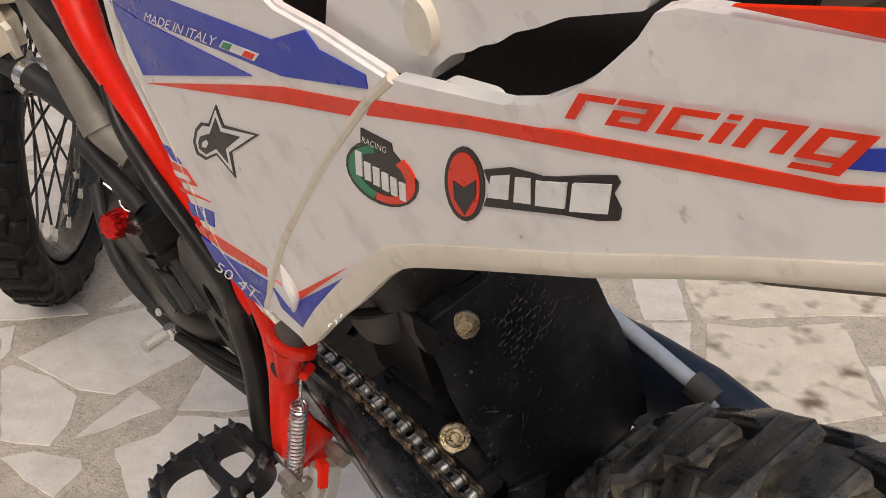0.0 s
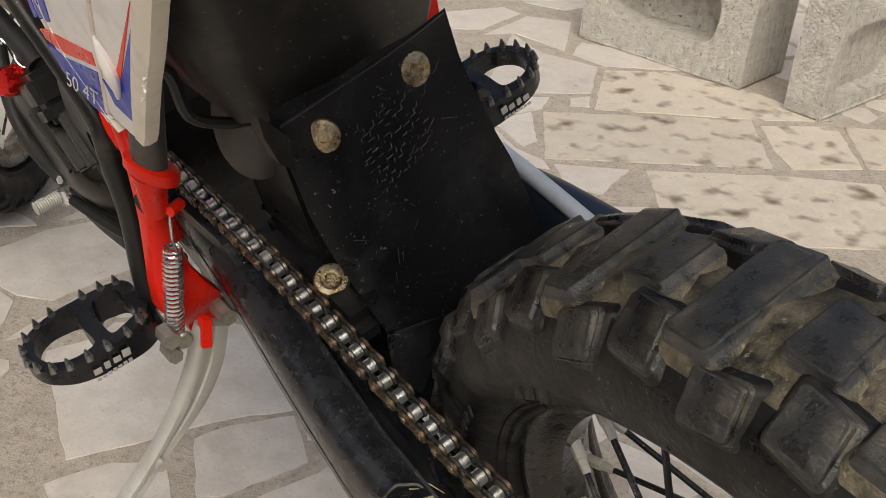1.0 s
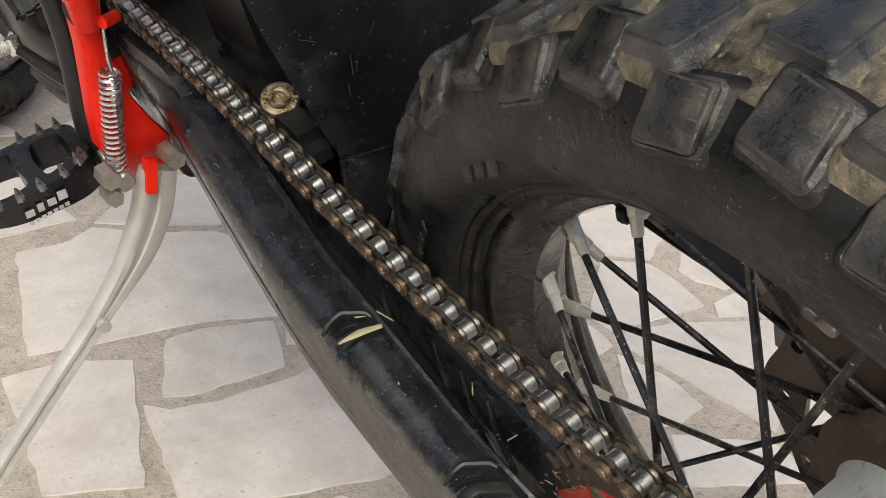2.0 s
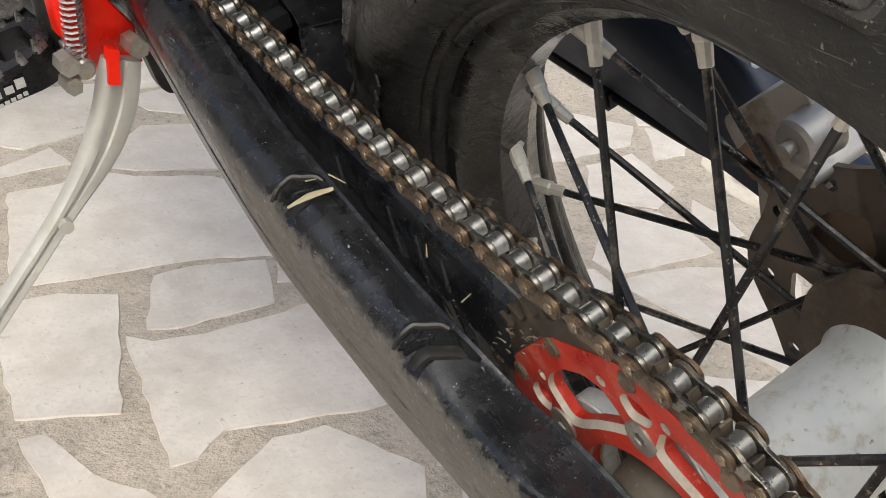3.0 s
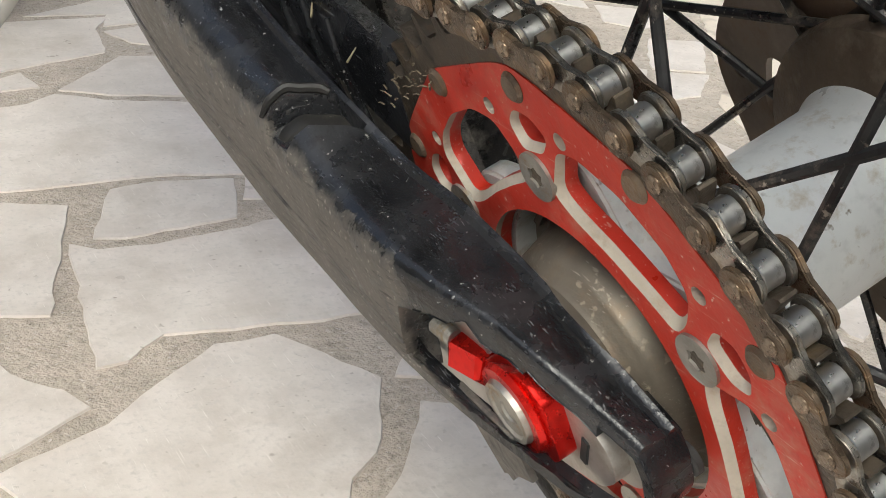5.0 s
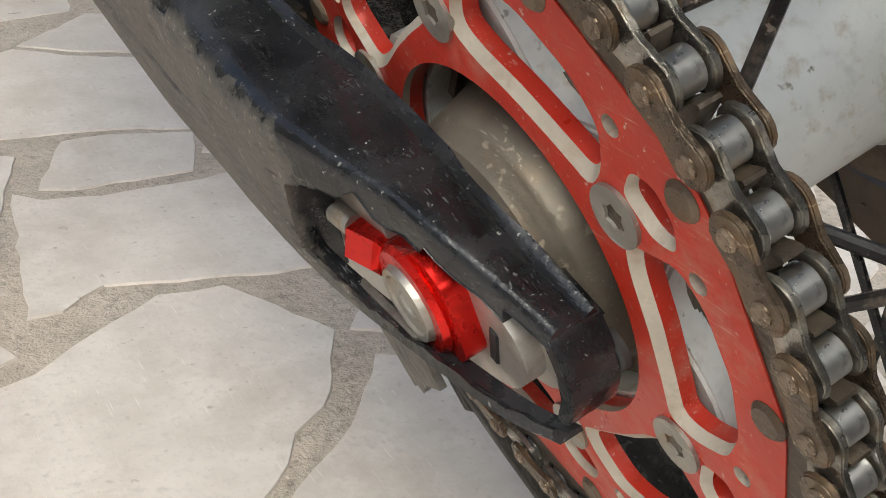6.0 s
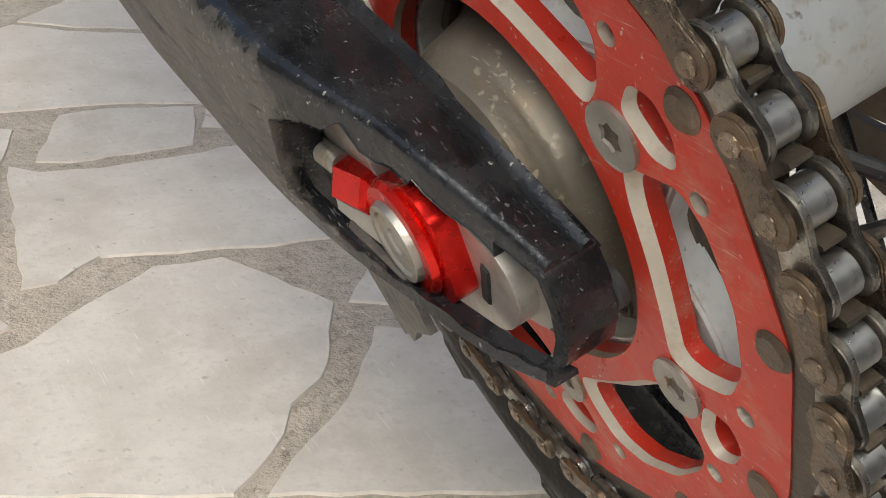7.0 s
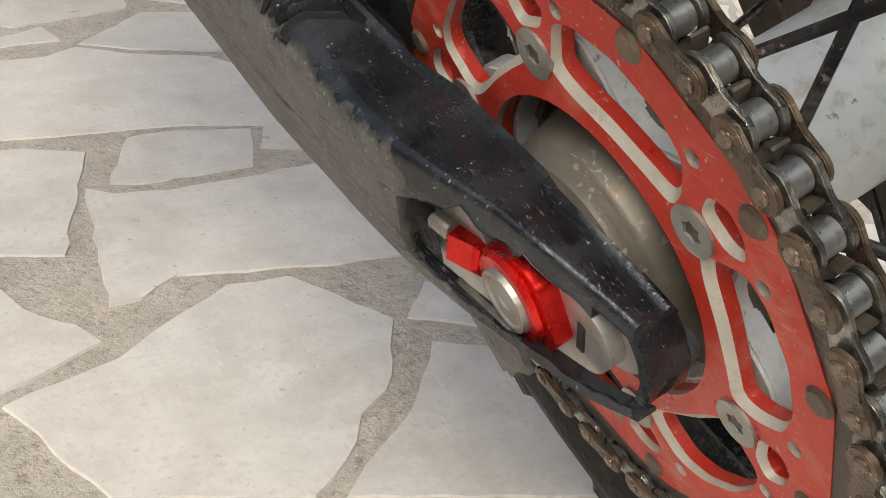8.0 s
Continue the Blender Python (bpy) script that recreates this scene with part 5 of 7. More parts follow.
decal("devil_black", [(0.1396, 0.5732), (0.1338, 0.5728), (0.1243, 0.5811), (0.1270, 0.5724), (0.1380, 0.5579), (0.1422, 0.5633)], M_BLACKDEC, pr, 3)
decal("letter_sticker", [(0.1186, 0.5878), (0.1025, 0.5964), (0.0865, 0.6004), (0.0536, 0.6150), (0.0526, 0.6127), (0.0561, 0.6069), (0.0542, 0.6018), (0.0553, 0.5972), (0.0639, 0.5932), (0.0787, 0.5886), (0.1243, 0.5688), (0.1170, 0.5812)], M_BLACKDEC, pr, 1, "black and white lettering sticker")
decal("white_shape", [(0.1146, 0.5873), (0.1033, 0.5932), (0.1077, 0.5803), (0.1200, 0.5751)], M_WHITEDEC, pr, 2)
decal("white_shape", [(0.1004, 0.5937), (0.0921, 0.5972), (0.0952, 0.5848), (0.1047, 0.5809)], M_WHITEDEC, pr, 2)
decal("white_shape", [(0.0893, 0.5977), (0.0745, 0.6035), (0.0775, 0.5920), (0.0928, 0.5855)], M_WHITEDEC, pr, 2)
decal("white_shape", [(0.0715, 0.6048), (0.0555, 0.6112), (0.0591, 0.5982), (0.0751, 0.5922)], M_WHITEDEC, pr, 2)
decal("sponsor_blue", [(0.4870, 0.4330), (0.4801, 0.4239), (0.4650, 0.4273), (0.4724, 0.4365)], M_BLUE, pf, 1)
decal("sponsor_red", [(0.4870, 0.4193), (0.4873, 0.4027), (0.4533, 0.4148), (0.4609, 0.4248)], M_REDDEC, pf, 1, "faded red sponsor patch")
decal("sponsor_line", [(0.4869, 0.4124), (0.4871, 0.4071), (0.4604, 0.4154), (0.4621, 0.4192)], M_WHITEDEC, pf, 2)
decal("thin_red_line", [(0.4934, 0.3949), (0.4930, 0.3912), (0.4400, 0.4086)], M_REDDEC, pf, 1)
decal("blue_block", [(0.4895, 0.3832), (0.4789, 0.3867), (0.4843, 0.3730), (0.4952, 0.3693)], M_BLUE, pf, 1)
decal("blue_block", [(0.4731, 0.3892), (0.4641, 0.3919), (0.4716, 0.3763), (0.4815, 0.3725)], M_BLUE, pf, 1)
decal("blue_block", [(0.4590, 0.3936), (0.4436, 0.3983), (0.4554, 0.3796), (0.4682, 0.3756)], M_BLUE, pf, 1)
decal("red_stripe", [(0.4972, 0.3600), (0.4822, 0.3651), (0.3882, 0.3830), (0.3934, 0.3723), (0.4566, 0.3570), (0.4938, 0.3537)], M_REDDEC, pf, 1)
decal("blue_graphic", [(0.4963, 0.3492), (0.4601, 0.3520), (0.3966, 0.3669), (0.4277, 0.3231), (0.4514, 0.3188), (0.4916, 0.3296)], M_BLUE, pf, 1, "blue graphic film")
decal("blue_graphic", [(0.3910, 0.3650), (0.3781, 0.3549), (0.3488, 0.3807), (0.2719, 0.4453), (0.2973, 0.4175), (0.3664, 0.3451), (0.3909, 0.3467)], M_BLUE, pr, 1, "blue graphic film")
decal("red_stripe", [(0.3825, 0.3769), (0.3516, 0.3789), (0.2646, 0.4563), (0.3426, 0.3920), (0.3593, 0.3789)], M_REDDEC, pr, 1)
squared_word("racing", (0.0691, 0.6306), (-0.0196, 0.6483), (0.0618, 0.6417), M_REDDEC, pr)
lettering("lettering", "MADE IN ITALY", (0.4119, 0.5498), (0.3238, 0.5648), (0.4021, 0.5582), 0.7, M_WHITEDEC, pf, 0)
lettering("lettering", "50 4T", (0.4979, 0.3182), (0.4348, 0.3271), (0.4793, 0.3367), 0.7, M_WHITEDEC, pf, 0)
lettering("lettering", "RACING", (0.2020, 0.5631), (0.1840, 0.5654), (0.1999, 0.5669), 0.7, M_WHITEDEC, pr, 0)

# cream lower edge of the tail panel, turned inwards
edge_lo = edge_lo + [(-0.15, 0.6500), (-0.30, 0.6930)]
edge_hi = edge_hi + [(-0.15, 0.6591), (-0.30, 0.7021)]
rings = []
for (y0, z0), (y1, z1) in zip(edge_lo, edge_hi):
    rings.append([(XP - 0.0012, y1, z1), (XP - 0.003, (y0 + y1) / 2, (z0 + z1) / 2), (XP - 0.001, y0, z0), (XP + 0.003, y0 + 0.001, z0 - 0.002), (XP + 0.008, y0 + 0.002, z0 - 0.0025), (XP + 0.008, y0 + 0.001, z0), (XP + 0.005, y0, z0 + 0.003), (XP + 0.004, y1, z1)])
part("panel_edge", bow(loft(rings)), M_CREAM, pr, "cream yellowed plastic edge with scuffs", angle=50)
rings = []
for y, z in front_edge:
    rings.append([(XP - 0.0008, y - 0.020, z + 0.004), (XP + 0.001, y, z), (XP + 0.018, y + 0.010, z - 0.002), (XP + 0.018, y, z), (XP + 0.004, y - 0.020, z + 0.004)])
part("panel_edge", loft(rings), M_CREAM, pf, "cream yellowed plastic edge with scuffs", angle=50)
rnd = random.Random(31)
bm = bmesh.new()
for k in range(9):
    f = k / 8
    y, z = 0.3165 - 0.028 * f, 0.3825 + 0.0265 * f
    s = rnd.uniform(0.0012, 0.0032)
    q = [bm.verts.new((XP + rnd.uniform(-0.0035, 0.001), y + rnd.uniform(-s, s), z + rnd.uniform(-s, s))) for _ in range(4)]
    for i, j, l in ((0, 1, 2), (0, 2, 3), (0, 3, 1), (1, 3, 2)):
        bm.faces.new((q[i], q[j], q[l]))
part("torn_edge", bow(bm), M_WHITE, pr, "torn white plastic shreds", smooth=False)["kind"] = "stuff"
part("scoop", tube([(XP - 0.003, y, z) for y, z in scoop_line], [0.001, 0.0036, 0.0038, 0.0012], 10, 4), M_WHITE, pr)
part("seam_rib", tube([(XP + 0.001, y, z) for y, z in rib_line], 0.0026, 8, 5), M_CREAM, pf)

# seat, grab plastic and tail
part("inner_tongue", plate(rounded([(0.1600, 0.5975), (0.1371, 0.6135), (0.1121, 0.6180), (0.1085, 0.6120), (0.1300, 0.6020)], 0.003, 3), [], -0.1285, -0.1240, bevel=0.001), M_WHITE, pr, "white inner tongue of the panel")
# black plate added behind the grab hole, standing for the dark inside
part("inner_shield", plate(rounded([(0.24, 0.56), (0.10, 0.575), (0.03, 0.61), (0.0, 0.70), (0.24, 0.64)], 0.01, 2), [], -0.098, -0.094, bevel=0.001), M_AIRBOX, bike, "black plate added to darken the grab hole")
part("seat", plate(rounded([(0.62, 0.60), (0.50, 0.585), (0.36, 0.584), (0.268, 0.604), (0.225, 0.622), (0.0, 0.72), (0.0, 0.76), (0.62, 0.70)], 0.02, 3), [], -0.10, 0.10, bevel=0.012), M_RED, bike, "red seat cover")
grab_line = [(0.2291, 0.5964), (0.2069, 0.5963), (0.1880, 0.5964), (0.1668, 0.6004), (0.1574, 0.6011), (0.1537, 0.6085), (0.1384, 0.6207), (0.1261, 0.6262), (0.1205, 0.6304), (0.1108, 0.6346), (0.1007, 0.6422), (0.0906, 0.6468), (0.0754, 0.6557), (0.0632, 0.6604), (0.0475, 0.6665), (0.0412, 0.6689), (0.0398, 0.6790), (0.2120, 0.6258)]
grab = part("grab_plastic", plate(rounded(grab_line, 0.004, 3), [], -0.1235, -0.108, bevel=0.003), M_WHITE, bike, "dirty white grab handle plastic")
bm = disc(0, 0.006, 1.0, 0, 0, 28, 0.002)
bmesh.ops.scale(bm, vec=(1, 0.0075, 0.0125), verts=bm.verts[:])
bmesh.ops.transform(bm, matrix=pose(-0.1275, 0.1494, 0.6295, 20), verts=bm.verts[:])
part("quick_fastener", bm, M_CREAM, grab)
rings = []
TAIL = ((0.135, 0.530, 0.58, 0.064), (0.122, 0.515, 0.59, 0.067), (0.110, 0.507, 0.60, 0.068), (0.088, 0.5085, 0.61, 0.069), (0.060, 0.514, 0.625, 0.070), (0.024, 0.532, 0.645, 0.070), (0.001, 0.544, 0.66, 0.070), (-0.032, 0.561, 0.675, 0.070), (-0.07, 0.583, 0.69, 0.070), (-0.13, 0.618, 0.713, 0.070), (-0.2, 0.656, 0.74, 0.070), (-0.34, 0.735, 0.80, 0.068))
for y, zb, zt, w in TAIL:
    side = [(-w, zt), (-w * 0.995, zb + 0.030), (-w * 0.985, zb + 0.012), (-w * 0.955, zb + 0.0035), (-w * 0.90, zb), (-w * 0.6, zb + 0.004), (-w * 0.3, zb + 0.008)]
    rings.append([(x, y, z) for x, z in side] + [(0, y, zb + 0.009)] + [(-x, y, z) for x, z in side[::-1]])
part("rear_mudguard", loft(rings), M_UNDER, bike, "dusty underside of the rear mudguard, its shadow put into the brown", angle=50)
part("tail_panel", plate([(y, z) for y, z in rear_panel], [], 0.105, 0.125, bevel=0.003), M_WHITE, bike, "white plastic tail panel", angle=30)

# frame
frame_ob = part("frame", tube([(-0.065, 0.80, 0.52), (-0.088, 0.72, 0.44), (-0.096, 0.695, 0.415), (-0.102, 0.66, 0.395), (-0.107, 0.62, 0.372), (-0.108, 0.59, 0.325), (-0.111, 0.55, 0.272), (-0.113, 0.52, 0.245)], [0.018, 0.0165, 0.014, 0.0115, 0.009, 0.008, 0.008, 0.008], 16, 6), M_RED, bike, "glossy red steel frame")
rings = []
for z, xl, xr, y0, y1 in ((0.290, -0.114, -0.104, 0.520, 0.535), (0.268, -0.1185, -0.108, 0.498, 0.515), (0.245, -0.1265, -0.112, 0.472, 0.492), (0.225, -0.131, -0.1165, 0.470, 0.490), (0.200, -0.1345, -0.1185, 0.478, 0.496), (0.172, -0.1405, -0.1180, 0.485, 0.502), (0.144, -0.1470, -0.1155, 0.490, 0.507), (0.120, -0.1510, -0.109, 0.494, 0.512), (0.100, -0.1440, -0.1015, 0.499, 0.52), (0.084, -0.140, -0.1015, 0.510, 0.53), (0.074, -0.136, -0.112, 0.520, 0.54)):
    c = min(0.005, (xr - xl) * 0.3)
    rings.append([(xl, y0 + c, z), (xl + c * 0.35, y0 + c * 0.35, z), (xl + c, y0, z), (xr - c, y0 + 0.0015, z), (xr - c * 0.3, y0 + c * 0.4, z), (xr, y0 + c, z), (xr, y1, z), (xl, y1, z)])
plate_ob = part("pivot_plate", loft(rings), M_RED, frame_ob, angle=50)
# black ellipse laid on the plate in place of the slot's shade
bm = disc(0, 0.0016, 1.0, 0, 0, 24, 0.0004)
bmesh.ops.scale(bm, vec=(1, 0.0045, 0.0125), verts=bm.verts[:])
bmesh.ops.transform(bm, matrix=pose(-0.1305, 0.4712, 0.2225, -14, 0, 62), verts=bm.verts[:])
part("slot", bm, M_RUBBER, plate_ob)
rear_tube = part("rear_tube", tube([(-0.094, 0.405, 0.385), (-0.106, 0.430, 0.326), (-0.1185, 0.450, 0.267), (-0.120, 0.453, 0.258)], 0.0118, 16, 4), M_DULL, frame_ob, "dull grey dusty subframe tube")
bm = tube([(-0.1180, 0.4485, 0.271), (-0.1182, 0.4490, 0.2695), (-0.1200, 0.4525, 0.2600), (-0.1206, 0.4540, 0.2575)], [0.0128, 0.0150, 0.0152, 0.0128], 24, 1)
for v in bm.verts:
    v.co.z -= (v.co.x + 0.1192) * 0.75 + 0.004
part("collar", bm, M_RED, frame_ob)
part("neck", tube([(-0.1203, 0.4535, 0.2590), (-0.1225, 0.461, 0.243), (-0.1245, 0.475, 0.215)], [0.0128, 0.0112, 0.009], 16, 3), M_RED, frame_ob)
part("spring_lug", tube([(-0.108, 0.468, 0.214), (-0.119, 0.462, 0.2165)], [0.0042, 0.0042], 12, 1), M_RED, frame_ob)
part("foot_bracket", block((0.03, 0.05, 0.03), 0.006, pose(-0.118, 0.543, 0.072)), M_RED, frame_ob)
part("lower_red_bracket", plate(rounded([(0.60, 0.20), (0.625, 0.17), (0.60, 0.10), (0.585, 0.10), (0.585, 0.16)], 0.006, 3), [], -0.112, -0.09, bevel=0.003), M_RED, frame_ob)
strap = [(-0.1285, 0.481, 0.1035), (-0.1222, 0.481, 0.0985), (-0.1318, 0.479, 0.0772), (-0.1388, 0.479, 0.0814)]
part("stand_bracket", loft([[(x, y + d, z) for x, y, z in strap] for d in (0.0, 0.009)]), M_RED, frame_ob)
# filler plate added to keep the gap behind the engine dark
bm = plate(rounded([(-0.075, -0.045), (0.085, -0.045), (0.085, 0.23), (-0.075, 0.23)], 0.02, 4), [[(-0.003, 0.034), (0.008, 0.040), (0.016, 0.033), (0.005, 0.026)]], -0.008, 0.008, bevel=0.001)
bmesh.ops.transform(bm, matrix=pose(0, 0.664, 0, 0, 0, -90), verts=bm.verts[:])
part("engine_mount", bm, M_AIRBOX, frame_ob, "black plate added to close the gap behind the engine")
part("frame_guard", tube([(-0.1105, 0.66, 0.397), (-0.118, 0.64, 0.369), (-0.122, 0.60, 0.338), (-0.1205, 0.57, 0.300), (-0.1190, 0.545, 0.262), (-0.1212, 0.540, 0.247), (-0.1247, 0.538, 0.2257), (-0.1298, 0.538, 0.1806), (-0.1403, 0.538, 0.1356), (-0.1457, 0.538, 0.1119), (-0.150, 0.543, 0.085)], [0.004, 0.006, 0.0075, 0.008, 0.0088, 0.0092, 0.0095, 0.0100, 0.0100, 0.0095, 0.007], 12, 6, 1.0), M_AIRBOX, frame_ob, "black rubber frame guard")
part("bolt_head", tube([(-0.1107, 0.496, 0.0955), (-0.1107, 0.475, 0.0955)], 0.0072, 6, 1), M_ZINC, frame_ob, smooth=False)
part("right_plate", plate(rounded([(0.447, 0.30), (0.54, 0.33), (0.575, 0.24), (0.56, 0.10), (0.567, 0.05), (0.520, 0.05), (0.494, 0.125), (0.46, 0.20)], 0.008, 3), [], 0.102, 0.122, bevel=0.004), M_RED, frame_ob, angle=40)

# return spring of the stand
coil = []
n_turn = 19
a, b = Vector((-0.125, 0.4785, 0.178)), Vector((-0.148, 0.496, 0.098))
ax = (b - a).normalized()
s1 = ax.cross(Vector((1, 0, 0))).normalized()
s2 = ax.cross(s1)
for i in range(n_turn * 10 + 1):
    t = i / (n_turn * 10)
    f = 2 * math.pi * n_turn * t
    coil.append(a.lerp(b, t) + (s1 * math.cos(f) + s2 * math.sin(f)) * 0.0066)
line = [Vector((-0.117, 0.4655, 0.216)), Vector((-0.119, 0.469, 0.208)), Vector((-0.123, 0.476, 0.186))] + coil + [b + ax * 0.006, b + ax * 0.016]
part("stand_spring", tube(line, 0.0013, 6, 1), M_STEEL, bike, "bright coiled steel stand spring")

# side stand: a curved blade with a raised near rim and a hollow along its middle
BLADE = [(-0.1330, 0.0960, -0.1105, 0.0815), (-0.1420, 0.0840, -0.1175, 0.0675), (-0.1525, 0.0680, -0.1277, 0.0512), (-0.1660, 0.0520, -0.1450, 0.0330), (-0.1835, 0.0340, -0.1650, 0.0190), (-0.2145, 0.0090, -0.2000, 0.0000), (-0.2565, -0.0175, -0.2450, -0.0280), (-0.3100, -0.0510, -0.3000, -0.0620), (-0.3700, -0.0910, -0.3625, -0.1030), (-0.4300, -0.1320, -0.4250, -0.1460)]
rings = []
for lx, lz, rx_, rz_ in BLADE:
    rings.append([(lx + (rx_ - lx) * u, 0.490 + d, lz + (rz_ - lz) * u) for u, d in ((0, -0.001), (0.05, -0.0055), (0.14, -0.0072), (0.34, -0.0070), (0.44, -0.0045), (0.55, -0.0042), (0.60, -0.0056), (0.86, -0.0058), (0.97, -0.0040), (1, 0.0), (0.98, 0.0055), (0.9, 0.0075), (0.1, 0.0075), (0.0, 0.0040))])
dense = []
for a, b, c_, d_ in zip([rings[0]] + rings, rings, rings[1:], rings[2:] + [rings[-1]]):
    for k in range(4):
        t = k / 4
        dense.append([tuple(0.5 * (2 * p1[q] + (p2[q] - p0[q]) * t + (2 * p0[q] - 5 * p1[q] + 4 * p2[q] - p3[q]) * t * t + (3 * p1[q] - p0[q] - 3 * p2[q] + p3[q]) * t ** 3) for q in range(3)) for p0, p1, p2, p3 in zip(a, b, c_, d_)])
dense.append(rings[-1])
stand = part("side_stand", loft(dense), M_STAND, bike, "pale forged alloy side stand", angle=40)
part("stand_foot", block((0.05, 0.06, 0.012), 0.004, pose(-0.442, 0.495, -0.1515, 0, 22, 0)), M_STAND, stand)
part("stand_bolt", tube([(-0.1567, 0.492, 0.1070), (-0.1567, 0.474, 0.1070)], 0.0072, 6, 1), M_ZINC, stand, "zinc pivot bolt", smooth=False)
part("spring_bolt", tube([(-0.1603, 0.490, 0.0942), (-0.1603, 0.472, 0.0942)], 0.0062, 6, 1), M_ZINC, stand, smooth=False)
part("spring_bolt", revolve([(0, 0.0001), (0, 0.0062), (-0.0016, 0.0072), (-0.004, 0.0072), (-0.0055, 0.0055), (-0.0055, 0.0001)], 20, close=False), M_ZINC, stand).matrix_local = Matrix.Translation((-0.1483, 0.481, 0.0995)) @ Matrix.Rotation(radians(90), 4, "Z")
part("stand_nub", tube([(-0.2085, 0.486, 0.0020), (-0.2090, 0.478, 0.0015)], 0.005, 10, 1), M_STAND, stand)


# foot pegs
def footpeg(side):
    """A toothed open foot peg; side -1 left, 1 right."""
    out = [(0.152, 0.520), (0.152, 0.568), (0.175, 0.576), (0.215, 0.580), (0.241, 0.572), (0.253, 0.548), (0.247, 0.522), (0.228, 0.506), (0.20, 0.502), (0.17, 0.505)]
    h1 = [(0.163, 0.522), (0.163, 0.562), (0.185, 0.566), (0.190, 0.540), (0.188, 0.514)]
    h2 = [(0.200, 0.515), (0.203, 0.545), (0.199, 0.570), (0.225, 0.571), (0.238, 0.561), (0.243, 0.546), (0.238, 0.526), (0.222, 0.514)]
    # drawn flat, then laid down: plate x becomes height
    bm = plate(rounded([(a, b) for a, b in out], 0.012, 4), [rounded(h1, 0.006, 3), rounded(h2, 0.008, 3)], 0.084, 0.112)
    for v in bm.verts:
        h, a, b = v.co
        v.co = (side * a, b, h + (0.0 if h > 0.10 else 0.014 * (a - 0.15) / 0.1))
    peg = part("footpeg", bm, M_PEG, bike, "black toothed alloy foot peg", angle=30)
    ring = rounded(out, 0.012, 6)
    spike = None
    for i in range(0, len(ring), 4):
        a, b = ring[i]
        if a < 0.158:
            continue
        m = pose(side * (a + (0.20 - a) * 0.03), b + (0.541 - b) * 0.06, 0.112)
        if spike is None:
            spike = part("spike", tube([(0, 0, -0.002), (0, 0, 0.002), (0, 0, 0.008)], [0.0040, 0.0030, 0.0010], 6, 1), M_TIP, peg)
            spike.matrix_local = m
        else:
            again("spike", spike, m, peg)
    part("peg_mount", block((0.034, 0.03, 0.022), 0.005, pose(side * 0.142, 0.543, 0.090)), M_PEG, peg)
    part("peg_spring", tube([(side * 0.134, 0.515, 0.100), (side * 0.150, 0.515, 0.100)], 0.0085, 12, 1), M_ZINC, peg)
    bars = bmesh.new()
    for k, (w, h) in enumerate(((0.0066, 0.0070), (0.0060, 0.0052), (0.0046, 0.0062), (0.0064, 0.0052))):
        block((w, 0.0008, h), 0.0002, pose(side * (0.187 + 0.0082 * k), 0.5008, 0.1012 + h * 0.5 - 0.0035, 0, side * -8, 0), bars, 1)
    part("maker_mark", bars, M_MARK, peg)
    bars = bmesh.new()
    for k in range(7):
        block((0.0032, 0.0008, 0.0028), 0.0002, pose(side * (0.187 + 0.0044 * k), 0.5008, 0.0930, 0, side * -8, 0), bars, 1)
    part("small_mark", bars, M_MARK, peg)


footpeg(-1)
footpeg(1)

# engine
engine = part("engine", loft([[(-0.105 + dx, y + r * math.cos(t), z + r * 0.8 * math.sin(t)) for t in [2 * math.pi * k / 36 for k in range(36)]] for dx, y, z, r in ((0.16, 0.78, 0.12, 0.14), (0.05, 0.78, 0.12, 0.14), (0.02, 0.78, 0.125, 0.13), (0.0, 0.778, 0.13, 0.105), (-0.014, 0.776, 0.135, 0.088), (-0.024, 0.775, 0.14, 0.068), (-0.027, 0.775, 0.14, 0.05))]), M_ENGINE, bike, "dusty black engine with a red oil cap", angle=40)
part("cover_rim", tube([(-0.112, 0.87, 0.195), (-0.126, 0.845, 0.172), (-0.136, 0.818, 0.145), (-0.136, 0.80, 0.115), (-0.128, 0.782, 0.084), (-0.124, 0.742, 0.066), (-0.115, 0.69, 0.07), (-0.11, 0.64, 0.085)], 0.0075, 12, 6), M_RUBBER, engine, "black glossy rim of the cover")
for p0, p1, w in (((-0.129, 0.752, 0.182), (-0.127, 0.700, 0.140), 0.013), ((-0.122, 0.722, 0.186), (-0.124, 0.682, 0.146), 0.011), ((-0.116, 0.69, 0.20), (-0.118, 0.655, 0.16), 0.009)):
    a, b = Vector(p0), Vector(p1)
    m = Matrix.Translation((a + b) / 2) @ (b - a).to_track_quat("Y", "Z").to_matrix().to_4x4()
    part("case_rib", block((0.012, (b - a).length, w), 0.0025, m), M_ENGINE, engine)
part("cover_box", block((0.034, 0.07, 0.032), 0.006, pose(-0.112, 0.735, 0.205, -25)), M_ENGINE, engine)
part("cover_step", block((0.026, 0.045, 0.02), 0.005, pose(-0.116, 0.715, 0.192, -25)), M_ENGINE, engine)
part("cover_bolt", tube([(-0.118, 0.712, 0.192), (-0.120, 0.709, 0.200)], 0.0045, 6, 1), M_STEEL, engine, smooth=False)
part("cover_bolt", tube([(-0.130, 0.765, 0.100), (-0.136, 0.762, 0.104)], 0.0045, 6, 1), M_STEEL, engine, smooth=False)
prof = ((0.010, 0.0125), (0.008, 0.0145), (0.0, 0.0145), (-0.001, 0.0125), (-0.013, 0.0125), (-0.0155, 0.011), (-0.016, 0.005))
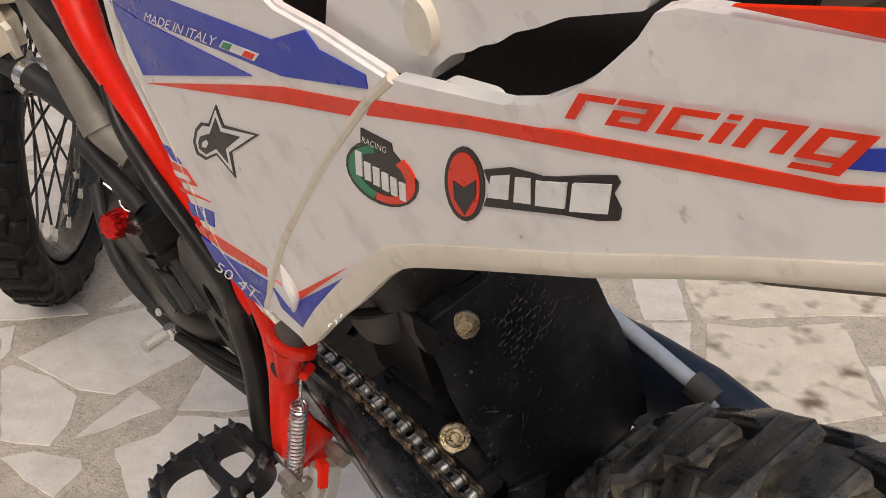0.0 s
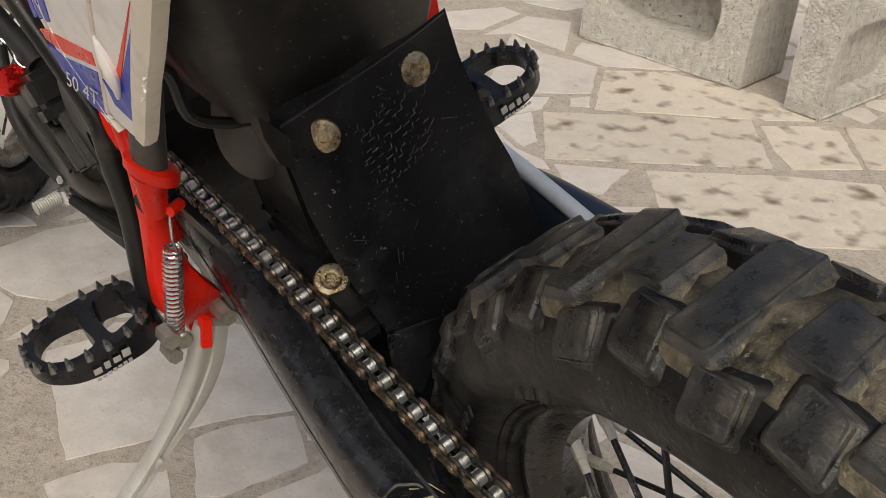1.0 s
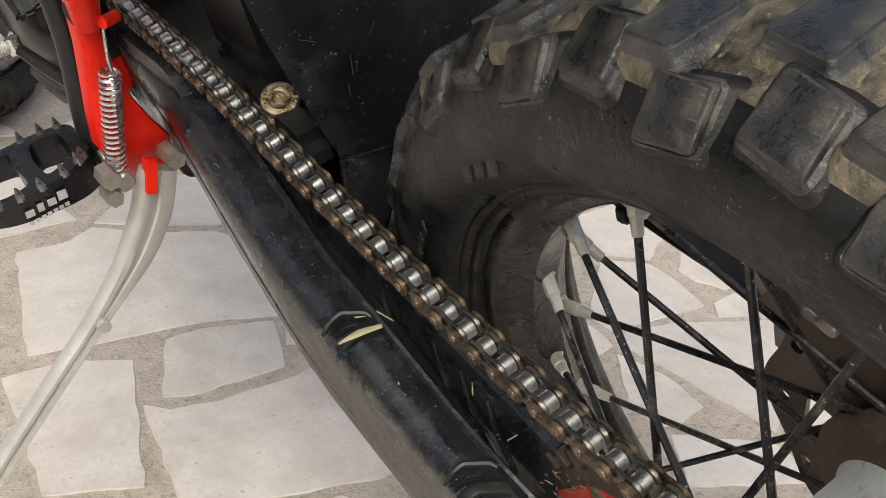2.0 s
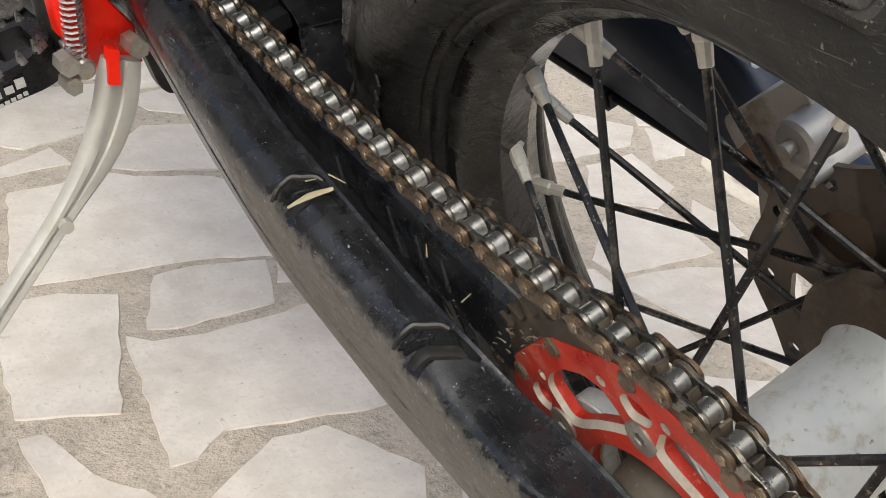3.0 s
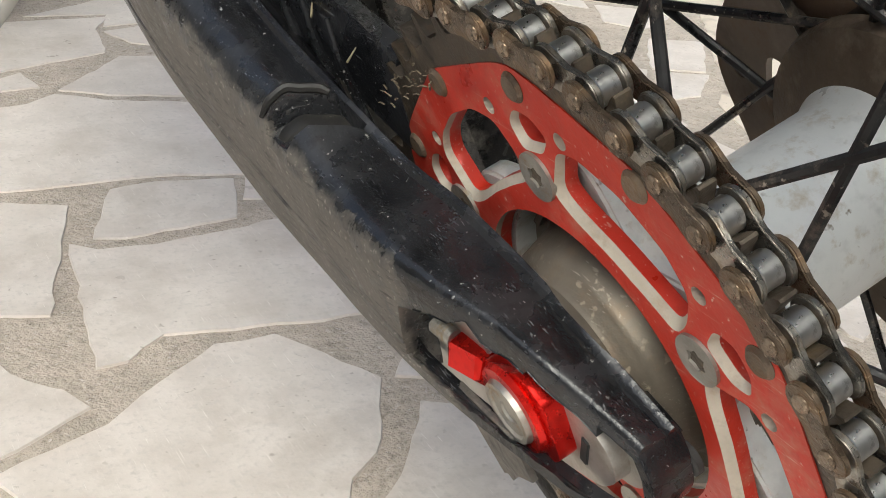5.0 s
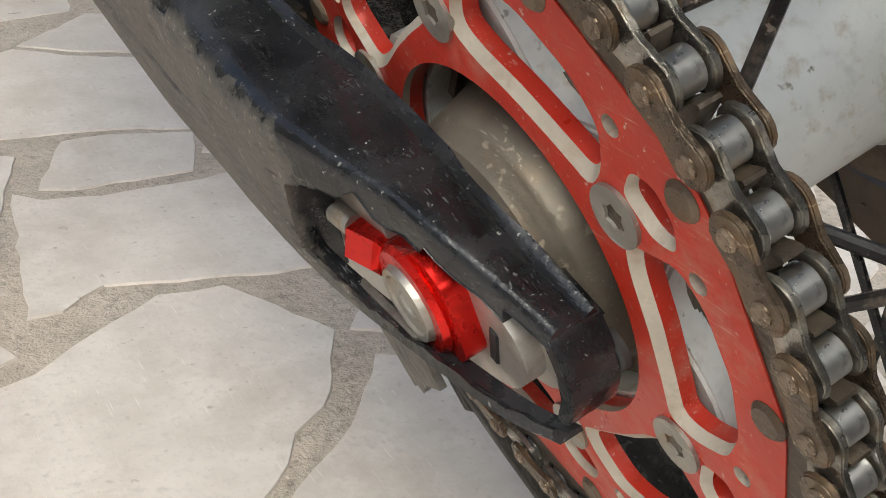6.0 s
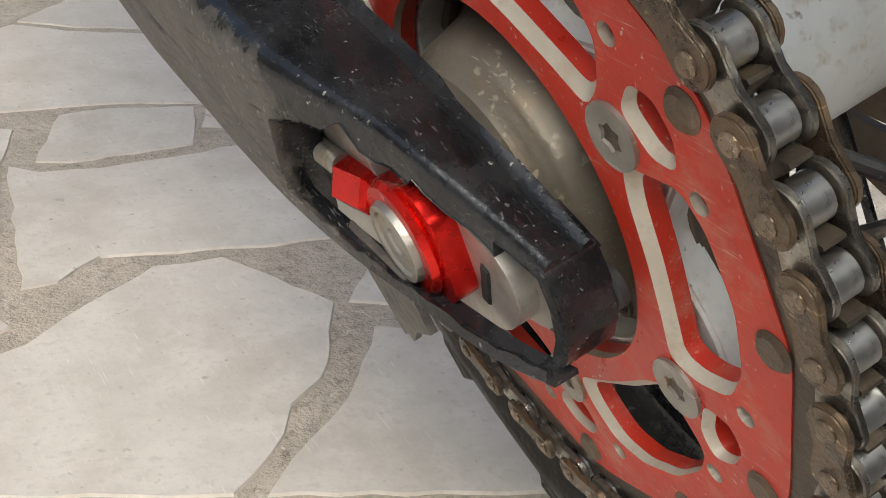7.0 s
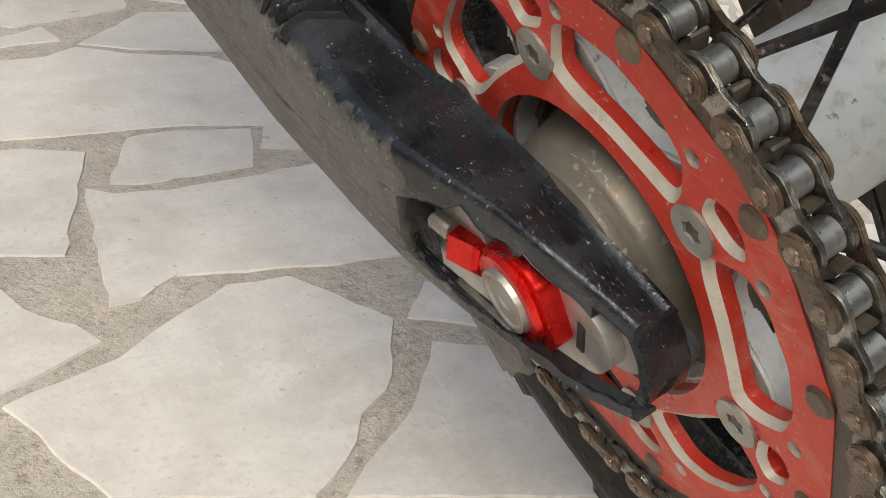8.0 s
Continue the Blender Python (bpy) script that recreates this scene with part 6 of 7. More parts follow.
cap = part("oil_cap", loft([[(dx, r * (1 + (0.07 * math.cos(10 * t) if dx < -0.0005 else 0)) * math.cos(t), r * (1 + (0.07 * math.cos(10 * t) if dx < -0.0005 else 0)) * math.sin(t)) for t in [2 * math.pi * k / 60 for k in range(60)]] for dx, r in prof]), M_REDANO, engine, "red anodised oil filler cap")
cap.matrix_local = pose(-0.124, 0.7857, 0.199, 0, 25, 20)
part("cap_neck", tube([(-0.10, 0.792, 0.18), (-0.118, 0.787, 0.195)], [0.018, 0.015], 18, 1), M_ENGINE, engine)
part("cylinder", tube([(-0.02, 0.76, 0.22), (-0.03, 0.82, 0.33), (-0.04, 0.88, 0.46)], [0.07, 0.06, 0.06], 20, 4), M_ENGINE, engine, "dark finned cylinder")
part("exhaust_bend", tube([(-0.070, 0.89, 0.44), (-0.0865, 0.85, 0.376), (-0.092, 0.82, 0.32), (-0.0945, 0.80, 0.288), (-0.088, 0.77, 0.262)], [0.022, 0.0185, 0.0195, 0.018, 0.014], 18, 5), M_GREY, engine, "brown grey cast metal")
part("bend_flange", tube([(-0.0935, 0.806, 0.298), (-0.0948, 0.798, 0.286)], 0.0205, 18, 1), M_GREY, engine)
part("cooling_hose", tube([(-0.122, 0.925, 0.327), (-0.114, 0.90, 0.317), (-0.105, 0.875, 0.302), (-0.098, 0.84, 0.288), (-0.09, 0.81, 0.275)], 0.0125, 14, 5), M_RUBBER, engine, "black rubber cooling hose")
part("hose_clamp", tube([(-0.1165, 0.907, 0.320), (-0.1135, 0.898, 0.316)], 0.0138, 18, 1), M_STEEL, engine, "steel hose clamp")
part("clamp_screw", tube([(-0.127, 0.905, 0.311), (-0.125, 0.893, 0.306)], 0.004, 8, 1), M_ZINC, engine)
part("breather_hose", tube([(-0.110, 0.845, 0.262), (-0.108, 0.82, 0.247), (-0.106, 0.79, 0.228), (-0.104, 0.765, 0.212)], 0.0095, 12, 5), M_RUBBER, engine)
ring = [Vector((0.0118 * math.cos(radians(a)), 0, 0.0118 * math.sin(radians(a)))) for a in range(-200, 60, 12)]
m = pose(-0.1045, 0.782, 0.2165, -32, 0, -14)
part("hose_clip", tube([tuple(m @ p) for p in ring], 0.0012, 8, 1), M_STEEL, engine, "steel spring clip")
part("wire_clip", tube([(-0.118, 0.800, 0.236), (-0.114, 0.792, 0.229), (-0.106, 0.790, 0.230), (-0.103, 0.793, 0.238)], 0.0012, 8, 4), M_STEEL, engine)
part("skid_rail", tube([(-0.105, 0.92, -0.01), (-0.108, 0.82, 0.01), (-0.112, 0.72, 0.045), (-0.112, 0.62, 0.075), (-0.11, 0.58, 0.09)], 0.013, 12, 5, 0.7), M_RUBBER, engine, "black plastic skid rail")
part("sprocket_cover", plate(rounded([(0.58, 0.27), (0.64, 0.26), (0.68, 0.20), (0.66, 0.12), (0.60, 0.10), (0.57, 0.16)], 0.02, 4), [[(0.625 + 0.010 * math.cos(t), 0.19 + 0.018 * math.sin(t)) for t in [2 * math.pi * i / 14 for i in range(14)]], [(0.640 + 0.008 * math.cos(t), 0.145 + 0.012 * math.sin(t)) for t in [2 * math.pi * i / 14 for i in range(14)]]], -0.116, -0.085, bevel=0.004), M_ENGINE, engine)
lever = part("gear_lever", tube([(-0.112, 0.62, 0.085), (-0.128, 0.66, 0.098), (-0.142, 0.700, 0.117)], [0.006, 0.0055, 0.005], 10, 4), M_ENGINE, bike, "black gear lever with knurled alloy tip")
part("lever_tip", revolve([(0, 0.0001)] + [(0.001 + 0.0011 * k, 0.0064 if k % 2 else 0.0058) for k in range(24)] + [(0.0275, 0.0001)], 18, close=False), M_STAND, lever, "knurled alloy tip").matrix_local = Matrix.Translation((-0.147, 0.7074, 0.1215)) @ Vector((-0.0262, -0.0041, 0.0042)).to_track_quat("X", "Z").to_matrix().to_4x4()
part("lever_pivot", tube([(-0.144, 0.704, 0.114), (-0.1435, 0.706, 0.128)], 0.0062, 12, 1), M_STEEL, lever)
tank = part("fuel_tank", loft([[(-0.02 + 1.0 * w * math.cos(t), 0.93 + 0.10 * math.sin(t) * s, z) for t in [2 * math.pi * k / 20 for k in range(20)]] for z, w, s in ((0.385, 0.09, 0.6), (0.40, 0.115, 0.9), (0.45, 0.125, 1.0), (0.55, 0.13, 1.1), (0.66, 0.10, 1.0))]), M_TANK, bike, "yellowed translucent plastic fuel tank", angle=50)
part("radiator_shroud", block((0.03, 0.10, 0.06), 0.012, pose(-0.115, 0.93, 0.375, 20)), M_CREAM, bike, "cream plastic shroud")

# parts between the arm and the flap
part("linkage", block((0.13, 0.10, 0.09), 0.015, pose(-0.005, 0.42, 0.13)), M_BLACK, swing)
lug = part("slider_lug", block((0.035, 0.085, 0.03), 0.010, pose(-0.060, 0.372, 0.146, 10)), M_BLACK, swing)
bm = revolve([(0.0005, 0.0001), (0.0005, 0.0036), (0.0025, 0.0044), (0.0028, 0.0066), (0.0012, 0.0075), (0.0010, 0.0112), (0.0, 0.0122), (-0.004, 0.0125), (-0.004, 0.0001)], 28, close=False)
bmesh.ops.transform(bm, matrix=Matrix.Translation((-0.0590, 0.370, 0.1635)) @ Vector((-0.1, -0.5, 0.86)).to_track_quat("X", "Z").to_matrix().to_4x4(), verts=bm.verts[:])
part("lug_bolt", bm, M_GOLD, lug, "rusty washer and socket bolt")
part("flap_seam", tube([(-0.0631, 0.3425, 0.3086), (-0.025, 0.3375, 0.3146), (0.0184, 0.3375, 0.3176), (0.0615, 0.3425, 0.3200)], 0.0011, 8, 3), M_FLAP, flap)
lug_loop = [(-0.0741, 0.345, 0.3225), (-0.0604, 0.345, 0.2996), (-0.0644, 0.345, 0.2764), (-0.0718, 0.345, 0.2864), (-0.0753, 0.345, 0.3089)]
part("flap_lug", loft([[(x, y + d, z) for x, y, z in lug_loop] for d in (-0.003, 0.010)]), M_AIRBOX, airbox, "dusty dark plastic lug", angle=30)
bm = bmesh.new()
bmesh.ops.create_uvsphere(bm, u_segments=28, v_segments=18, radius=1.0)
bmesh.ops.transform(bm, matrix=Matrix.Translation((-0.036, 0.445, 0.262)) @ Matrix.Rotation(radians(20), 4, "Y") @ Matrix.Diagonal((0.034, 0.03, 0.052, 1)), verts=bm.verts[:])
part("shock_body", bm, M_DULL, bike, "dusty dark shock absorber body", angle=80)
part("airbox_flange", tube([(-0.1093, 0.385, 0.361), (-0.0998, 0.385, 0.3501), (-0.099, 0.385, 0.3202), (-0.0801, 0.385, 0.3031), (-0.0609, 0.385, 0.2939)], [0.003, 0.004, 0.004, 0.004, 0.003], 8, 4), M_AIRBOX, airbox)
rows = []
for y, z in ((0.10, 0.100), (0.16, 0.112), (0.24, 0.126), (0.34, 0.143), (0.46, 0.163), (0.55, 0.18)):
    rows.append([(-0.070, y, z - 0.06), (-0.070, y, z - 0.022), (-0.074, y, z - 0.016), (-0.080, y, z - 0.018), (-0.083, y, z - 0.028), (-0.084, y, z - 0.06)])
slider = part("chain_slider", loft(rows), M_GUARD, swing, "black plastic chain slider", angle=40)
for y in (0.150, 0.172, 0.196, 0.245):
    z = 0.100 + (y - 0.10) * 0.19
    part("slider_rib", tube([(-0.0850, y - 0.012, z - 0.075), (-0.0855, y - 0.004, z - 0.045), (-0.0835, y, z - 0.026)], [0.0022, 0.0020, 0.0012], 8, 3), M_GUARD, slider)
part("cross_member", block((0.15, 0.06, 0.10), 0.018, pose(0.0, 0.372, 0.055)), M_BLACK, swing)
housing = rounded([(0.585, 0.160), (0.612, 0.085), (0.560, 0.060), (0.482, 0.066), (0.440, 0.105), (0.470, 0.165)], 0.012, 3)
part("pivot_housing", plate(housing, [], -0.0935, -0.066, bevel=0.004), M_GUARD, swing, "greasy black arm pivot", angle=40)
part("dried_grass", tube([(-0.1235, 0.2270, 0.1010), (-0.112, 0.2225, 0.1035), (-0.100, 0.2175, 0.1035)], [0.0010, 0.0026, 0.0016], 7, 4, 0.45), M_STRAW, guard, "dry grass stuck in the guard")

rnd = random.Random(17)
bm = bmesh.new()
for k in range(45):
    f = rnd.random()
    c = Vector((-0.086 + rnd.uniform(-0.006, 0.006), 0.1010 + (-0.0358) * f + rnd.uniform(-0.004, 0.004), 0.0705 + (0.0195) * f + rnd.uniform(-0.005, 0.005)))
    d = Vector((rnd.uniform(-0.5, 0.3), rnd.uniform(-0.8, 0.8), rnd.uniform(0.1, 1))).normalized() * rnd.uniform(0.002, 0.0055)
    tube([c, c + d * 0.6, c + d + Vector((0, 0, -0.001))], [rnd.uniform(0.0003, 0.0005), 0.0003, 0.0001], 4, 1, 1.0, bm)
part("caught_grass", bm, M_CHAFF, sprocket, "dry grass caught between chain and sprocket")["kind"] = "stuff"

# brake hose and tie on the right arm
hose = part("brake_hose", tube([(0.098, 0.50, 0.20), (0.100, 0.42, 0.178), (0.103, 0.34, 0.158), (0.104, 0.26, 0.137), (0.104, 0.19, 0.117), (0.10, 0.12, 0.11)], 0.0065, 12, 5), M_HOSE, bike, "pale blue brake hose on the right arm")
part("hose_tie", tube([(0.104, 0.288, 0.1445), (0.104, 0.266, 0.1385)], 0.0105, 14, 1), M_DULL, hose)
part("rear_brake_line", tube([(0.10, 0.40, 0.05), (0.105, 0.26, 0.028), (0.108, 0.17, 0.02), (0.09, 0.11, 0.06)], 0.005, 10, 5), M_RUBBER, hose)
part("line_clip", block((0.016, 0.012, 0.016), 0.003, pose(0.103, 0.259, 0.026)), M_RUBBER, hose)

# front wheel, turned to the right
axis = Vector((0, -math.sin(radians(27)), math.cos(radians(27))))
steer = Matrix.Translation((0, 1.30, 0.30)) @ Matrix.Rotation(radians(-40), 4, axis) @ Matrix.Translation((0, -1.30, -0.30))
FW = steer @ Matrix.Translation((0, 1.47, 0.03))
tyre("front_tyre", 0.342, 0.045, "black knobbly front tyre", turn=FW, periods=24, rubber=M_FRONTSHADE, tread=(M_FRONTSHADE, M_FRONTSHADE), gap=M_FRONTSHADE, shoulder=(M_FRONTSHADE, M_FRONTSHADE))
front_rim = rim("front_rim", 0.252, 0.022, 0, 0, turn=FW)
spokes(front_rim, 0.246, 0.03, 0.035)
fh = part("front_hub", revolve([(-0.06, 0.012), (-0.06, 0.03), (-0.035, 0.036), (-0.03, 0.022), (0.03, 0.022), (0.035, 0.036), (0.06, 0.03), (0.06, 0.012)], 32), M_ALU, bike)
fh.matrix_local = FW
fork = part("fork", tube([(-0.095, -0.03, 0.0), tuple(Vector((-0.095, -0.03, 0.0)) + axis * 0.75)], 0.027, 16, 1), M_RIM, bike, "fork legs with blue grey guards")
fork.matrix_local = FW
M_FORK = mat("blue_grey_plastic", (0.05, 0.075, 0.11), (0.08, 0.11, 0.15), 0.45, scale=12, bump=0.04, dirt=(0.2, 0.19, 0.17), dirt_amount=0.2, dirt_scale=14)
part("right_leg", tube([(0.095, -0.03, 0.0), tuple(Vector((0.095, -0.03, 0.0)) + axis * 0.75)], 0.027, 16, 1), M_RIM, fork)
for s in (-1, 1):
    o = Vector((s * 0.10, -0.01, -0.02))
    part("fork_guard", tube([tuple(o), tuple(o + axis * 0.12), tuple(o + axis * 0.34)], [0.03, 0.04, 0.032], 14, 3), M_FORK, fork, "blue grey fork guard")

for p0, p1 in (((-0.108, 0.232, 0.106), (-0.104, 0.226, 0.108)), ((-0.097, 0.226, 0.1065), (-0.094, 0.214, 0.105)), ((-0.089, 0.128, 0.074), (-0.086, 0.122, 0.081)), ((-0.087, 0.158, 0.083), (-0.083, 0.163, 0.086))):
    part("straw", tube([p0, p1], [0.0005, 0.0003], 5, 1), M_STRAW, guard, "bit of dry straw")

# ---- ground: irregular stone paving ----
gbm = bmesh.new()
NG = 60
bmesh.ops.create_grid(gbm, x_segments=NG, y_segments=NG, size=30)
for v in gbm.verts:
    v.co.z = -0.0018
ground = part("floor", gbm, M_GROUT, None)
tagged(ground, "pale crazy paving of irregular stone slabs in grey grout", "floor", kind="structure")
rs = random.Random(11)


def ragged(pts, step=0.018, amount=0.0021):
    """Breaks straight slab edges into a slightly rough line."""
    out = []
    k = len(pts)
    for i in range(k):
        a, b = Vector(pts[i]), Vector(pts[(i + 1) % k])
        n = max(1, int((b - a).length / step))
        d = b - a
        nrm = Vector((-d.y, d.x)).normalized() if d.length else Vector((0, 0))
        for j in range(n):
            q = a + d * (j / n)
            out.append(q + nrm * rs.uniform(-amount, amount) if j else q + Vector((rs.uniform(-1, 1), rs.uniform(-1, 1))) * amount * 0.4)
    return out


PLACED = []


def stone(pts, lift=0.0, material=M_STONE):
    """One paving slab with a worn edge, standing a little proud of the grout."""
    PLACED.append([tuple(p) for p in pts])
    pts = ragged(pts)
    area = sum(a.x * b.y - b.x * a.y for a, b in zip(pts, pts[1:] + pts[:1]))
    if area < 0:
        pts = pts[::-1]
    lift += rs.uniform(-0.0004, 0.0004)
    c = sum(pts, Vector((0, 0))) / len(pts)
    bm = bmesh.new()
    top = []
    low = []
    for p in pts:
        q = p + (c - p).normalized() * 0.0022
        top.append(bm.verts.new((q.x, q.y, lift)))
        low.append(bm.verts.new((p.x, p.y, -0.006)))
    k = len(pts)
    for i in range(k):
        j = (i + 1) % k
        bm.faces.new((low[i], low[j], top[j], top[i]))
    bm.faces.new(top)
    return part("slab", bm, material, ground, smooth=False)


stone([(-0.349, 0.380), (-0.267, 0.408), (-0.218, 0.444), (-0.163, 0.476), (-0.114, 0.471), (-0.089, 0.431), (-0.064, 0.383), (-0.091, 0.331), (-0.111, 0.301), (-0.139, 0.282), (-0.155, 0.257), (-0.201, 0.219), (-0.232, 0.231), (-0.310, 0.266)])
stone([(-0.054, 0.345), (-0.013, 0.321), (0.002, 0.255), (-0.031, 0.145), (-0.186, 0.213), (-0.162, 0.235), (-0.127, 0.261), (-0.093, 0.294)])
stone([(-0.057, 0.381), (-0.018, 0.426), (0.017, 0.403), (0.004, 0.332), (-0.011, 0.348)])
stone([(-0.221, 0.678), (-0.200, 0.658), (-0.152, 0.650), (-0.082, 0.655), (-0.006, 0.662), (0.058, 0.622), (-0.010, 0.469), (-0.070, 0.473), (-0.123, 0.485), (-0.195, 0.502), (-0.230, 0.475), (-0.255, 0.475)])
stone([(-0.199, 0.679), (-0.156, 0.776), (-0.111, 0.779), (-0.033, 0.760), (-0.063, 0.673), (-0.172, 0.669)])
stone([(-0.045, 0.710), (-0.006, 0.792), (0.074, 0.784), (0.063, 0.692), (-0.004, 0.694)])
stone([(-0.326, 0.781), (-0.252, 0.781), (-0.198, 0.754), (-0.263, 0.561), (-0.346, 0.592)])
stone([(-0.352, 0.566), (-0.330, 0.565), (-0.318, 0.528), (-0.309, 0.495), (-0.286, 0.464), (-0.280, 0.458), (-0.269, 0.429), (-0.346, 0.393)])
stone([(-0.239, 1.021), (-0.175, 1.023), (-0.138, 1.047), (-0.088, 1.009), (-0.001, 0.975), (0.059, 0.874), (0.003, 0.758), (-0.078, 0.782), (-0.148, 0.793), (-0.200, 0.796), (-0.293, 0.806)])
stone([(-0.132, 1.055), (-0.030, 1.155), (0.030, 1.140), (0.089, 1.108), (0.049, 0.980), (-0.001, 0.993), (-0.080, 1.022)])
stone([(-0.020, 1.258), (0.047, 1.271), (0.135, 1.254), (0.083, 1.132), (0.041, 1.169), (-0.002, 1.201)])
stone([(-0.015, 1.279), (0.023, 1.380), (0.104, 1.423), (0.205, 1.421), (0.144, 1.276), (0.059, 1.279)])
stone([(-0.267, 1.283), (-0.126, 1.328), (0.005, 1.318), (-0.025, 1.268), (-0.036, 1.185), (-0.041, 1.172), (-0.187, 1.130), (-0.225, 1.165)])
stone([(-0.298, 1.263), (-0.280, 1.269), (-0.244, 1.215), (-0.230, 1.152), (-0.257, 1.108), (-0.304, 1.065), (-0.353, 1.108)])
stone([(-0.273, 1.067), (-0.242, 1.085), (-0.155, 1.127), (-0.145, 1.072), (-0.220, 1.064)])
stone([(-0.365, 1.074), (-0.324, 1.067), (-0.281, 1.021), (-0.286, 1.000), (-0.338, 0.967), (-0.357, 1.018)])
stone([(-0.260, 1.370), (-0.237, 1.366), (-0.269, 1.301), (-0.291, 1.283)])
stone([(-0.259, 1.522), (-0.185, 1.482), (-0.133, 1.365), (-0.132, 1.345), (-0.225, 1.375), (-0.295, 1.414)])
stone([(-0.103, 1.348), (0.030, 1.409), (0.070, 1.367), (0.019, 1.327)])
stone([(0.90, 1.40), (1.29, 1.19), (1.13, 1.00), (0.75, 1.22)], material=M_STAINED)
stone([(1.28, 1.16), (1.44, 1.09), (1.30, 0.92), (1.16, 0.98), (1.20, 1.06)], material=M_STAINED)
stone([(1.45, 1.08), (1.62, 0.98), (1.42, 0.84), (1.31, 0.92)], material=M_STAINED)
stone([(1.20, 1.54), (1.33, 1.48), (1.42, 1.34), (1.46, 1.11), (1.31, 1.18), (1.01, 1.37), (1.12, 1.47)], material=M_STAINED)
stone([(1.16, 1.82), (1.14, 1.69), (1.20, 1.56), (1.07, 1.44), (0.92, 1.50), (0.91, 1.59)])
stone([(1.005, 1.439), (1.056, 1.429), (1.011, 1.380), (0.972, 1.402)])
stone([(0.877, 1.501), (0.970, 1.457), (0.911, 1.414), (0.830, 1.415), (0.786, 1.440)])
stone([(0.769, 1.400), (0.878, 1.411), (0.791, 1.286), (0.746, 1.277)])
stone([(0.749, 1.193), (0.866, 1.114), (0.741, 1.056), (0.704, 1.110)])
stone([(0.719, 1.019), (0.793, 0.979), (0.718, 0.892), (0.697, 0.868), (0.629, 0.904), (0.665, 0.959)])
stone([(0.715, 0.844), (0.783, 0.792), (0.933, 0.725), (0.851, 0.635), (0.750, 0.526), (0.593, 0.578), (0.588, 0.678), (0.621, 0.765)], material=M_STAINED)
stone([(0.631, 0.893), (0.694, 0.858), (0.621, 0.793), (0.566, 0.796)])
stone([(0.847, 0.622), (0.941, 0.574), (0.775, 0.471), (0.736, 0.493)])
stone([(0.799, 0.976), (0.740, 0.901), (0.722, 0.862), (0.769, 0.828), (0.865, 0.785), (0.958, 0.737), (0.998, 0.713), (1.090, 0.666), (1.27, 0.86), (1.12, 0.97), (0.89, 1.10)], material=M_STAINED)
stone([(1.10, 2.02), (1.28, 2.00), (1.29, 1.94), (1.11, 1.87), (1.02, 1.91)])
stone([(1.09, 1.84), (1.29, 1.92), (1.37, 1.84), (1.20, 1.67), (1.17, 1.82)])
stone([(1.20, 1.65), (1.28, 1.71), (1.38, 1.60), (1.37, 1.47), (1.22, 1.56)])
stone([(1.42, 1.92), (1.36, 2.01), (1.40, 2.18), (1.64, 2.17), (1.54, 1.93)])
stone([(0.673, 1.295), (0.751, 1.377), (0.732, 1.269), (0.743, 1.209), (0.728, 1.176), (0.691, 1.219)])

stone([(0.462, 0.820), (0.553, 0.828), (0.533, 0.717), (0.467, 0.679), (0.415, 0.719), (0.404, 0.741)])
stone([(0.529, 0.684), (0.534, 0.632), (0.520, 0.579), (0.504, 0.579), (0.484, 0.613), (0.483, 0.643)])
stone([(0.409, 0.712), (0.461, 0.672), (0.463, 0.622), (0.451, 0.564), (0.405, 0.563), (0.352, 0.566), (0.302, 0.571), (0.299, 0.608)])
stone([(0.463, 0.564), (0.510, 0.570), (0.527, 0.557), (0.521, 0.507), (0.508, 0.508), (0.444, 0.536)])
stone([(0.293, 0.560), (0.345, 0.559), (0.393, 0.552), (0.439, 0.531), (0.515, 0.496), (0.481, 0.453), (0.419, 0.384), (0.330, 0.342), (0.327, 0.368), (0.315, 0.424), (0.313, 0.466), (0.301, 0.503)])
stone([(0.277, 0.533), (0.293, 0.494), (0.301, 0.454), (0.295, 0.412), (0.252, 0.401), (0.227, 0.407), (0.219, 0.450)])
stone([(0.227, 0.395), (0.268, 0.367), (0.317, 0.338), (0.319, 0.284), (0.315, 0.267), (0.295, 0.272), (0.241, 0.297), (0.183, 0.327)])
stone([(0.335, 0.333), (0.416, 0.373), (0.446, 0.358), (0.395, 0.296), (0.333, 0.268), (0.327, 0.279)])


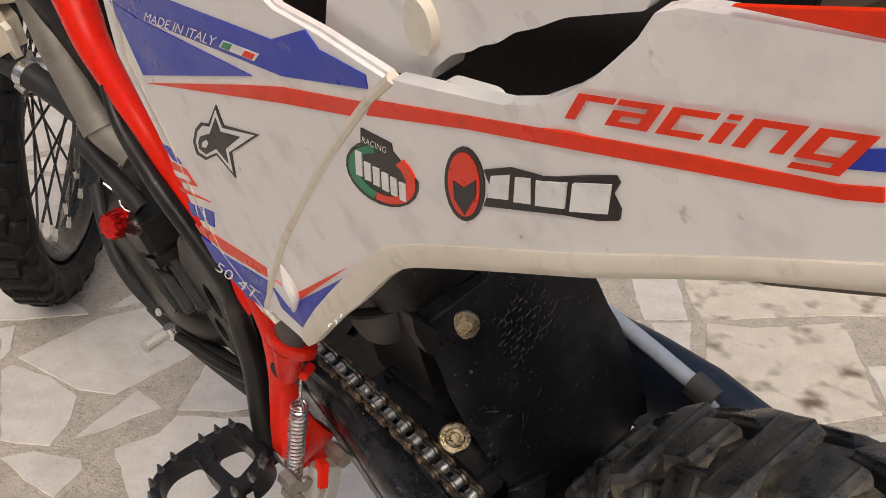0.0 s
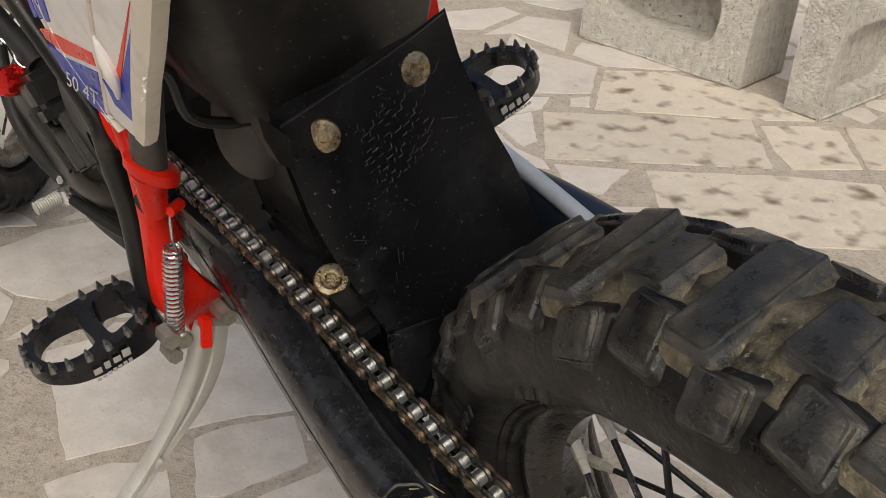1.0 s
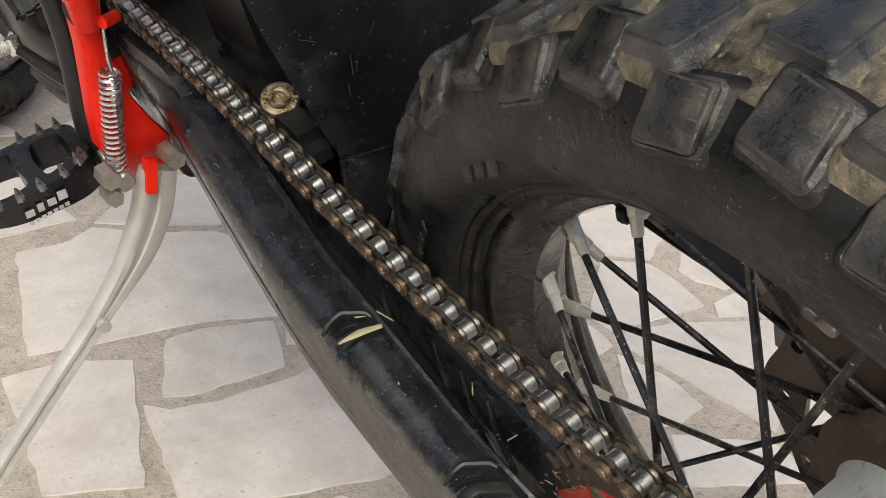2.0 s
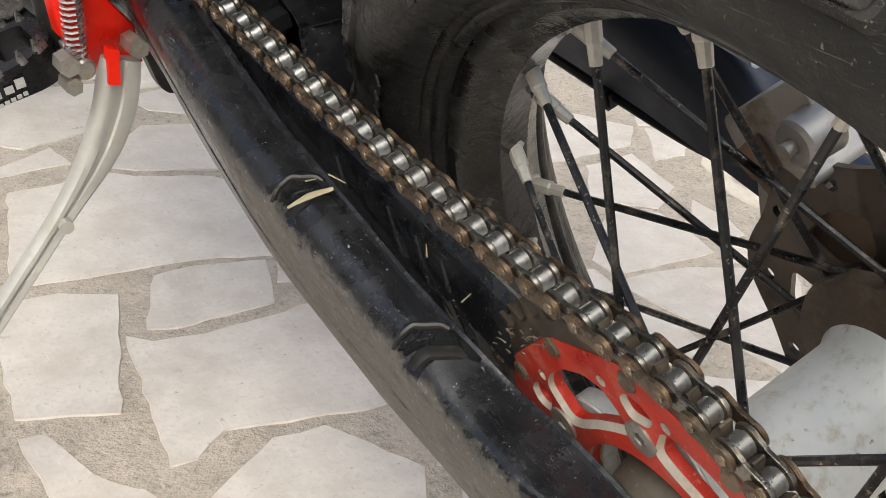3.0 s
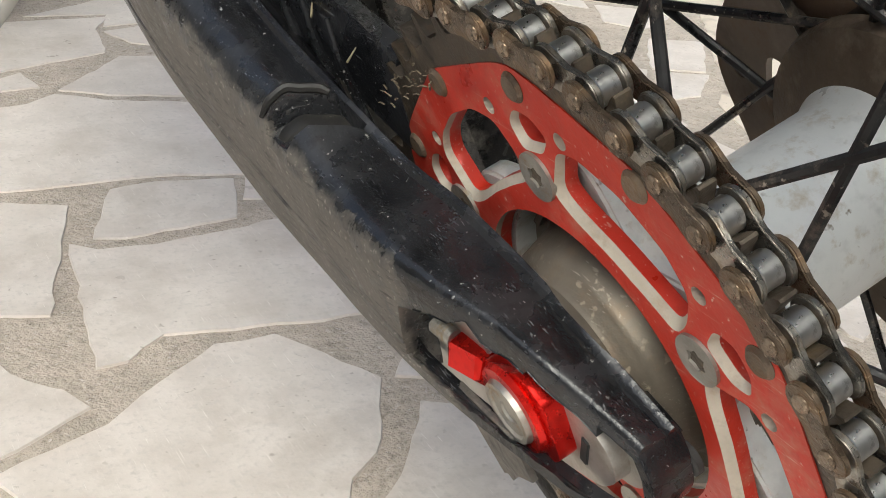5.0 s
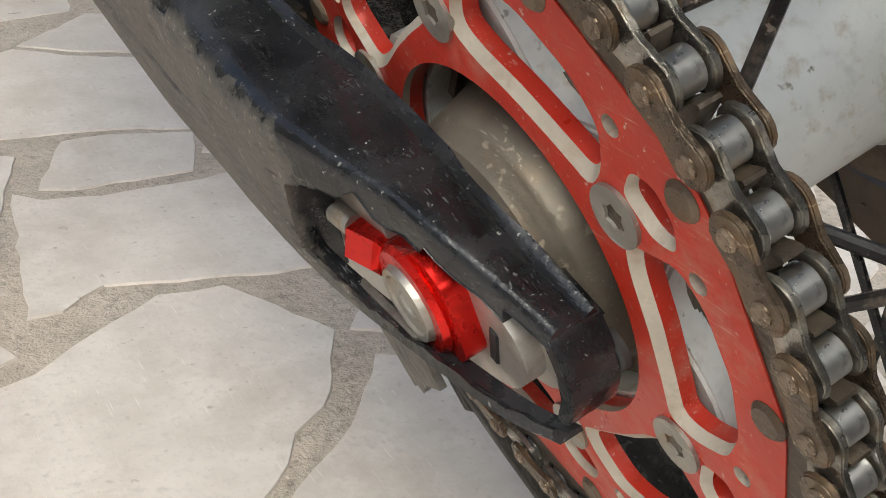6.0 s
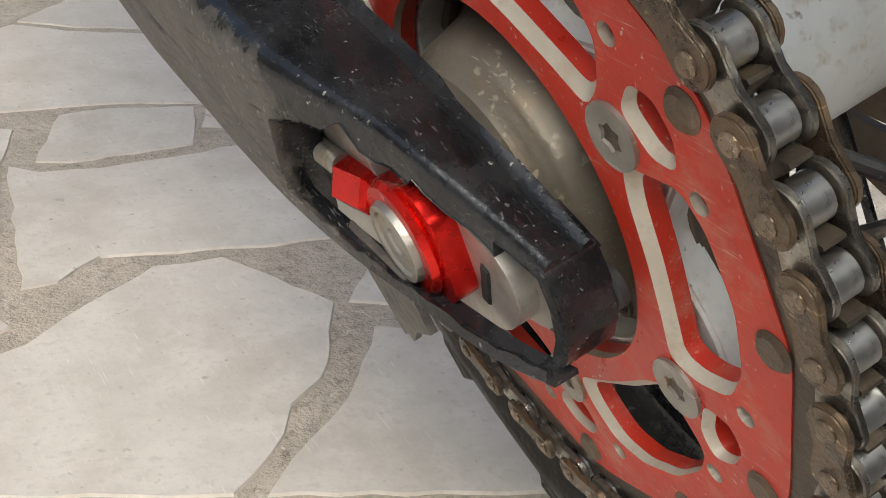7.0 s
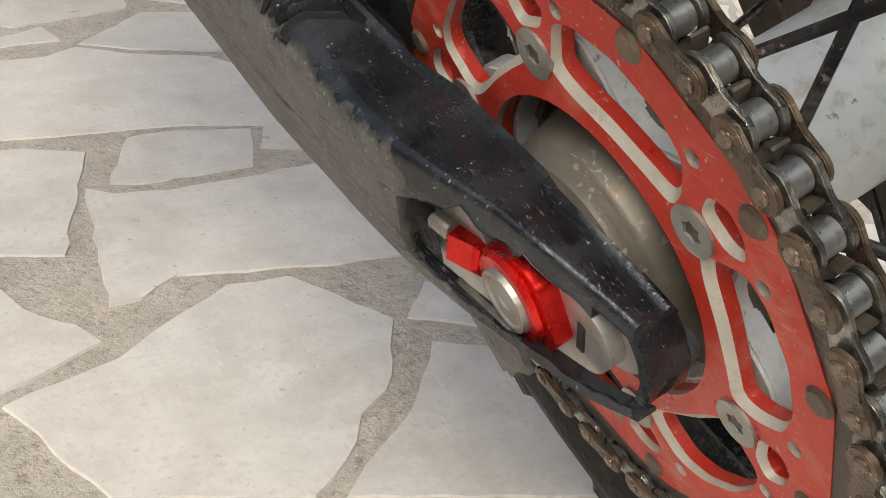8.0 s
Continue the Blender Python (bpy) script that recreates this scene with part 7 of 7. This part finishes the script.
def cells(x0, x1, y0, y1, step, inset, taken):
    """Irregular slabs that fill a stretch of ground, by halving planes between scattered seeds."""
    out = []
    seeds = []
    nx, ny = int((x1 - x0) / step), int((y1 - y0) / step)
    for i in range(-1, nx + 1):
        for j in range(-1, ny + 1):
            seeds.append(Vector((x0 + (i + 0.5 + rs.uniform(-0.38, 0.38)) * step, y0 + (j + 0.5 + rs.uniform(-0.38, 0.38)) * step)))
    for s in seeds:
        if not (x0 < s.x < x1 and y0 < s.y < y1):
            continue
        poly = [s + Vector(d) * step * 1.6 for d in ((-1, -1), (1, -1), (1, 1), (-1, 1))]
        for o in seeds:
            d = o - s
            if o is s or d.length > step * 3:
                continue
            n = d.normalized()
            lim = d.length / 2 - inset
            res = []
            for a, b in zip(poly, poly[1:] + poly[:1]):
                da, db = (a - s).dot(n) - lim, (b - s).dot(n) - lim
                if da <= 0:
                    res.append(a)
                if da * db < 0:
                    res.append(a + (b - a) * (da / (da - db)))
            poly = res
            if len(poly) < 3:
                break
        if len(poly) < 3:
            continue
        if any(inside(p, z) for z in taken for p in poly + [s, (poly[0] + s) / 2, (poly[len(poly) // 2] + s) / 2]):
            continue
        out.append([tuple(p) for p in poly])
    out.sort(key=lambda pl: (Vector(pl[0]) - Vector((0.4, 0.9))).length)
    for pl in out[:230]:
        stone(pl, -0.0008)
    bm = bmesh.new()
    for pl in out[230:]:
        pts = ragged(pl)
        top = [bm.verts.new((p.x, p.y, -0.0008)) for p in pts]
        low = [bm.verts.new((p.x, p.y, -0.006)) for p in pts]
        bm.faces.new(top)
        for i in range(len(pts)):
            j = (i + 1) % len(pts)
            bm.faces.new((low[i], low[j], top[j], top[i]))
    rest = part("far_slab", bm, M_STONE, ground, smooth=False)
    rest["kind"] = "stuff"


def inside(p, z):
    """Whether p lies in the polygon z."""
    hit = False
    for (ax, ay), (bx, by) in zip(z, z[1:] + z[:1]):
        if (ay > p.y) != (by > p.y) and p.x < (bx - ax) * (p.y - ay) / (by - ay) + ax:
            hit = not hit
    return hit


NEAR = [(-0.40, 0.22), (-0.03, 0.13), (0.03, 0.25), (0.02, 0.42), (0.08, 0.62), (0.08, 0.80), (0.06, 0.88), (0.10, 1.0), (0.10, 1.12), (0.22, 1.43), (0.02, 1.44), (-0.24, 1.54), (-0.42, 1.40), (-0.42, 0.6)]
FAR = [(0.62, 0.95), (0.67, 0.78), (0.98, 0.63), (1.30, 0.82), (1.43, 0.82), (1.66, 0.98), (1.47, 1.12), (1.42, 1.5), (1.40, 1.60), (1.66, 2.2), (1.35, 2.2), (1.0, 2.05), (0.9, 1.6), (0.66, 1.30)]
MID = [(0.715, 0.844), (0.783, 0.792), (0.933, 0.725), (0.851, 0.635), (0.750, 0.526), (0.593, 0.578), (0.588, 0.678), (0.621, 0.765)]
THROUGH = [(0.40, 0.73), (0.46, 0.83), (0.56, 0.835), (0.54, 0.56), (0.53, 0.49), (0.45, 0.35), (0.33, 0.26), (0.18, 0.32), (0.21, 0.45), (0.29, 0.61)]
cells(-3.0, 4.4, -2.6, 5.6, 0.27, 0.010, [NEAR, FAR, MID, THROUGH])
# small stones in what the large ones leave open
laid = list(PLACED)
for i in range(26):
    for j in range(26):
        c = Vector((-0.75 + 0.11 * i + rs.uniform(-0.02, 0.02), -0.1 + 0.11 * j + rs.uniform(-0.02, 0.02)))
        if inside(c, NEAR) or inside(c, FAR) or inside(c, MID) or inside(c, THROUGH):
            continue
        r0 = rs.uniform(0.042, 0.055)
        turn = rs.uniform(0, 1.5)
        pl = [c + Vector((math.cos(turn + a), math.sin(turn + a))) * r0 * rs.uniform(0.8, 1.15) for a in (0, 1.3, 2.5, 3.7, 5.0)]
        close = [z for z in laid if abs(z[0][0] - c.x) < 0.6 and abs(z[0][1] - c.y) < 0.6]
        if any(inside(p, z) for z in close for p in pl + [c]) or any(inside(Vector(q), [tuple(p) for p in pl]) for z in close for q in z):
            continue
        stone([tuple(p) for p in pl], -0.0012)


# ---- plain unseen walls added round the yard to cut low sky light ----
for name, size, at in (("wall_north", (9.4, 0.25, 2.6), (0.2, 6.0, 1.29)), ("wall_south", (9.4, 0.25, 2.6), (0.2, -4.6, 1.29)), ("wall_east", (0.25, 10.35, 2.6), (4.78, 0.7, 1.29)), ("wall_west", (0.25, 10.35, 2.6), (-4.38, 0.7, 1.29))):
    w = part(name, block(size, 0.01, pose(*at), None, 1), M_WALL, None)
    tagged(w, "plain unseen wall added to hold back low sky light", "wall", kind="structure")


# ---- hollow concrete blocks ----
def hollow_block(length, height, depth, holes, m, label, webs=()):
    """A concrete block with rounded holes through it, standing on the ground."""
    out = [(0, 0), (length, 0), (length, height), (0, height)]
    loops = [rounded(h, 0.055, 6) for h in holes]
    bm = plate(rounded(out, 0.006, 2), loops, 0, depth)
    es = [e for e in bm.edges if len(e.link_faces) == 2 and e.calc_face_angle(0) > 1.0]
    bmesh.ops.bevel(bm, geom=es, offset=0.004, segments=2, affect="EDGES")
    for size, at in webs:
        block(size, 0.003, pose(*at), bm, 1)
    for cuts in (3, 1):
        bmesh.ops.subdivide_edges(bm, edges=[e for e in bm.edges if e.calc_length() > 0.022], cuts=cuts, use_grid_fill=True)
    for v in bm.verts:
        v.co += Vector((noise.noise(v.co * 60), noise.noise(v.co * 60 + Vector((5, 0, 0))), noise.noise(v.co * 60 + Vector((0, 7, 0))))) * 0.0022
    ob = part("concrete_block", bm, M_CONCRETE, None, angle=40)
    tagged(ob, label, "concrete block", "concrete blocks by the motorcycle")
    ob.matrix_world = m
    return ob


def stand_on(p0, p1):
    """A frame at p0 whose y runs to p1 and whose x runs away behind."""
    y = (Vector((*p1, 0)) - Vector((*p0, 0))).normalized()
    z = Vector((0, 0, 1))
    x = y.cross(z)
    m = Matrix((x, y, z)).transposed().to_4x4()
    m.translation = (*p0, 0.001)
    return m


m1 = stand_on((1.407, 1.325), (1.308, 1.745))
hollow_block(0.43, 0.25, 0.20, [[(0.085, 0.070), (0.375, 0.070), (0.375, 0.195), (0.085, 0.195)]], m1, "grey hollow concrete block lying with its hole sideways", [((0.03, 0.31, 0.145), (0.11, 0.23, 0.1325))])
m2 = stand_on((1.421, 1.127), (1.409, 1.202))
m2 = stand_on((1.80, 1.185), (1.421, 1.127))
hollow_block(0.384, 0.40, 0.078, [[(0.03, 0.03), (0.335, 0.03), (0.335, 0.185), (0.03, 0.185)], [(0.03, 0.225), (0.335, 0.225), (0.335, 0.365), (0.03, 0.365)]], m2, "grey hollow concrete block standing upright on the paving", [((0.02, 0.325, 0.355), (0.058, 0.1825, 0.1975))])
